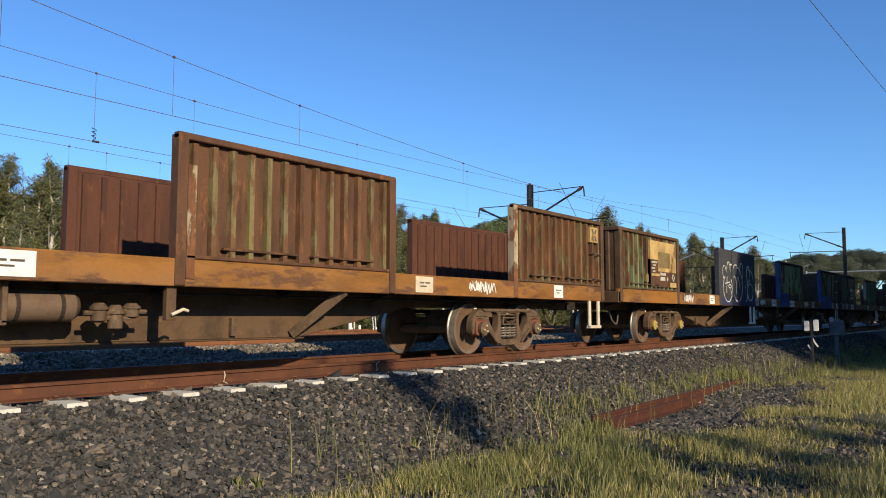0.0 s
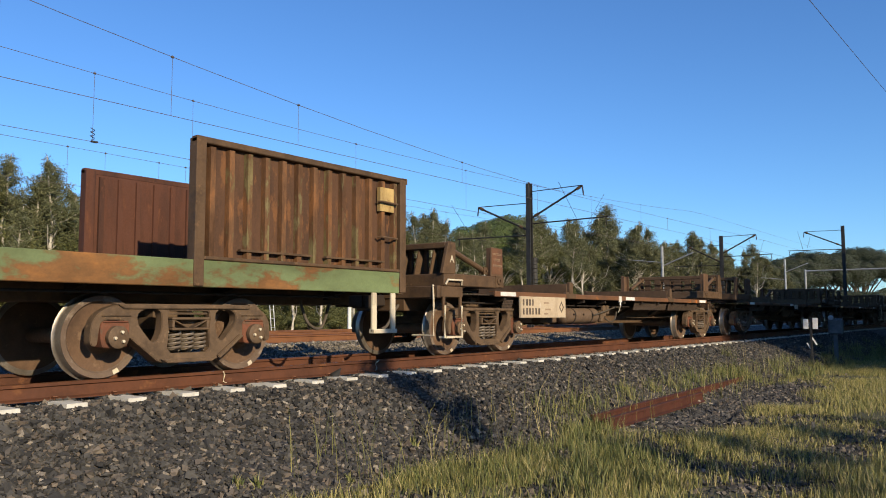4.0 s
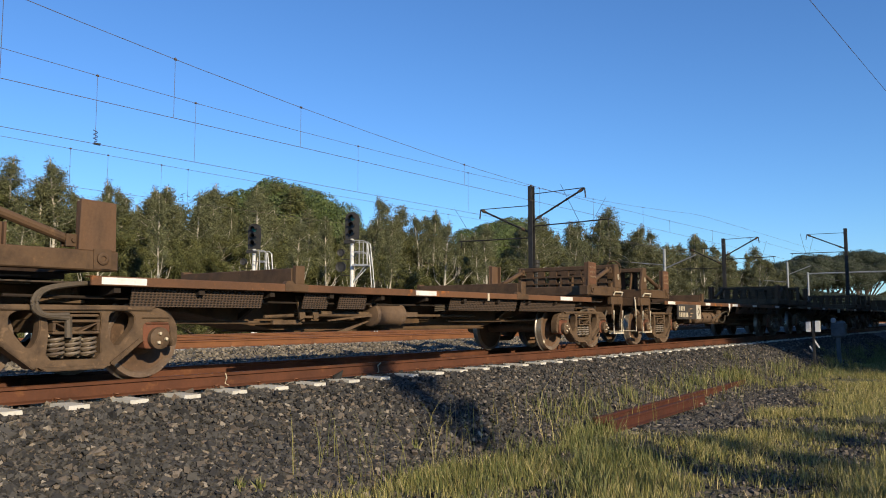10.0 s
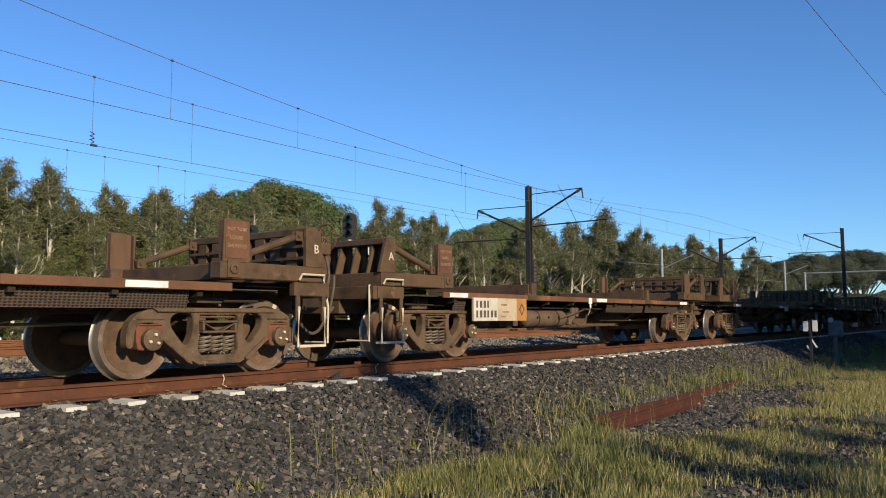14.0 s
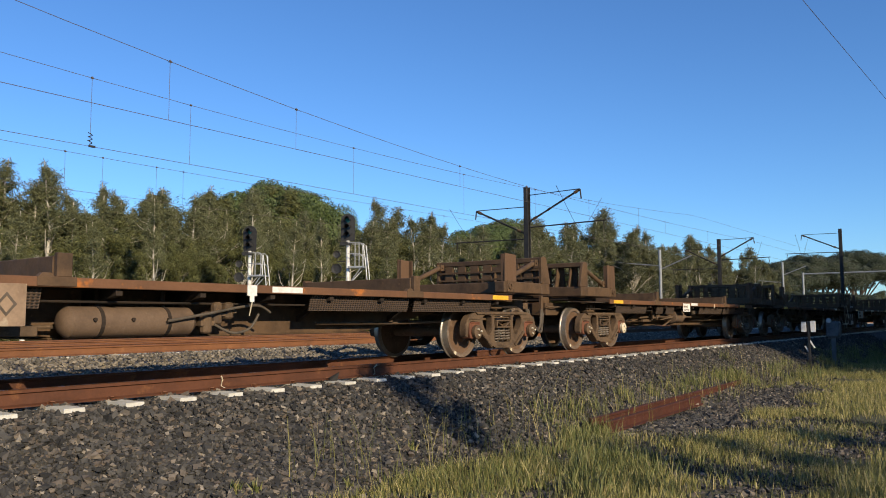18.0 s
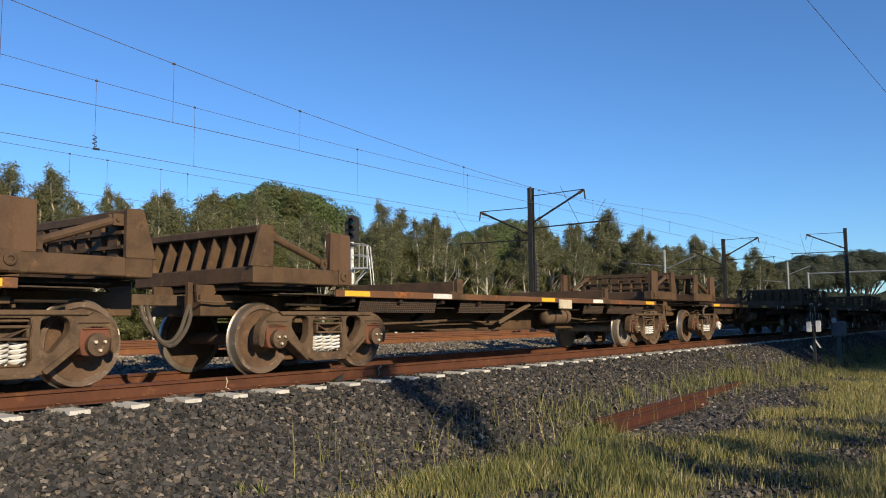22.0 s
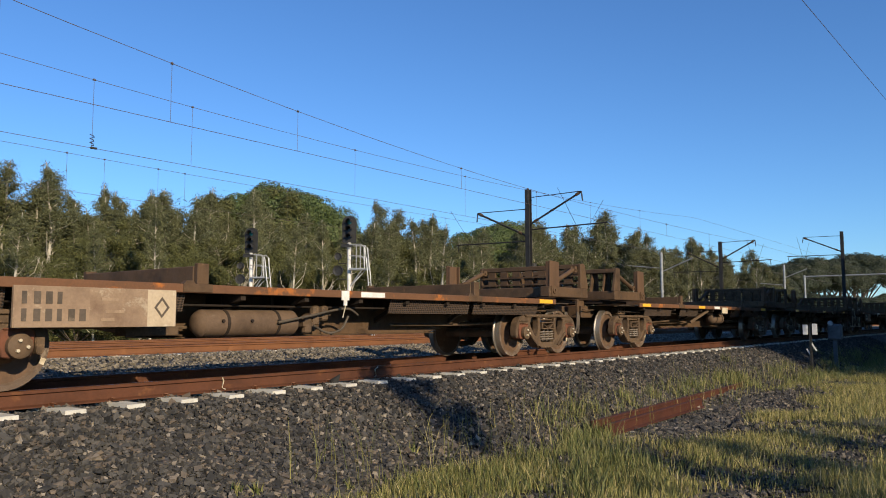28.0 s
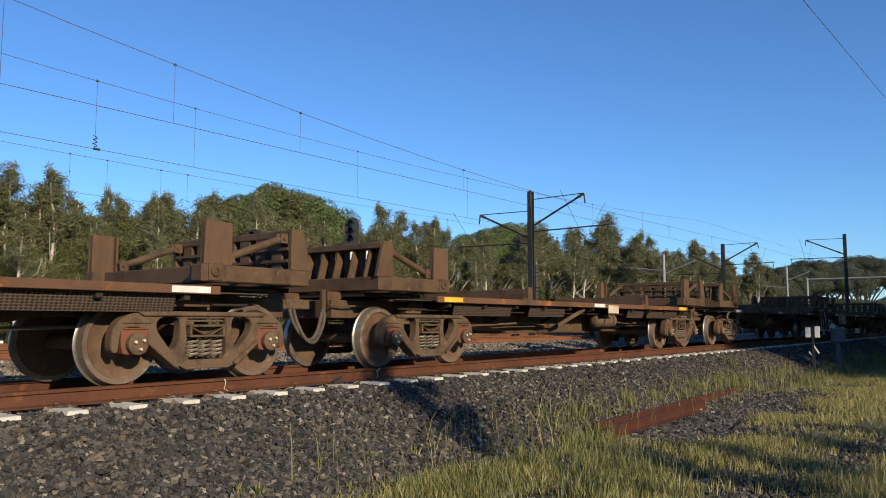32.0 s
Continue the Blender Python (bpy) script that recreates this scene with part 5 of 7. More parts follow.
RUNGS = ((3.02, 2.25), (3.02, 1.75))
STYLES = {
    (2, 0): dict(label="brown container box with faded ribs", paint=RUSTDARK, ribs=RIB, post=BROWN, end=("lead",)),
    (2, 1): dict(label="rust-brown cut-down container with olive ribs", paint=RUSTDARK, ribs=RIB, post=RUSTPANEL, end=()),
    (2, 2): dict(label="rust-brown cut-down container with olive-tinged ribs and a peeling corner post", paint=RUSTPANEL, ribs=OLIVERIB, post=RUSTPANEL, end=(),
                 patches=(("paint_patch", 0.13, 0.24, 1.05, 2.3, PEEL, "peeling cream paint"),)),
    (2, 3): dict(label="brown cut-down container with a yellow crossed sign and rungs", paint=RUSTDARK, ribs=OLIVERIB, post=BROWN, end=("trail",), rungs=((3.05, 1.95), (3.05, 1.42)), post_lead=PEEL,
                 patches=(("warning_sign", 2.98, 3.34, 2.18, 2.50, YELLOWPAINT, "yellow sign with a dark cross"),)),
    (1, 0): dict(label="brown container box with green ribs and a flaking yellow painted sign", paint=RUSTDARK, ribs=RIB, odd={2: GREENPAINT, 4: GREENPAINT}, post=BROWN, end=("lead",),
                 patches=(("painted_sign", 1.72, 3.38, 1.36, 2.48, YELLOWPAINT, "flaking yellow painted sign"), ("sign_field", 1.72, 2.2, 1.36, 2.02, RUSTDARK, ""),
                          ("sign_field", 2.2, 3.38, 1.36, 1.74, RUSTDARK, ""), ("sign_emblem", 2.22, 2.98, 1.84, 2.22, DIMOLIVE, "faded emblem field"),
                          ("paint_patch", 2.95, 3.36, 1.37, 1.49, YELLOWPAINT, "yellow painted patch"), ("paint_patch", 1.42, 1.56, 1.46, 1.64, DIMOLIVE, "olive painted patch"), ("paint_patch", 1.76, 2.24, 1.62, 1.68, YELLOWPAINT, "yellow painted line"))),
    (1, 1): dict(label="black flat-sided cut-down container sprayed with white bubble scrawls", paint=NAVY, ribs=NAVY, post=NAVY, end=(), plain=True, hem=NAVYBLUE),
    (1, 2): dict(label="brown cut-down container with pale olive ribs and a blue painted corner", paint=RUSTPANEL, ribs=TANRIB, post=RUSTPANEL, post_lead=BLUE, end=(),
                 patches=(("paint_patch", 0.13, 1.35, 0.985, 1.50, BLUE, "blue painted lower panel"), ("paint_patch", 2.6, 3.0, 1.25, 1.75, GREENPAINT, "green paint patch"))),
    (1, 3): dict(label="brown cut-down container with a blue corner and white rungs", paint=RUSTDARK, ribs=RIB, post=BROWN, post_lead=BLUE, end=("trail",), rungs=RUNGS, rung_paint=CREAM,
                 patches=(("paint_patch", 0.13, 2.1, 0.985, 1.55, BLUE, "blue painted lower panel"), ("data_plate", 2.95, 3.4, 2.15, 2.5, OCHRE, "rusty ochre plate"))),
    (0, 0): dict(label="brown container box with green ribs and a faded orange painted sign", paint=RUSTDARK, ribs=RIB, odd={1: GREENPAINT, 3: GREENPAINT, 4: GREENPAINT}, post=BROWN, end=("lead",),
                 patches=(("painted_sign", 1.95, 3.28, 1.36, 2.50, ORANGEPAINT, "faded orange painted sign"), ("sign_field", 1.97, 2.75, 1.45, 1.82, BLACK, "black lettered field"),
                          ("sign_label", 2.25, 2.8, 1.88, 2.02, WHITE, "white label"))),
    (0, 1): dict(label="weathered cut-down container with green and red-streaked ribs and a cream post", paint=OLIVEPANEL, ribs=GREENPAINT, post=RUSTPANEL, post_lead=PEEL, end=(), rungs=RUNGS,
                 patches=(("paint_patch", 0.86, 1.22, 1.2, 1.70, GREENPAINT, "green paint patch"), ("paint_patch", 2.25, 2.5, 1.2, 1.66, GREENPAINT, "green paint patch"))),
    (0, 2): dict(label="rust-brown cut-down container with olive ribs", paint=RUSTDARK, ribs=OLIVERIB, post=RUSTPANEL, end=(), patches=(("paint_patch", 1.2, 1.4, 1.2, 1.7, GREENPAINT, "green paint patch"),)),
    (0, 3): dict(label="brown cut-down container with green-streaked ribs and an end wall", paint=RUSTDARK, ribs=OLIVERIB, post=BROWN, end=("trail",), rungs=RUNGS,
                 patches=(("warning_sign", 3.05, 3.34, 2.12, 2.46, YELLOWPAINT, "worn yellow sign"),)),
}
UNITS = (0.02, 6.88, 13.66, 20.50)


def place(ob, x0):
    """Sets a thing of the train at x0 on its track and lists it as moving."""
    ob.matrix_basis = pose(x0, YC, 0)
    MOVERS.append((ob, x0))
    for b in ob.children_recursive:
        if "axle" in b:
            WHEELSETS.append((b, x0 + b.parent.matrix_basis.translation.x + b["axle"], (b["axle"], 0, WHEEL_R)))
    return ob


def reflector_mesh(material):
    bm = bmesh.new()
    box(bm, 0, 0.49, -0.006, 0, 0.978, 1.048)
    return finish(bm, "reflector", material)


REFLECTOR = {"W": reflector_mesh(WHITE), "Y": reflector_mesh(YELLOW)}
TEST_WORDS = text_mesh("TEST WAGON", 0.145, LETTER_DIM)


def add_reflectors(wagon, k):
    slots = (2.18, 7.36, 12.2) if k % 3 < 2 and k != 13 else (2.20, 7.09, 12.1 if k == 20 else 11.5)
    for x, c in [*zip(slots, PATCHES[k]), *EXTRA.get(k, ())]:
        if c in REFLECTOR:
            for rz in (0, 180):
                ob = new("reflector", REFLECTOR[c])
                ob.parent, ob.matrix_basis = wagon, pose(x if rz == 0 else x + 0.49, -1.23 if rz == 0 else 1.23, 0, 0, 0, rz)


proto = {k: coil_wagon(k) for k in (1, 2, 3)}
odd = coil_wagon(2, 3)


def repaint(ob, material, slot=0):
    ob.material_slots[slot].link = "OBJECT"
    ob.material_slots[slot].material = material


WAGONS = []
for k in range(30):
    kind = k % 3 + 1
    x0 = J_START + k * L
    wagon = place(proto[kind] if k < 3 else odd if k == 13 else copy_thing(proto[kind], pose(x0, YC, 0)), x0)
    for ob in wagon.children:
        if kind == 1 and ob.name.startswith("number_board"):
            field, lead, rear, ink = BOARD_OF[k]
            repaint(ob, field)
            for piece in ob.children:
                if piece.name.startswith("lead_panel"):
                    repaint(piece, lead)
                elif piece.name.startswith("rear_panel"):
                    repaint(piece, rear)
                elif ink is not INK and piece.data.materials[0] is INK and not piece.name.startswith("emblem"):
                    repaint(piece, ink)
    WAGONS.append(wagon)
    if k in (12, 14):
        word = new("lettering", TEST_WORDS)
        word.parent, word.matrix_basis = wagon, pose(1.02 if kind == 1 else L - 2.08, -1.234, 1.155)
    if k in (15, 17, 18, 20):
        for ob in wagon.children:
            if ob.name.split(".")[0] in ("step", "grab_rail"):
                repaint(ob, WHITE)
    if k in (15, 16, 17):
        for ob in wagon.children_recursive:
            if ob.name.startswith("spring_nest") and (k < 17 or ob.parent.matrix_basis.translation.x < L / 2):
                repaint(ob, WHITE)
# odd painted end caps and one pale wheel
DUSTY = worn("dusty_pale_wheel", (0.27, 0.235, 0.195), (0.17, 0.14, 0.11), (0.34, 0.30, 0.25), 0.58, 0.7)
for k, rear, front, paint, slot in ((17, False, True, WHITE, 3), (20, True, True, WHITE, 3), (13, False, True, CREAM, 3), (16, True, False, DUSTY, 0)):
    for bogie in WAGONS[k].children:
        if bogie.name.startswith("bogie") and (bogie.matrix_basis.translation.x > L / 2) == rear:
            for ob in bogie.children:
                if "axle" in ob and (ob["axle"] > 0) == front:
                    repaint(ob, paint, slot)
for k, wagon in enumerate(WAGONS):
    add_reflectors(wagon, k)
scrawl(WAGONS[1], L - 2.2, 1.13, 0.95, 0.15, -1.236, 51, 6, 0.007)
# a faint double arrow stencilled on one stanchion
bm = bmesh.new()
arrow = [(0.0, 0.20), (0.09, 0.09), (0.04, 0.09), (0.04, -0.09), (0.09, -0.09), (0.0, -0.20), (-0.09, -0.09), (-0.04, -0.09), (-0.04, 0.09), (-0.09, 0.09), (0.0, 0.20)]
tube(bm, [(2.07 + x, -1.232, 1.55 + z) for x, z in arrow], 0.006, 4)
part("stencil_arrow", bm, LETTER_DIM, WAGONS[14], "faint stencilled arrow")

SILLS = {2: OCHRE, 1: OCHRE, 0: GREENSILL}
for n in range(3):
    x0 = J_START - 0.45 - CW - n * CPITCH
    wagon = container_wagon(SILLS[n], n)
    place(wagon, x0)
    if n == 1:
        bogies = [b for b in wagon.children if b.name.startswith("bogie")]
        for ob in bogies[0].children:
            if ob.name.startswith("wheelset"):
                repaint(ob, GOLD, 3)
        for ob in (bogies[1], *bogies[1].children):
            if not ob.name.startswith("wheelset"):
                repaint(ob, BLACK)
    for u, off in enumerate(UNITS):
        c = place(cut_container(STYLES[n, u]), x0 + off)
        if (n, u) == (2, 3):
            cross_sign(c, 3.16, 2.34)
        if (n, u) == (1, 1):
            bubble_letters(c)
        if (n, u) == (1, 0):
            sign_bars(c, ((1.78, 2.10, 1.93, 1.975, LETTER), (1.85, 2.0, 1.86, 1.90, LETTER), (1.77, 1.97, 1.785, 1.825, LETTER), (1.84, 1.97, 1.71, 1.75, LETTER), (2.30, 2.66, 1.645, 1.715, LETTER), (2.30, 2.62, 1.52, 1.61, LETTER), (2.74, 2.80, 1.52, 1.61, LETTER)))
            emblem(c, 3.14, 1.61)
        if (n, u) == (0, 0):
            sign_bars(c, ((2.3, 2.6, 1.66, 1.76, LETTER), (2.3, 2.72, 1.50, 1.62, LETTER), (2.0, 2.2, 1.5, 1.56, LETTER)))


# ---------------------------------------------------------------- overhead line and signals
WIRE = worn("weathered_copper_wire", (0.105, 0.085, 0.075), (0.06, 0.05, 0.045), (0.14, 0.115, 0.095), 0.6, 0.6)


def mast(x, y, top, arms, label):
    m = base("overhead_line_mast", label, "mast", "overhead line masts", pose(x, y, 0))
    bm = bmesh.new()
    for sg in (-1, 1):
        box(bm, sg * 0.10 - 0.015, sg * 0.10 + 0.015, -0.11, 0.11, -0.5, top)
    box(bm, -0.1, 0.1, -0.01, 0.01, -0.5, top)
    part("column", bm, BLACK, m, bevel=0.004)
    for reach, zt in arms:
        bm = bmesh.new()
        tube(bm, [(0, 0, zt - 1.25), (0, reach, zt)], 0.045, 8)
        part("bracket_tube", bm, BLACK, m)
        bm = bmesh.new()
        tube(bm, [(0, 0, zt - 0.02), (0, reach, zt + 0.02)], 0.02, 6)
        part("top_stay", bm, BLACK, m)
        bm = bmesh.new()
        tube(bm, [(0, reach * 0.05, zt - 1.45), (0, reach * 1.45, zt - 1.40)], 0.03, 6)
        tube(bm, [(0, reach * 1.40, zt - 1.40), (0, reach * 1.42, zt - 1.75)], 0.02, 5)
        tube(bm, [(0, reach, zt), (0, reach * 1.02, zt - 0.4)], 0.03, 6)
        part("steady_arm", bm, BLACK, m)
        for q in (-1, 1):
            bm = bmesh.new()
            tube(bm, [(q * 2.1, reach, zt - 0.12), (q * 0.5, reach, zt - 1.5)], 0.010, 4)
            part("stitch_wire", bm, BLACK, m)
        for f in (0.12, 0.9):
            bm = bmesh.new()
            p = Vector((0, 0, zt - 1.25)).lerp(Vector((0, reach, zt)), f)
            q = Vector((0, 0, zt - 1.25)).lerp(Vector((0, reach, zt)), f + 0.06)
            tube(bm, [p, q], 0.07, 8)
            part("insulator", bm, BROWN, m, "brown ribbed insulator")
    return m


near_mast = mast(29.8, 17.6, 6.45, ((-2.6, 6.1), (2.7, 5.6)), "dark steel overhead line mast with two bracket arms between the tracks")
mast(56.5, 17.6, 6.25, ((-2.4, 6.2), (2.4, 5.6)), "dark steel overhead line mast with bracket arms, farther along")
mast(65.0, 11.2, 7.3, ((2.7, 7.0),), "dark steel mast with one bracket arm beside the near track")


bm = bmesh.new()
for i in range(16):
    turned(bm, [(0.55 + 0.165 * i, 0.10), (0.56 + 0.165 * i, 0.16), (0.70 + 0.165 * i, 0.16), (0.71 + 0.165 * i, 0.10)], (0.36, 0, 0), "z", 10)
part("balance_weights", bm, BLACK, near_mast, "stack of dark round balance weights")


def build_wires():
    for y, contact, low, mid, k, k2, drops, lab in (
            (15.6, 5.22, 5.79, 30.0, 0.0021, 0.0004, (-2.0, 2.6, 6.6, 10.4, 14.3, 21.9, 26.4, 34.0, 41.0, 48.0), "nearer"),
            (19.6, 5.22, 6.92, 21.0, 0.0013, 0.0010, (3.0, 7.4, 10.74, 13.8, 20.8, 27.8, 34.0, 40.0, 47.0), "farther"),
            (26.8, 5.22, 6.53, 25.0, 0.0003, 0.0003, (8.0, 11.0, 13.8, 15.2, 17.4, 18.6, 24.0, 30.0, 36.0, 44.0), "outermost")):
        line = base("catenary", "black catenary and contact wire hung over the %s electrified track" % lab, "wire", "overhead wires", pose(0, y, 0))
        bm = bmesh.new()
        tube(bm, [(-40 + 10 * i, 0, contact) for i in range(20)], 0.0075, 5)
        part("contact_wire", bm, WIRE, line)

        def z(x):
            return low + (k if x < mid else k2) * min(x - mid, 57 - mid) ** 2
        bm = bmesh.new()
        tube(bm, [(-40 + 3 * i, 0, z(-40 + 3 * i)) for i in range(64)], 0.0075, 5)
        part("messenger_wire", bm, WIRE, line)
        for n, x in enumerate(drops):
            bm = bmesh.new()
            tube(bm, [(x, 0, contact), (x, 0, z(x) + 0.05)], 0.006, 4)
            tube(bm, [(x - 0.03, 0, z(x)), (x + 0.03, 0, z(x))], 0.03, 5)
            part("dropper", bm, WIRE, line)
            if x == 10.74:
                bm = bmesh.new()
                tube(bm, [(x + 0.06 * math.sin(i * 1.3), 0.04 * math.cos(i * 1.3), contact + 0.06 + 0.022 * i) for i in range(15)], 0.012, 5)
                box(bm, x - 0.03, x + 0.14, -0.03, 0.03, contact - 0.02, contact + 0.03)
                part("coiled_jumper", bm, BLACK, line)
    bm = bmesh.new()
    tube(bm, [(5, 3.0, 5.9), (15, 3.0, 6.39), (24.5, 3.0, 6.86), (60, 3.0, 8.6)], 0.006, 5)
    thing("service_wire", bm, WIRE, "thin black service wire running overhead", "wire", "overhead wires")


build_wires()


def signal(x, y, top, label):
    """A three-lamp colour light on a white post, with two small lamps, a ladder and a railed platform."""
    s = base("railway_signal", label, "signal", "railway signals", pose(x, y, 0, 0, 0, -62))
    bm = bmesh.new()
    tube(bm, [(0, 0, -1.1), (0, 0, top - 1.02)], 0.075, 10)
    part("post", bm, WHITE, s, "white post", smooth=True)
    bm = bmesh.new()
    outline = [(-0.27, top - 1.04), (0.27, top - 1.04)] + [(0.29 * math.cos(radians(a)), top - 0.24 + 0.27 * math.sin(radians(a))) for a in range(0, 181, 20)]
    prism(bm, outline, -0.02, 0.0)
    box(bm, -0.15, 0.15, 0.0, 0.18, top - 0.98, top - 0.06)
    head = part("signal_head", bm, BLACK, s, "black signal head with hooded lamps")
    for i in range(3):
        z = top - 0.22 - 0.29 * i
        bm = bmesh.new()
        n = 12
        arcs = [(0.12 * math.cos(math.pi * k / n - 0.2), 0.12 * math.sin(math.pi * k / n * 1.1 - 0.1)) for k in range(n + 1)]
        front, back = [bm.verts.new((a, -0.32, z + b)) for a, b in arcs], [bm.verts.new((a, -0.02, z + b)) for a, b in arcs]
        for k in range(n):
            bm.faces.new((front[k], front[k + 1], back[k + 1], back[k]))
        part("hood", bm, BLACK, head)
        bm = bmesh.new()
        turned(bm, [(-0.03, 0.09), (-0.045, 0.085)], (0, 0, z), "y", 14)
        part("lens", bm, LENS if i else LENS_GREEN, head, "dark glass lens" if i else "pale green glass lens")
    for z, r in ((top - 1.55, 0.14), (top - 2.1, 0.20)):
        bm = bmesh.new()
        turned(bm, [(-0.02, r * 0.6), (-0.05, r), (0.06, r), (0.12, r * 0.5)], (-0.42, -0.1, z), "y", 14)
        tube(bm, [(-0.42, -0.02, z - r), (-0.42, -0.02, z - r - 0.12), (0, 0, z - r - 0.14)], 0.02, 5)
        part("small_lamp", bm, BLACK, s, "small black round lamp")
    bm = bmesh.new()
    box(bm, -0.3, 0.1, -0.1, 0.06, top - 1.2, top - 1.06)
    part("number_lamp", bm, BLACK, s)
    bm = bmesh.new()
    box(bm, 0.08, 0.68, -0.3, 0.3, top - 2.08, top - 2.02)
    part("platform", bm, GALV, s, "grey steel platform")
    for sg in (-1, 1):
        for z in (top - 1.12, top - 1.55):
            bm = bmesh.new()
            tube(bm, [(0.08, sg * 0.3, z), (0.54, sg * 0.3, z), (0.66, sg * 0.3, z - 0.12), (0.68, sg * 0.3, top - 2.05)], 0.020, 6)
            part("guard_rail", bm, GALV, s)
        for x in (0.36,):
            bm = bmesh.new()
            tube(bm, [(x, sg * 0.3, top - 2.05), (x, sg * 0.3, top - 1.12)], 0.02, 5)
            part("rail_post", bm, GALV, s)
        bm = bmesh.new()
        tube(bm, [(0.66, sg * 0.2, top - 1.2), (0.78, sg * 0.2, top - 2.2), (1.05, sg * 0.2, -0.9)], 0.022, 6)
        part("ladder_side", bm, GALV, s)
        bm = bmesh.new()
        tube(bm, [(0.6, sg * 0.25, top - 2.05), (0.05, sg * 0.03, top - 2.7)], 0.025, 5)
        part("brace", bm, GALV, s)
    for i in range(8):
        f = (i + 1) / 9
        bm = bmesh.new()
        xx, zz = 0.78 + 0.27 * f, (top - 2.2) * (1 - f) - 0.9 * f
        tube(bm, [(xx, -0.2, zz), (xx, 0.2, zz)], 0.015, 5)
        part("ladder_rung", bm, GALV, s)
    return s


LENS = worn("dark_lens", (0.02, 0.02, 0.025), (0.01, 0.01, 0.012), (0.03, 0.03, 0.035), 0.6, 0.15)
LENS_GREEN = worn("green_lens", (0.03, 0.20, 0.18), (0.02, 0.12, 0.11), (0.04, 0.25, 0.22), 0.6, 0.15)
signal(22.0, 21.0, 4.7, "black railway signal on a white post with a railed platform")
signal(21.1, 25.7, 4.5, "farther black railway signal on a white post with a platform")


def steel_portal(x, y0, y1, top):
    """Slender grey portal over the far tracks."""
    m = base("line_portal", "slender grey steel portal over the far tracks", "mast", "overhead line masts", pose(x, 0, 0))
    for y in (y0, y1):
        bm = bmesh.new()
        tube(bm, [(0, y, -1.1), (0, y, top)], 0.13, 8)
        part("column", bm, GALV, m)
    bm = bmesh.new()
    tube(bm, [(0, y0, top - 0.2), (0, y1, top - 0.2)], 0.10, 6)
    part("beam", bm, GALV, m)


def plain_pole(x, y, top, arm):
    m = base("line_pole", "slender pale pole with a bracket arm", "pole", "overhead line masts", pose(x, y, 0))
    bm = bmesh.new()
    tube(bm, [(0, 0, -1.1), (0, 0, top)], 0.12, 8)
    part("column", bm, GALV, m)
    bm = bmesh.new()
    tube(bm, [(0, 0, top - 1.6), (0, arm, top - 0.6)], 0.05, 6)
    part("bracket_tube", bm, GALV, m)
    bm = bmesh.new()
    tube(bm, [(0, 0, 4.9), (0, 2.84, 5.225)], 0.035, 6)
    part("steady_arm", bm, GALV, m)


plain_pole(61.7, 24.0, 6.2, -2.6)
plain_pole(101.4, 24.0, 7.4, -2.6)
steel_portal(112.0, 13.0, 24.0, 6.6)


def far_markers():
    """Short white posts along the far side of the tracks."""
    for i, x in enumerate((9.6, 10.3, 11.0, 14.5, 24.6, 25.1, 25.7, 26.2, 27.4, 28.0, 28.6, 29.3)):
        m = base("white_marker", "short white marker post beyond the tracks", "marker post", "white markers beyond the tracks", pose(x, 23.4, -0.7))
        bm = bmesh.new()
        box(bm, -0.06, 0.06, -0.04, 0.04, -0.4, 0.75 + 0.1 * (i % 3))
        part("post", bm, WHITE, m, bevel=0.01)


far_markers()


# ---------------------------------------------------------------- trees
LEAF = island("swamp_oak_leaf", [(0.0, (0.033, 0.040, 0.010)), (0.5, (0.092, 0.101, 0.024)), (1.0, (0.165, 0.158, 0.048))], 0.75, 3, 0)
LEAF_GREY = island("gum_leaf", [(0.0, (0.058, 0.066, 0.026)), (0.5, (0.120, 0.128, 0.054)), (1.0, (0.19, 0.188, 0.088))], 0.75, 3, 0)
LEAF_DARK = island("fig_leaf", [(0.0, (0.028, 0.047, 0.009)), (0.5, (0.072, 0.105, 0.022)), (1.0, (0.125, 0.160, 0.040))], 0.6, 3, 0)
LEAF_CONIFER = island("she_oak_leaf", [(0.0, (0.036, 0.042, 0.015)), (0.5, (0.095, 0.100, 0.036)), (1.0, (0.16, 0.155, 0.066))], 0.7, 3, 0)
# darker leaf for the spreading trees far along the line
LEAF_FAR = island("dark_far_leaf", [(0.0, (0.014, 0.022, 0.009)), (0.5, (0.034, 0.046, 0.018)), (1.0, (0.06, 0.072, 0.03))], 0.65, 3, 0)
BARK = worn("pale_bark", (0.56, 0.51, 0.43), (0.38, 0.33, 0.26), (0.64, 0.6, 0.53), 0.58, 0.9)
BARK_DARK = worn("dark_bark", (0.12, 0.09, 0.065), (0.06, 0.045, 0.03), (0.18, 0.14, 0.1), 0.58, 0.9)


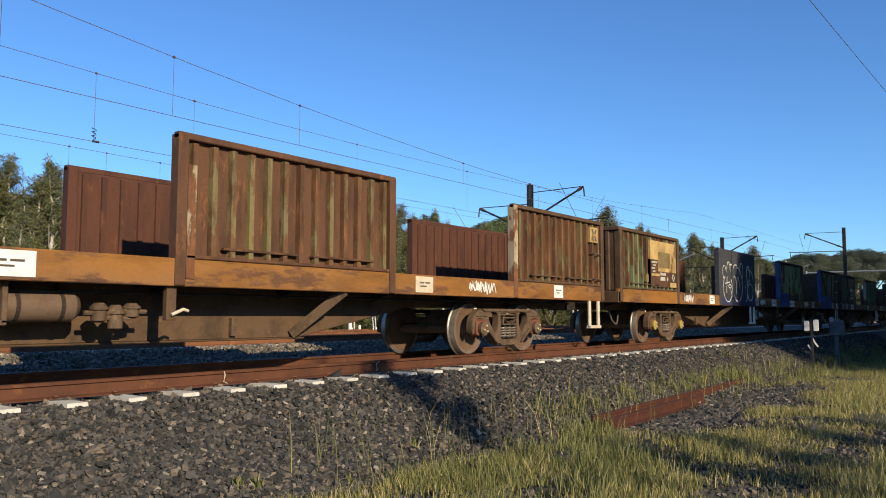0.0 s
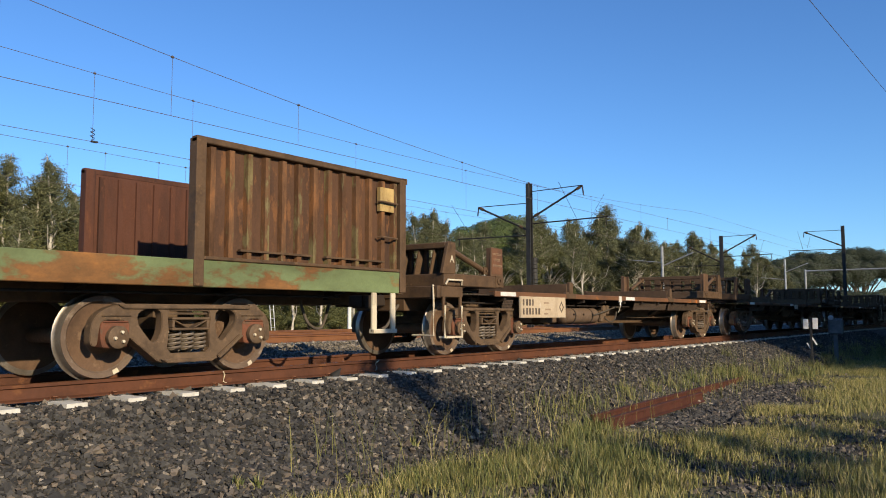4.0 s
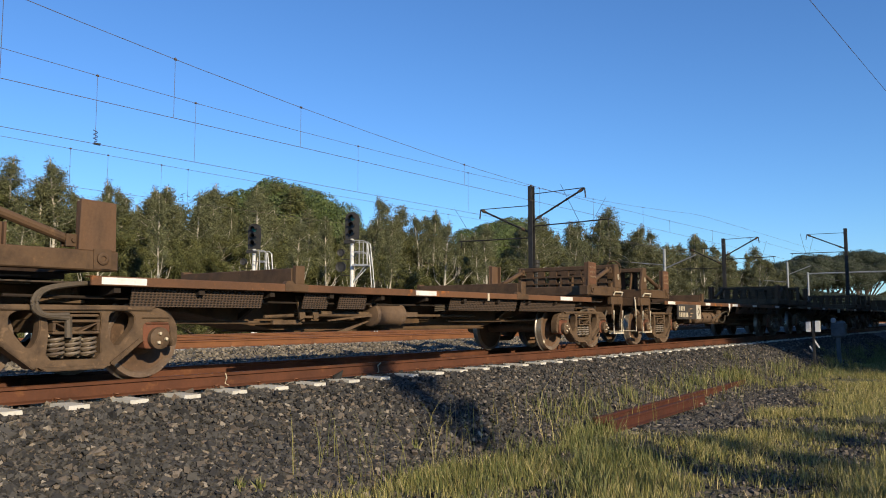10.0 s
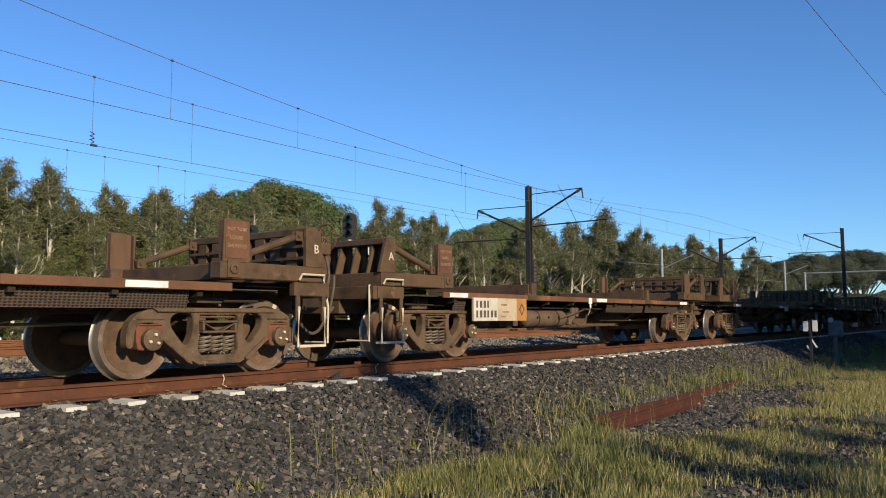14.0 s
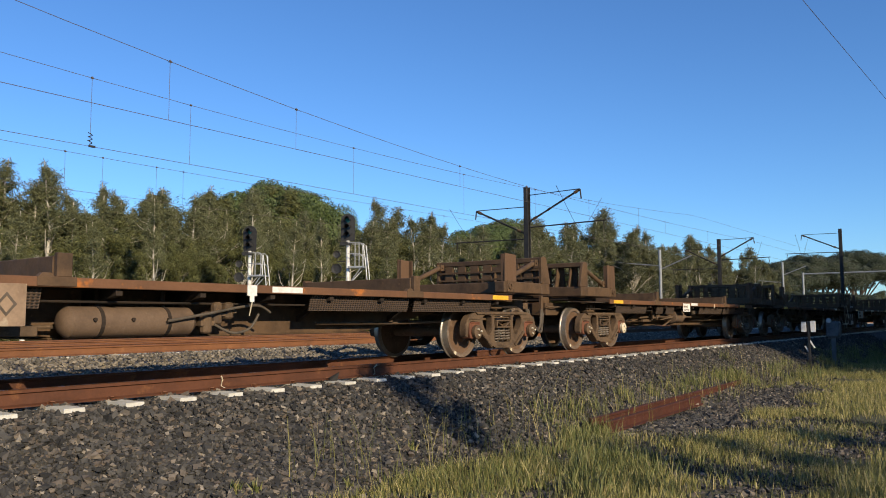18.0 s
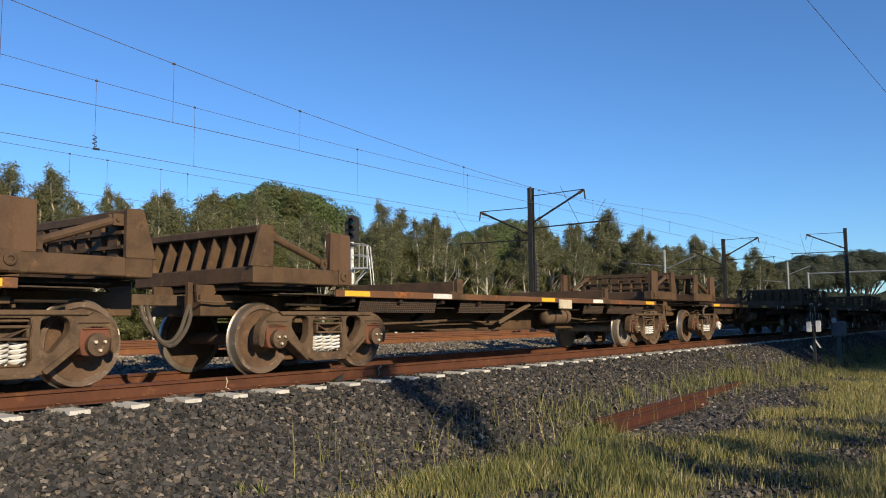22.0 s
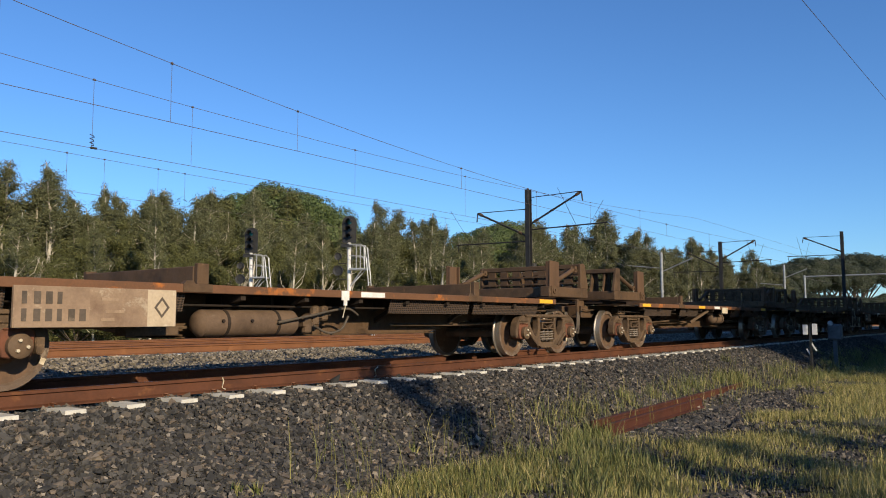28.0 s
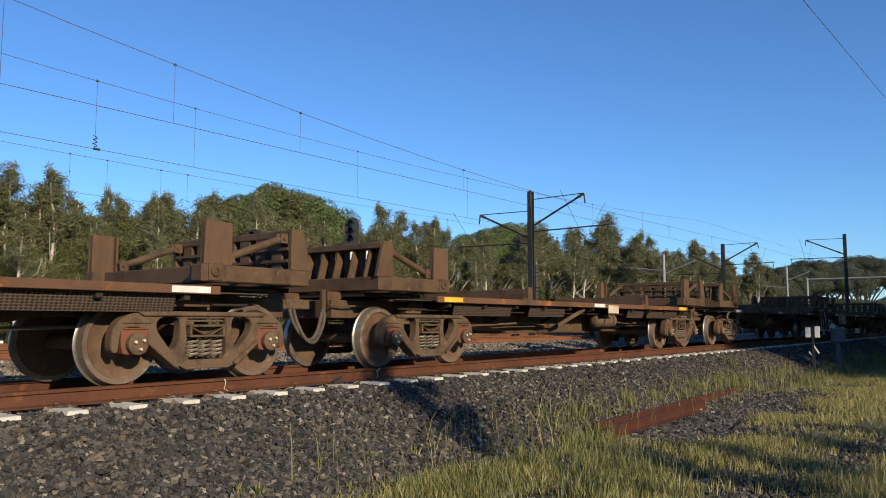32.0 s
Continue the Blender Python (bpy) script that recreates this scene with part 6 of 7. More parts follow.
def crown_mesh(name, points, size, material, gen, droop=0.3, wide=0.2, out=None):
    """Many small leaf sprays at the given points; out is the way each one faces."""
    p = np.array(points)
    n = len(p)
    a = gen.normal(size=(n, 3)) if out is None else gen.normal(size=(n, 3))
    a[:, 2] -= droop
    if out is not None:
        a -= out * (a * out).sum(1)[:, None] * 0.75
    a /= np.linalg.norm(a, axis=1)[:, None]
    b = np.cross(a, gen.normal(size=(n, 3)) if out is None else out + 0.35 * gen.normal(size=(n, 3)))
    b /= np.linalg.norm(b, axis=1)[:, None]
    s = size * gen.uniform(0.5, 1.5, (n, 1))
    w = wide * s
    verts = np.stack([p - b * w * 0.4, p + a * s * 0.5 - b * w, p + a * s, p + a * s * 0.45 + b * w], 1).reshape(-1, 3)
    return soup(name, verts, np.arange(4 * n).reshape(-1, 4), material)


LABELS = {"bush": "olive-green bushy swamp tree with pale limbs", "wisp": "thin pale-trunked tree with wispy grey-green crown", "fig": "broad dark green rounded tree",
          "shrub": "dense olive-green shrub beside the railway"}


def unit(gen, n):
    u = gen.normal(size=(n, 3))
    return u / np.linalg.norm(u, axis=1)[:, None]


def tree(kind, seed, height):
    gen = np.random.default_rng(seed)
    t = base("shrub", LABELS[kind], "shrub", "shrubs beside the railway") if kind == "shrub" else base("tree", LABELS[kind], "tree", "trees beside the railway")
    bm = bmesh.new()
    lean = gen.uniform(-0.5, 0.5, 2)
    n = 8
    trunk = [Vector((lean[0] * (i / n) ** 2 + gen.normal() * 0.007 * height, lean[1] * (i / n) ** 2 + gen.normal() * 0.005 * height, -0.3 + (height * 0.96 + 0.3) * i / n)) for i in range(n + 1)]
    r0 = {"bush": 0.011, "wisp": 0.0125, "fig": 0.03, "shrub": 0.012}[kind] * height
    points, out = [], None

    def on_trunk(f):
        k = min(n - 1, int(f * n))
        return trunk[k].lerp(trunk[k + 1], f * n - k)
    if kind == "wisp":
        tube(bm, trunk, r0, 7, r0 * 0.15)
        limbs, low = (40, 0.30) if seed > 19 else (21, 0.58)
        for i in range(limbs):
            f = low + (0.98 - low) * (i + gen.uniform()) / limbs
            a = gen.uniform(0, 6.283)
            reach = height * (0.022 + 0.23 * (1 - f)) * gen.uniform(0.35, 1.1)
            rise = reach * gen.uniform(0.5, 1.4)
            p0 = on_trunk(f * 0.96)
            p2 = p0 + Vector((math.cos(a) * reach, math.sin(a) * reach, rise))
            p1 = p0.lerp(p2, 0.5) + Vector((0, 0, -0.1 * reach))
            tube(bm, [p0, p1, p2], 0.026, 4, 0.008)
            m = 330
            q = gen.uniform(0.35, 1.08, m)[:, None]
            line = np.array(p0) * (1 - q) ** 2 + 2 * np.array(p1) * q * (1 - q) + np.array(p2) * q ** 2
            points.append(line + np.clip(gen.normal(size=(m, 3)), -2, 2) * 0.0145 * height * gen.uniform(0.5, 1.3))
        m = 300
        points.append(np.array([tuple(on_trunk(v)) for v in gen.uniform(0.90, 0.995, m)]) + np.clip(gen.normal(size=(m, 3)), -1.8, 1.8) * 0.009 * height)
        # bare dead limbs below the crown
        for i in range(7):
            f, a, q = gen.uniform(0.15, 0.55), gen.uniform(0, 6.283), gen.uniform(0.05, 0.11) * height
            p0 = on_trunk(f)
            tube(bm, [p0, p0 + Vector((math.cos(a) * q, math.sin(a) * q, q * 0.9)), p0 + Vector((math.cos(a) * q * 1.25, math.sin(a) * q * 1.25, q * 1.9))], 0.03, 4, 0.010)
        size, mat, droop, wide = 0.0165 * height, LEAF_CONIFER if seed > 19 else LEAF_GREY, 0.15, 0.075
    elif kind == "bush":
        tube(bm, trunk[:7], r0, 7, r0 * 0.3)
        facing = []
        tips = gen.uniform(-0.16, 0.16, (5, 2)) * height
        for i in range(86):
            f = 0.10 + 0.84 * (i + gen.uniform()) / 86
            a = gen.uniform(0, 6.283)
            if f > 0.72:
                # several ragged leaders share the top
                tip = tips[int(gen.integers(5))]
                fall = 1.0 - 0.12 * (abs(tip[0]) + abs(tip[1])) / (0.16 * height)
                c = Vector((tip[0] + gen.normal() * 0.022 * height, tip[1] + gen.normal() * 0.022 * height, height * f * fall))
                rad = gen.uniform(0.022, 0.050) * height * (1.75 - f)
            else:
                reach = height * 0.25 * math.sqrt(max(0.05, 1 - ((f - 0.46) / 0.48) ** 2)) * gen.uniform(0.25, 1.08)
                c = Vector((math.cos(a) * reach, math.sin(a) * reach, height * f))
                rad = gen.uniform(0.040, 0.082) * height
            p0 = on_trunk(f * 0.8)
            tube(bm, [on_trunk(f * 0.68), p0.lerp(c, 0.5), c], 0.030, 4, 0.008)
            m = 620
            v = unit(gen, m)
            points.append(np.array(c) + v * rad * np.abs(gen.normal(0.6, 0.36, (m, 1))) * np.array((0.95, 0.95, 1.35)))
            facing.append(v)
        out = np.concatenate(facing)
        size, mat, droop, wide = 0.023 * height, LEAF_CONIFER if seed > 19 else LEAF, 0.9, 0.06
    else:
        fig = kind == "fig"
        tube(bm, [(0, 0, -0.3), (0.1, 0, height * 0.3), (0, 0.1, height * 0.6)], r0, 7, r0 * 0.4)
        lobes, facing = (64, []) if fig else (40, [])
        for i in range(lobes):
            u = unit(gen, 1)[0]
            u[2] = abs(u[2]) if gen.uniform() < 0.7 else u[2]
            q = gen.uniform(0.72, 0.9)
            c = np.array((u[0] * height * 0.44 * q, u[1] * height * 0.44 * q, height * 0.50 + u[2] * height * 0.40 * q))
            m = 1700 if fig else 420
            v = unit(gen, m)
            rad = gen.uniform(0.07, 0.13) * height
            points.append(c + v * rad * gen.uniform(0.82, 1.02, (m, 1)) * np.array((1, 1, 0.85)))
            facing.append(v)
        out = np.concatenate(facing)
        for i in range(7):
            a = 6.283 * i / 7
            tube(bm, [(0, 0, height * 0.2), (math.cos(a) * height * 0.3, math.sin(a) * height * 0.3, height * gen.uniform(0.45, 0.75))], 0.012 * height, 5, 0.02)
        size, mat, droop, wide = (0.0108 * height, LEAF_FAR if seed > 19 else LEAF_DARK, 0.2, 0.32) if fig else (0.028 * height, LEAF, 0.2, 0.16)
    part("trunk", bm, BARK if kind in ("bush", "wisp") else BARK_DARK, t, smooth=True)
    crown = new("crown", crown_mesh("crown", np.concatenate(points), size, mat, gen, droop, wide, out))
    crown.parent = t
    return t


HEIGHTS = (10.0, 10.0, 10.0, 10.0, 10.0, 10.0, 10.0, 4.0, 4.0, 10.0, 10.0, 10.0)
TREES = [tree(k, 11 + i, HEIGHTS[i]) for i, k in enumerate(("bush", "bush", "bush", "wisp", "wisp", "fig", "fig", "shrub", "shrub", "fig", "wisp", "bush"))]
USED = [0] * len(TREES)


def plant(i, x, y, height, turn, wide=1.0):
    s = height / HEIGHTS[i]
    m = pose(x, y, GROUND, 0, 0, turn) @ Matrix.Diagonal((s * wide, s * wide, s, 1))
    ob = copy_thing(TREES[i], m) if USED[i] else TREES[i]
    ob.matrix_basis = m
    USED[i] = 1
    return ob


# the wood's outline along the railway: place and height over the ground, 46 m off
SKYLINE = ((10, 9.6), (20.1, 9.9), (21.3, 10.2), (22.7, 9.9), (23.4, 9.1), (26.0, 9.0), (28.3, 9.1), (29.7, 10.1), (32.5, 9.8), (34.4, 10.4), (35.6, 12.0), (36.9, 10.6), (43.0, 10.8),
           (46.7, 10.4), (49.5, 10.2), (52.4, 12.0), (57.2, 12.0), (60.2, 10.8), (65.4, 10.6), (70.7, 11.6), (75.3, 12.2), (83.0, 12.2), (90.4, 13.2), (98.7, 15.3), (104.2, 13.4),
           (112.4, 13.8), (124.0, 12.8), (134.7, 14.4), (153.8, 13.0), (169.2, 16.0), (182.4, 12.5), (220, 13.0))


def outline_height(x):
    for (a, za), (b, zb) in zip(SKYLINE, SKYLINE[1:]):
        if a <= x <= b:
            return za + (zb - za) * (x - a) / (b - a)
    return 12.0


def build_wood():
    gen = np.random.default_rng(5)
    # pale-trunked trees stand before, among and above the bushy ones
    rows = ((34.5, 3.6, (3, 4, 3, 4), 0.80, 1.04, 1.05), (40.5, 2.7, (0, 1, 2), 0.66, 0.90, 1.15), (44, 2.0, (3, 4), 0.90, 1.14, 1.15), (48, 2.6, (0, 1, 2), 0.74, 0.95, 1.25), (56, 3.0, (0, 1, 2), 0.70, 0.92, 1.5))
    for y, step, kinds, lo, hi, wide in rows:
        f = y / 46
        x = 12.0 * f
        while x < 190 * f:
            h = ((outline_height(x / f) - 1.65) * f + 1.65) * gen.uniform(lo, hi)
            i = int(gen.choice(kinds))
            far = x > 92 * f
            if far and gen.uniform() < 0.75:
                i = 11 if i < 3 or gen.uniform() < 0.5 else 10
            if far:
                h *= 0.98
            plant(i, x, y + gen.uniform(-1.5, 1.5), h, gen.uniform(0, 360), wide * gen.uniform(0.85, 1.25) * (1.25 if far and i in (0, 1, 2, 11) else 1.0))
            x += step * gen.uniform(0.6, 1.4) * (1 + max(0, x - 50) / 38)
    # the depth of the wood, seen between the nearer trees
    x = 24.0
    while x < 330:
        plant(11 if x > 80 else int(gen.integers(3)), x, 66 + gen.uniform(-2, 3), ((outline_height(x * 46 / 66) - 1.65) * 66 / 46 + 1.65) * gen.uniform(0.72, 0.90), gen.uniform(0, 360), 1.6)
        x += gen.uniform(5.5, 8.0) * (1 + max(0, x - 70) / 60)
    # a thicket of thin trees where the wood is lowest
    x = 22.5
    while x < 40:
        plant(3 + int(gen.integers(2)), x, 46 + gen.uniform(-2, 3), gen.uniform(9.0, 11.0), gen.uniform(0, 360), gen.uniform(0.8, 1.2))
        plant(int(gen.integers(3)), x + 0.7, 50 + gen.uniform(-2, 2), gen.uniform(8.2, 10.0), gen.uniform(0, 360), 1.3)
        x += gen.uniform(1.4, 2.4)
    # dense undergrowth at the edge of the wood
    x = 11.0
    while x < 130:
        plant(7 + int(gen.integers(2)), x, 35.5 + gen.uniform(-2, 2), gen.uniform(1.6, 2.6), gen.uniform(0, 360), 1.7)
        x += gen.uniform(1.8, 3.2) * (1 + max(0, x - 50) / 50)
    # dark low growth that closes the view far along the line
    x = 130.0
    while x < 560:
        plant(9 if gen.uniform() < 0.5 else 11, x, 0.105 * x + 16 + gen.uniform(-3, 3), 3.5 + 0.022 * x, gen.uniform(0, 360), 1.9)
        x += gen.uniform(0.06, 0.10) * x
    # rounded dark trees that stand over the wood
    for x, y, h in ((50.3, 58, 16.2), (54.3, 58, 15.4), (52.2, 60, 16.6), (88, 55, 16.4), (84, 56, 15.2)):
        plant(5 + int(gen.integers(2)), x, y, h, gen.uniform(0, 360), 1.0)
    # broad olive trees at the near end of the wood and beside the rounded ones
    for x, y, h, i, wide in ((43.2, 55, 14.8, 2, 1.5), (46.8, 56, 15.9, 0, 1.5), (17.6, 46, 11.4, 1, 1.6), (15.2, 45, 11.6, 0, 1.6), (19.6, 46.5, 10.9, 2, 1.4), (58.5, 57, 12.6, 1, 1.4)):
        plant(i, x, y, h, gen.uniform(0, 360), wide)
    for k in range(11):
        plant(int(gen.integers(3)), 24 + 1.9 * k, 43 + gen.uniform(-1, 1), gen.uniform(7.6, 9.0), gen.uniform(0, 360), 1.35)
    # the wood closes up between its taller trees
    more = np.random.default_rng(23)
    for start, stop, step, y, lo, hi, kinds in ((21.5, 35, 1.9, 47, 0.9, 1.02, (0, 1, 2)), (22, 34, 1.1, 43, 0.95, 1.14, (3, 4)), (48, 64, 2.2, 47, 0.80, 0.94, (0, 1, 2)), (48, 66, 1.8, 43, 0.9, 1.06, (3, 4)),
                                            (78, 142, 4.2, 47, 0.88, 1.0, (0, 1, 2)), (76, 150, 3.0, 42, 0.95, 1.2, (3, 4))):
        x, f = start, y / 46
        while x < stop:
            h = ((outline_height(x) - 1.65) * f + 1.65) * more.uniform(lo, hi)
            plant(int(more.choice(kinds)), x * f, y + more.uniform(-1, 1), h, more.uniform(0, 360), more.uniform(1.1, 1.5))
            x += step * more.uniform(0.7, 1.3)
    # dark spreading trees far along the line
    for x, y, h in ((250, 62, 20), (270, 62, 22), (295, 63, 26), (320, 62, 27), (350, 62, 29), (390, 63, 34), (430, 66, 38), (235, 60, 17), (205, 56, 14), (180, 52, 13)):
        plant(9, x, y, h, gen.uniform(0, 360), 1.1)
    plant(3, 168, 46, 17, 40, 1.6)
    # unseen trees on the camera's side, placed for the shade that lies over the line
    for x, y, h, i, wide in ((24.5, -6.5, 13, 5, 0.8), (29, -5, 13.5, 6, 1), (35, -6, 14, 5, 1), (41, -5, 14, 6, 1), (48, -6, 14, 5, 1), (55, -5, 15, 6, 1), (63, -6, 15, 5, 1), (29.5, -12, 15, 6, 1),
                             (37.5, -1.2, 9, 6, 1), (44, -1.0, 10, 5, 1), (51, -0.8, 11, 6, 1), (59, 0.0, 12, 5, 1), (38, -5, 12, 6, 1), (72, -6, 15, 6, 1), (82, -7, 15, 5, 1), (5.3, -2.8, 6.5, 4, 1.1), (6.1, -4.2, 4.3, 3, 1.3), (7.4, -4.2, 4.0, 3, 1.5), (8.9, -5.4, 4.3, 4, 1.6), (10.6, -5.8, 4.2, 3, 1.6), (12.6, -6.2, 3.8, 4, 1.5),
                             # low shrubs added out of view to keep skylight off that shade
                             (33.0, -1.0, 5.0, 7, 1.2), (38.0, -0.6, 6.0, 8, 1.2), (45.0, 0.2, 6.5, 7, 1.2), (53.0, 0.8, 7.0, 8, 1.2)):
        plant(i, x, y, h, gen.uniform(0, 360), wide)
    # unseen trees across the field behind the camera, added to block low skylight
    for k in range(13):
        plant(int(gen.choice((0, 1, 5, 6))), -95 + 15 * k, -75 + gen.uniform(-6, 6), gen.uniform(10, 14), gen.uniform(0, 360), 1.8)


build_wood()


# ---------------------------------------------------------------- loose stones and grass
STONE = island("ballast_stone", [(0.0, (0.017, 0.016, 0.015)), (0.42, (0.050, 0.047, 0.043)), (0.74, (0.086, 0.079, 0.070)), (0.92, (0.13, 0.100, 0.074)), (1.0, (0.29, 0.25, 0.20))], 0.88, 30, 0.3)
GRASS = island("dry_grass_blade", [(0.0, (0.085, 0.098, 0.024)), (0.42, (0.20, 0.195, 0.048)), (0.78, (0.36, 0.305, 0.10)), (1.0, (0.50, 0.41, 0.21))], 0.7, 5, 0)
GRASS_GREEN = island("green_grass_blade", [(0.0, (0.07, 0.09, 0.02)), (0.6, (0.16, 0.17, 0.045)), (1.0, (0.30, 0.26, 0.10))], 0.65, 5, 0)


STONE_PALE = island("pale_ballast_stone", [(0.0, (0.070, 0.062, 0.050)), (0.6, (0.170, 0.147, 0.113)), (1.0, (0.31, 0.26, 0.195))], 0.9, 30, 0.3)
OLDRAIL = worn("old_rail_rust", (0.075, 0.024, 0.014), (0.045, 0.016, 0.010), (0.10, 0.036, 0.018), 0.6, 0.8, scale=1.5)


def stones(name, label, xs, ys, zs, size, gen, material=None):
    """Angular stones as jittered blocks in one mesh."""
    n = len(xs)
    block = np.array([(x, y, z) for x in (-1, 1) for y in (-1, 1) for z in (-1, 1)], float) * 0.66
    v = block[None] * gen.uniform(0.6, 1.2, (n, 8, 1)) + gen.normal(size=(n, 8, 3)) * 0.20
    s = (size * gen.lognormal(0, 0.32, n))[:, None, None]
    v = v * s * np.array((1.2, 1.0, 0.75))
    b, e = gen.normal(0, 0.5, n)[:, None], gen.normal(0, 0.5, n)[:, None]
    v = np.stack([v[:, :, 0] * np.cos(b) - v[:, :, 2] * np.sin(b), v[:, :, 1], v[:, :, 0] * np.sin(b) + v[:, :, 2] * np.cos(b)], 2)
    v = np.stack([v[:, :, 0], v[:, :, 1] * np.cos(e) - v[:, :, 2] * np.sin(e), v[:, :, 1] * np.sin(e) + v[:, :, 2] * np.cos(e)], 2)
    a = gen.uniform(0, 6.283, n)
    c, d = np.cos(a)[:, None], np.sin(a)[:, None]
    x = v[:, :, 0] * c - v[:, :, 1] * d + xs[:, None]
    y = v[:, :, 0] * d + v[:, :, 1] * c + ys[:, None]
    z = v[:, :, 2] + zs[:, None]
    verts = np.stack([x, y, z], 2).reshape(-1, 3)
    sides = np.array([(0, 1, 3, 2), (4, 6, 7, 5), (0, 4, 5, 1), (2, 3, 7, 6), (0, 2, 6, 4), (1, 5, 7, 3)])
    faces = (sides[None] + 8 * np.arange(n)[:, None, None]).reshape(-1, 4)
    ob = new(name, soup(name, verts, faces, material or STONE))
    return tagged(ob, label, "ballast", kind="stuff")


def build_stones():
    gen = np.random.default_rng(21)
    bank = np.vectorize(bank_height)
    # the shoulder and slope that face the camera, finer towards the distance
    n = 104000
    xs = 2.5 + 44.0 * gen.uniform(0, 1, n) ** 1.35
    ys = gen.uniform(5.0, 7.70, n)
    on_sleeper = np.abs((xs - 3.93 + 0.3125) % 0.625 - 0.3125) < 0.155
    keep = (ys < 7.15) | (ys > 7.62) | ~on_sleeper
    xs, ys, on_sleeper = xs[keep], ys[keep], on_sleeper[keep]
    n = len(xs)
    stones("ballast_stones", "loose grey and brown crushed stones on the bank", xs, ys, bank(ys) + np.where(on_sleeper & (ys > 7.62), gen.uniform(0.010, 0.030, n), np.where(ys > 7.02, gen.uniform(-0.030, 0.004, n), gen.uniform(-0.024, 0.036, n))), 0.0240, gen)
    n = 30000
    xs, ys = 3 + 40 * gen.uniform(0, 1, n), gen.uniform(9.5, 14.6, n)
    stones("ballast_stones", "loose grey crushed stones between the tracks", xs, ys, bank(ys) + gen.uniform(0.0, 0.02, n), 0.026, gen, STONE_PALE)
    # gravel spilled into the grass
    n = 10000
    xs = gen.normal(13.8, 3.0, n)
    ys = 4.75 - np.abs(gen.normal(0, 0.55, n)) + 0.03 * (xs - 13)
    stones("spilled_gravel", "dark gravel spilled in the grass", xs, ys, np.full(n, GROUND + 0.03), 0.028, gen)


def dark_gravel():
    """Thin dark gravel under the grass at the foot of the bank."""
    gen = np.random.default_rng(22)
    n = 9000
    xs, ys = gen.uniform(5.5, 14.0, n), gen.uniform(1.6, 4.9, n)
    stones("spilled_gravel", "dark gravel strewn under the grass", xs, ys, np.full(n, GROUND + 0.015), 0.022, gen)


def blades(name, label, xs, ys, zs, hs, gen, material, width=0.006):
    n = len(xs)
    a = gen.uniform(0, 6.283, n)
    w = (width * gen.uniform(0.6, 1.5, n))[:, None]
    side = np.stack([np.cos(a), np.sin(a), np.zeros(n)], 1) * w
    b = gen.uniform(0, 6.283, n)
    bend = np.stack([np.cos(b), np.sin(b), np.zeros(n)], 1) * (hs * gen.uniform(0.05, 0.55, n))[:, None]
    root = np.stack([xs, ys, zs], 1)
    up = np.stack([np.zeros(n), np.zeros(n), hs], 1)
    mid = root + up * 0.55 + bend * 0.3
    tip = root + up + bend
    verts = np.stack([root - side, root + side, mid + side * 0.8, mid - side * 0.8, tip], 1).reshape(-1, 3)
    k = 5 * np.arange(n)
    faces = [(i, i + 1, i + 2, i + 3) for i in k.tolist()] + [(i + 3, i + 2, i + 4) for i in k.tolist()]
    ob = new(name, soup(name, verts, faces, material))
    return tagged(ob, label, "grass", kind="stuff")


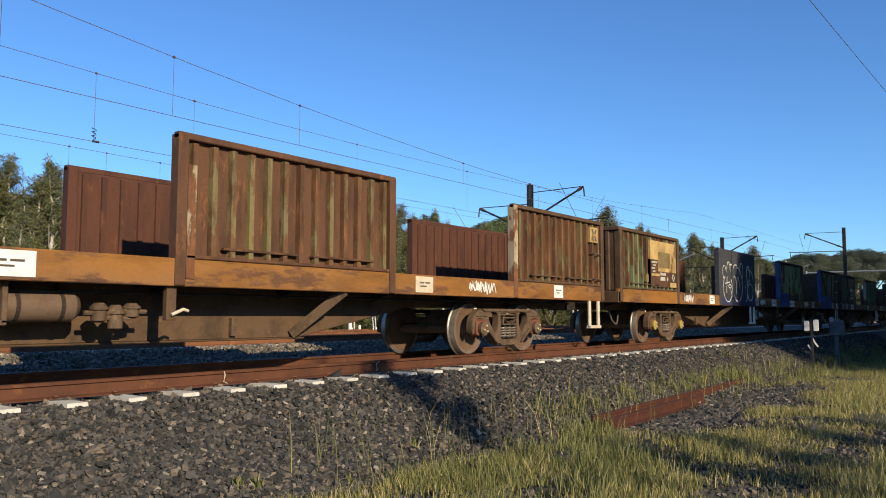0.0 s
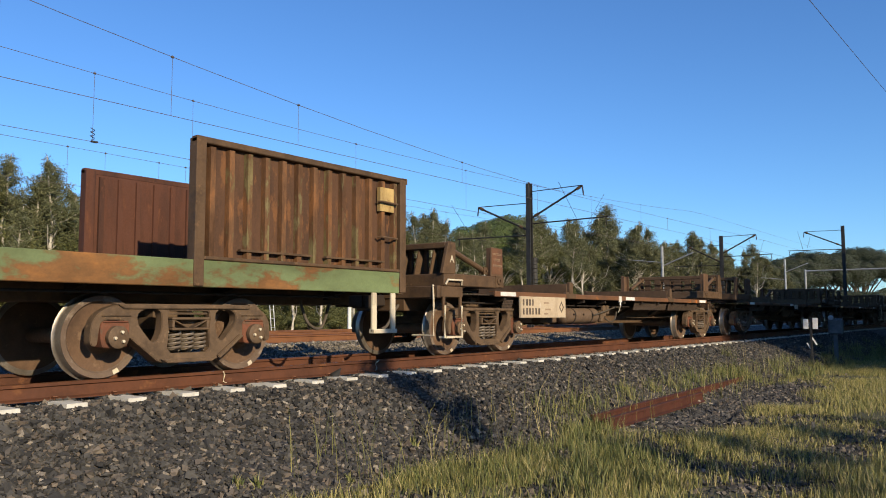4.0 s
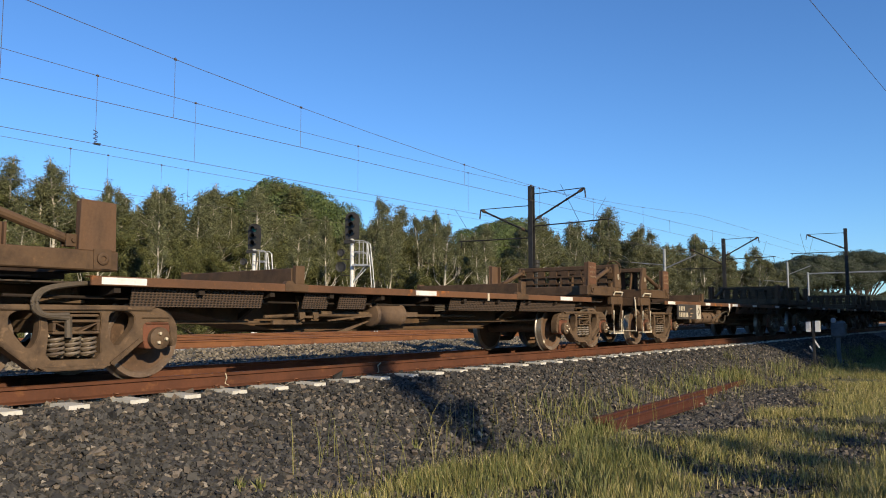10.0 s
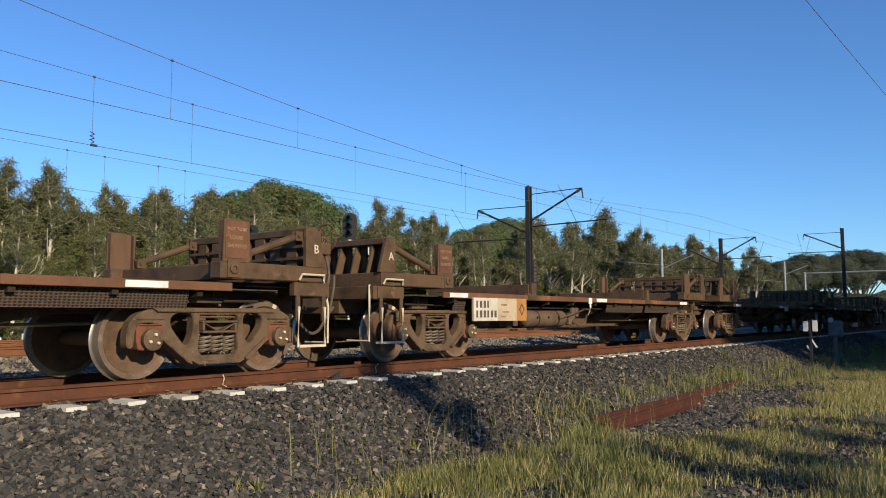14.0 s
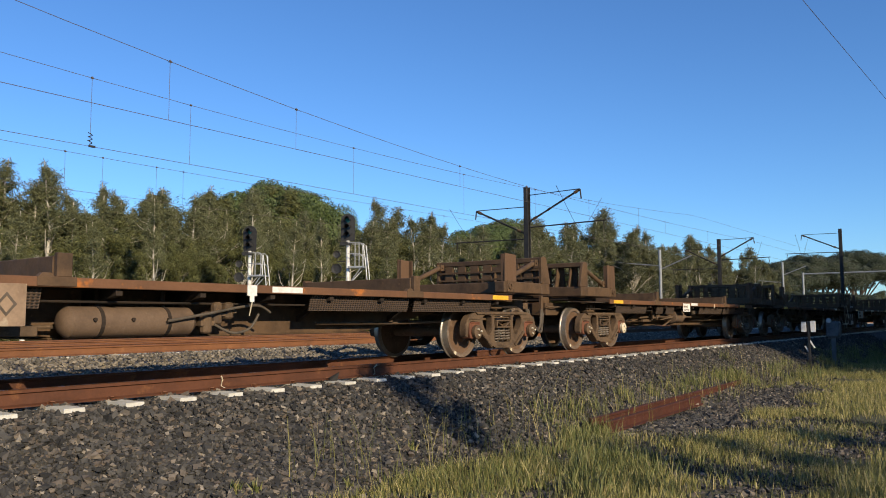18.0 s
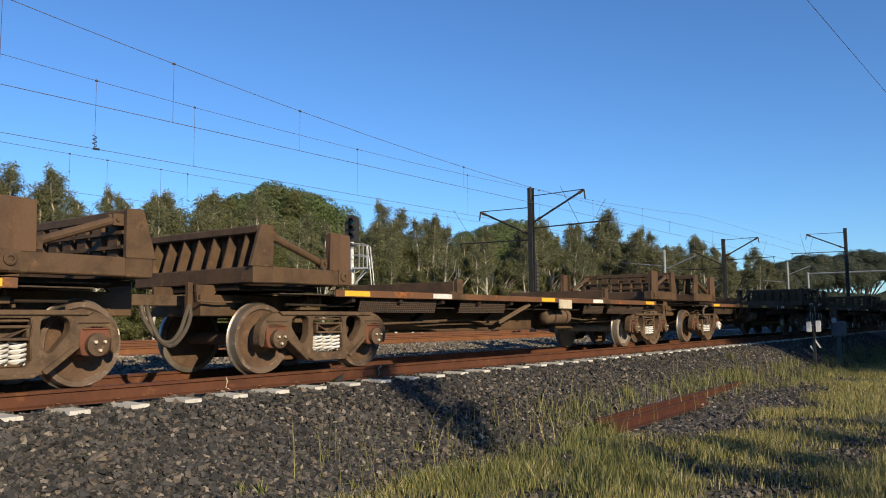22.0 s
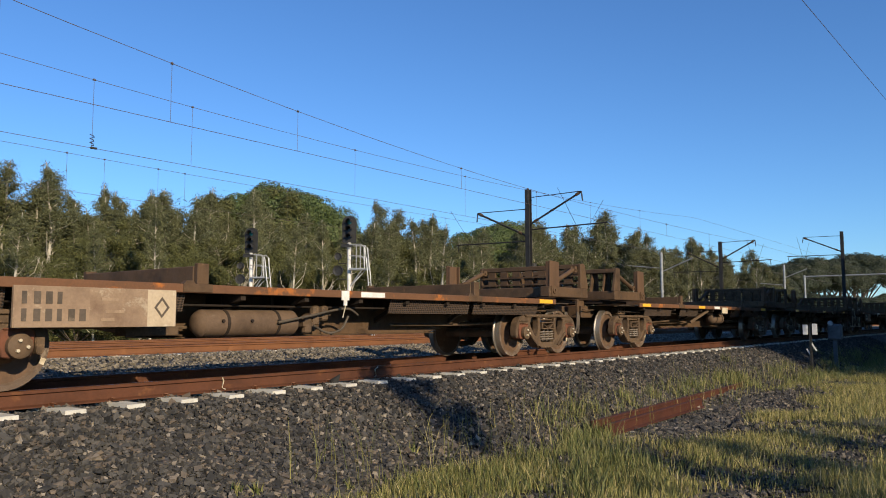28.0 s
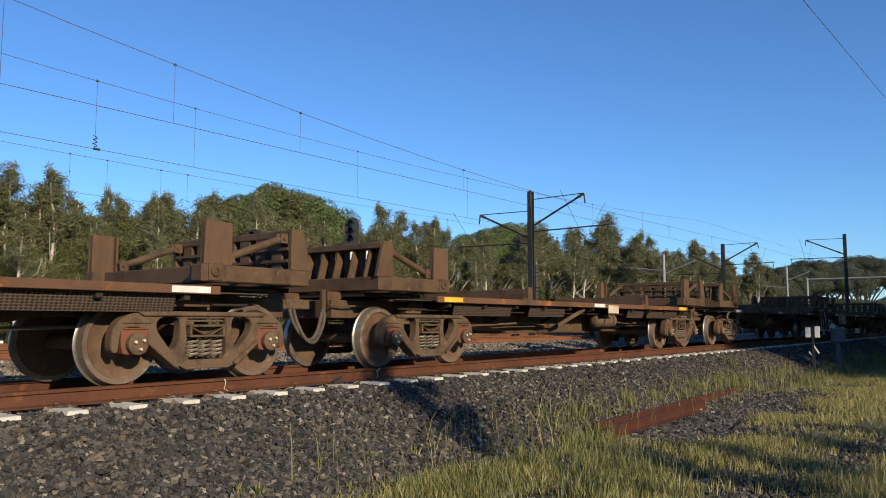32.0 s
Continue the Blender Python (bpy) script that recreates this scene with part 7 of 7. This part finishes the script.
def build_grass():
    gen = np.random.default_rng(33)
    def level(x, y):
        return np.array([max(ground_height(a, b), bank_height(b) if b > 4.6 else -9) for a, b in zip(x.tolist(), y.tolist())]) - 0.02
    # meadow, thinner where the gravel lies
    n = 400000
    xs = 3.5 + 42 * gen.uniform(0, 1, n) ** 1.5
    ys = gen.uniform(-0.8, 5.5, n)
    patchy = np.array([noise.noise((a * 0.55, b * 0.8, 3.0)) for a, b in zip(xs.tolist(), ys.tolist())])
    gravel = np.exp(-((xs - 13.8) / 4.6) ** 4 - ((ys - 4.50) / 0.75) ** 4)
    rails = np.exp(-((xs - 14.0) / 4.0) ** 6 - ((ys - 4.95) / 0.55) ** 6)
    bare = np.array([noise.noise((a * 1.1, b * 1.5, 9.0)) for a, b in zip(xs.tolist(), ys.tolist())]) * np.exp(-((xs - 9.5) / 5) ** 4)
    keep = (gen.uniform(0, 1, n) < 0.44 + 0.9 * patchy - 1.3 * gravel - 0.9 * rails - 1.6 * np.clip(bare, 0, 1)) & (ys < 0.22 * xs + 4.1) & (ys < 5.1)
    xs, ys, patchy = xs[keep], ys[keep], patchy[keep]
    hs = (0.08 + 0.12 * gen.uniform(0, 1, len(xs)) + 0.14 * np.clip(patchy, 0, 1)) * np.clip(1.15 - xs / 60, 0.6, 1.2)
    blades("meadow_grass", "short dry yellow-green grass beside the railway", xs, ys, level(xs, ys), hs, gen, GRASS, 0.0036)
    # thin grass over the rest of the field
    n = 45000
    xs, ys = gen.uniform(-14, 40, n), gen.uniform(-14, 4.6, n)
    keep = (xs < 3.6) | (ys < -0.7)
    xs, ys = xs[keep], ys[keep]
    blades("field_grass", "thin dry grass over the field", xs, ys, level(xs, ys), gen.uniform(0.06, 0.18, len(xs)), gen, GRASS, 0.006)
    # taller green tufts at the foot of the bank
    cx = np.concatenate([gen.uniform(6.0, 10.6, 46), gen.uniform(9.6, 21.0, 40), gen.uniform(19, 60, 260)])
    cy = np.concatenate([gen.uniform(4.1, 5.2, 46), gen.normal(5.66, 0.13, 40), gen.normal(5.2, 0.45, 260)])
    cx, cy = np.concatenate([cx, gen.uniform(9.3, 10.3, 12), gen.uniform(5.6, 9.0, 90)]), np.concatenate([cy, gen.uniform(4.75, 5.15, 12), gen.uniform(3.0, 4.9, 90)])
    clear = (cx < 10.3) | (cx > 17.5) | (cy > 5.5)
    cx, cy = cx[clear], cy[clear]
    per = 42
    xs, ys = np.repeat(cx, per) + gen.normal(0, 0.11, len(cx) * per), np.repeat(cy, per) + gen.normal(0, 0.10, len(cx) * per)
    hs = np.repeat(np.where(cx < 9.6, 0.85, 1.0) * gen.uniform(0.14, 0.42, len(cx)), per) * gen.uniform(0.5, 1.15, len(xs))
    blades("grass_tufts", "tall green grass tufts at the foot of the bank", xs, ys, level(xs, ys), hs, gen, GRASS_GREEN, 0.0042)
    # a few thin seed stalks and small weeds on the stones
    m = 520
    xs = np.concatenate([gen.uniform(5.0, 22.0, m)])
    ys = np.concatenate([gen.normal(5.3, 0.35, m)])
    blades("seed_stalks", "thin pale seed stalks standing over the grass", xs, ys, level(xs, ys), gen.uniform(0.35, 0.75, m), gen, GRASS, 0.0028)
    for wx, wy in ((4.45, 5.55), (4.62, 5.50), (5.55, 5.25), (6.9, 5.6)):
        k = 26
        a, r = gen.uniform(0, 6.28, k), gen.uniform(0, 0.05, k)
        xs, ys = wx + r * np.cos(a), wy + r * np.sin(a)
        blades("weed", "small green weed growing among the stones", xs, ys, level(xs, ys), gen.uniform(0.06, 0.17, k), gen, GRASS_GREEN, 0.009)
    # rough grass beyond the tracks
    n = 16000
    xs, ys = 5 + 60 * gen.uniform(0, 1, n), gen.uniform(23.5, 34, n)
    blades("rough_grass", "green rough grass beyond the tracks", xs, ys, np.full(n, GROUND - 0.02), gen.uniform(0.3, 1.0, n), gen, GRASS_GREEN, 0.03)


build_stones()
dark_gravel()
build_grass()


# ---------------------------------------------------------------- things beside the line
def lying_rail(x0, y0, x1, y1, z, label):
    bm = bmesh.new()
    length = math.hypot(x1 - x0, y1 - y0)
    prism(bm, RAIL_OUTLINE, 0, length, axis="x")
    ob = thing("old_rail", bm, OLDRAIL, label, "rail", "old rails lying in the grass")
    ob.matrix_basis = pose(x0, y0, z, 0, 0, math.degrees(math.atan2(y1 - y0, x1 - x0)))


lying_rail(10.3, 5.09, 18.6, 5.42, -0.76, "old rusty rail lying in the grass")
lying_rail(10.3, 4.89, 14.9, 5.09, -0.80, "shorter old rusty rail lying beside another")


def marker_post(x, y):
    m = base("marker_post", "dark post with white marker plates in the grass", "marker post", "", pose(x, y, GROUND))
    bm = bmesh.new()
    box(bm, -0.03, 0.03, -0.03, 0.03, 0, 1.55)
    part("post", bm, BLACK, m)
    for y0, z0, z1 in ((-0.20, 1.22, 1.52), (0.06, 1.22, 1.55)):
        bm = bmesh.new()
        box(bm, -0.05, -0.03, -y0 - 0.14, -y0, z0, z1)
        part("plate", bm, WHITE, m, "white marker plate", bevel=0.004)
    bm = bmesh.new()
    beam(bm, (0, -0.15, 0.75), (0, 0.0, 1.0), 0.03, 0.04)
    beam(bm, (0, 0.12, 0.8), (0, 0.0, 0.6), 0.03, 0.04)
    part("stay", bm, WHITE, m)


# relay box grey, darkened in colour for the shade it stands in
DARKGREY = worn("shaded_grey_paint", (0.12, 0.13, 0.14), (0.07, 0.075, 0.08), (0.16, 0.17, 0.18), 0.6, 0.6)


def relay_box(x, y):
    r = base("relay_box", "small grey metal relay box on a post", "relay box", "", pose(x, y, GROUND))
    bm = bmesh.new()
    box(bm, -0.16, 0.16, -0.24, 0.2, 0.98, 1.52)
    part("case", bm, DARKGREY, r, bevel=0.06)
    bm = bmesh.new()
    turned(bm, [(-0.06, 0.07), (-0.02, 0.09), (0.06, 0.07)], (-0.12, 0.1, 1.54), "x", 16)
    part("head", bm, GALV, r, "grey round head")
    bm = bmesh.new()
    box(bm, -0.05, 0.05, -0.06, 0.06, -0.1, 1.0)
    part("post", bm, DARKGREY, r)


marker_post(25.4, 5.35)
relay_box(29.0, 5.35)


# ---------------------------------------------------------------- what moves
def run(t):
    """How far the train has rolled along its track after t seconds."""
    early = 2.88 * max(0.0, 1 - t / 7) ** 1.75 + 0.05 * max(0.0, 1 - t / 3) + (0.09 * math.sin(math.pi * t / 3.4) if t < 3.4 else 0.0)
    return J_START - (62.713 - 13.578 * t + 0.0083745 * t * t + early)


def motions():
    steps = [i * 1.0 for i in range(33)]
    for ob, x0 in MOVERS:
        walk(ob, [(t, pose(x0 - run(t), YC, 0)) for t in steps])
    for wheels, x_rest, local in WHEELSETS:
        rows, last = [], None
        for f in range(0, int(SECONDS * FPS) + 1):
            t = f / FPS
            x = x_rest - run(t)
            near = 1.5 < x < 40.0
            if near or f in (0, int(SECONDS * FPS)):
                turn = math.degrees(-run(t) / WHEEL_R) if near else (last if last is not None else 0.0)
                if near and last is None and f > 0:
                    rows[0] = (0.0, pose(*local, 0, turn, 0))
                    rows.append(((f - 1) / FPS, pose(*local, 0, turn, 0)))
                last = turn
                rows.append((t, pose(*local, 0, turn, 0)))
        walk(wheels, rows)


motions()
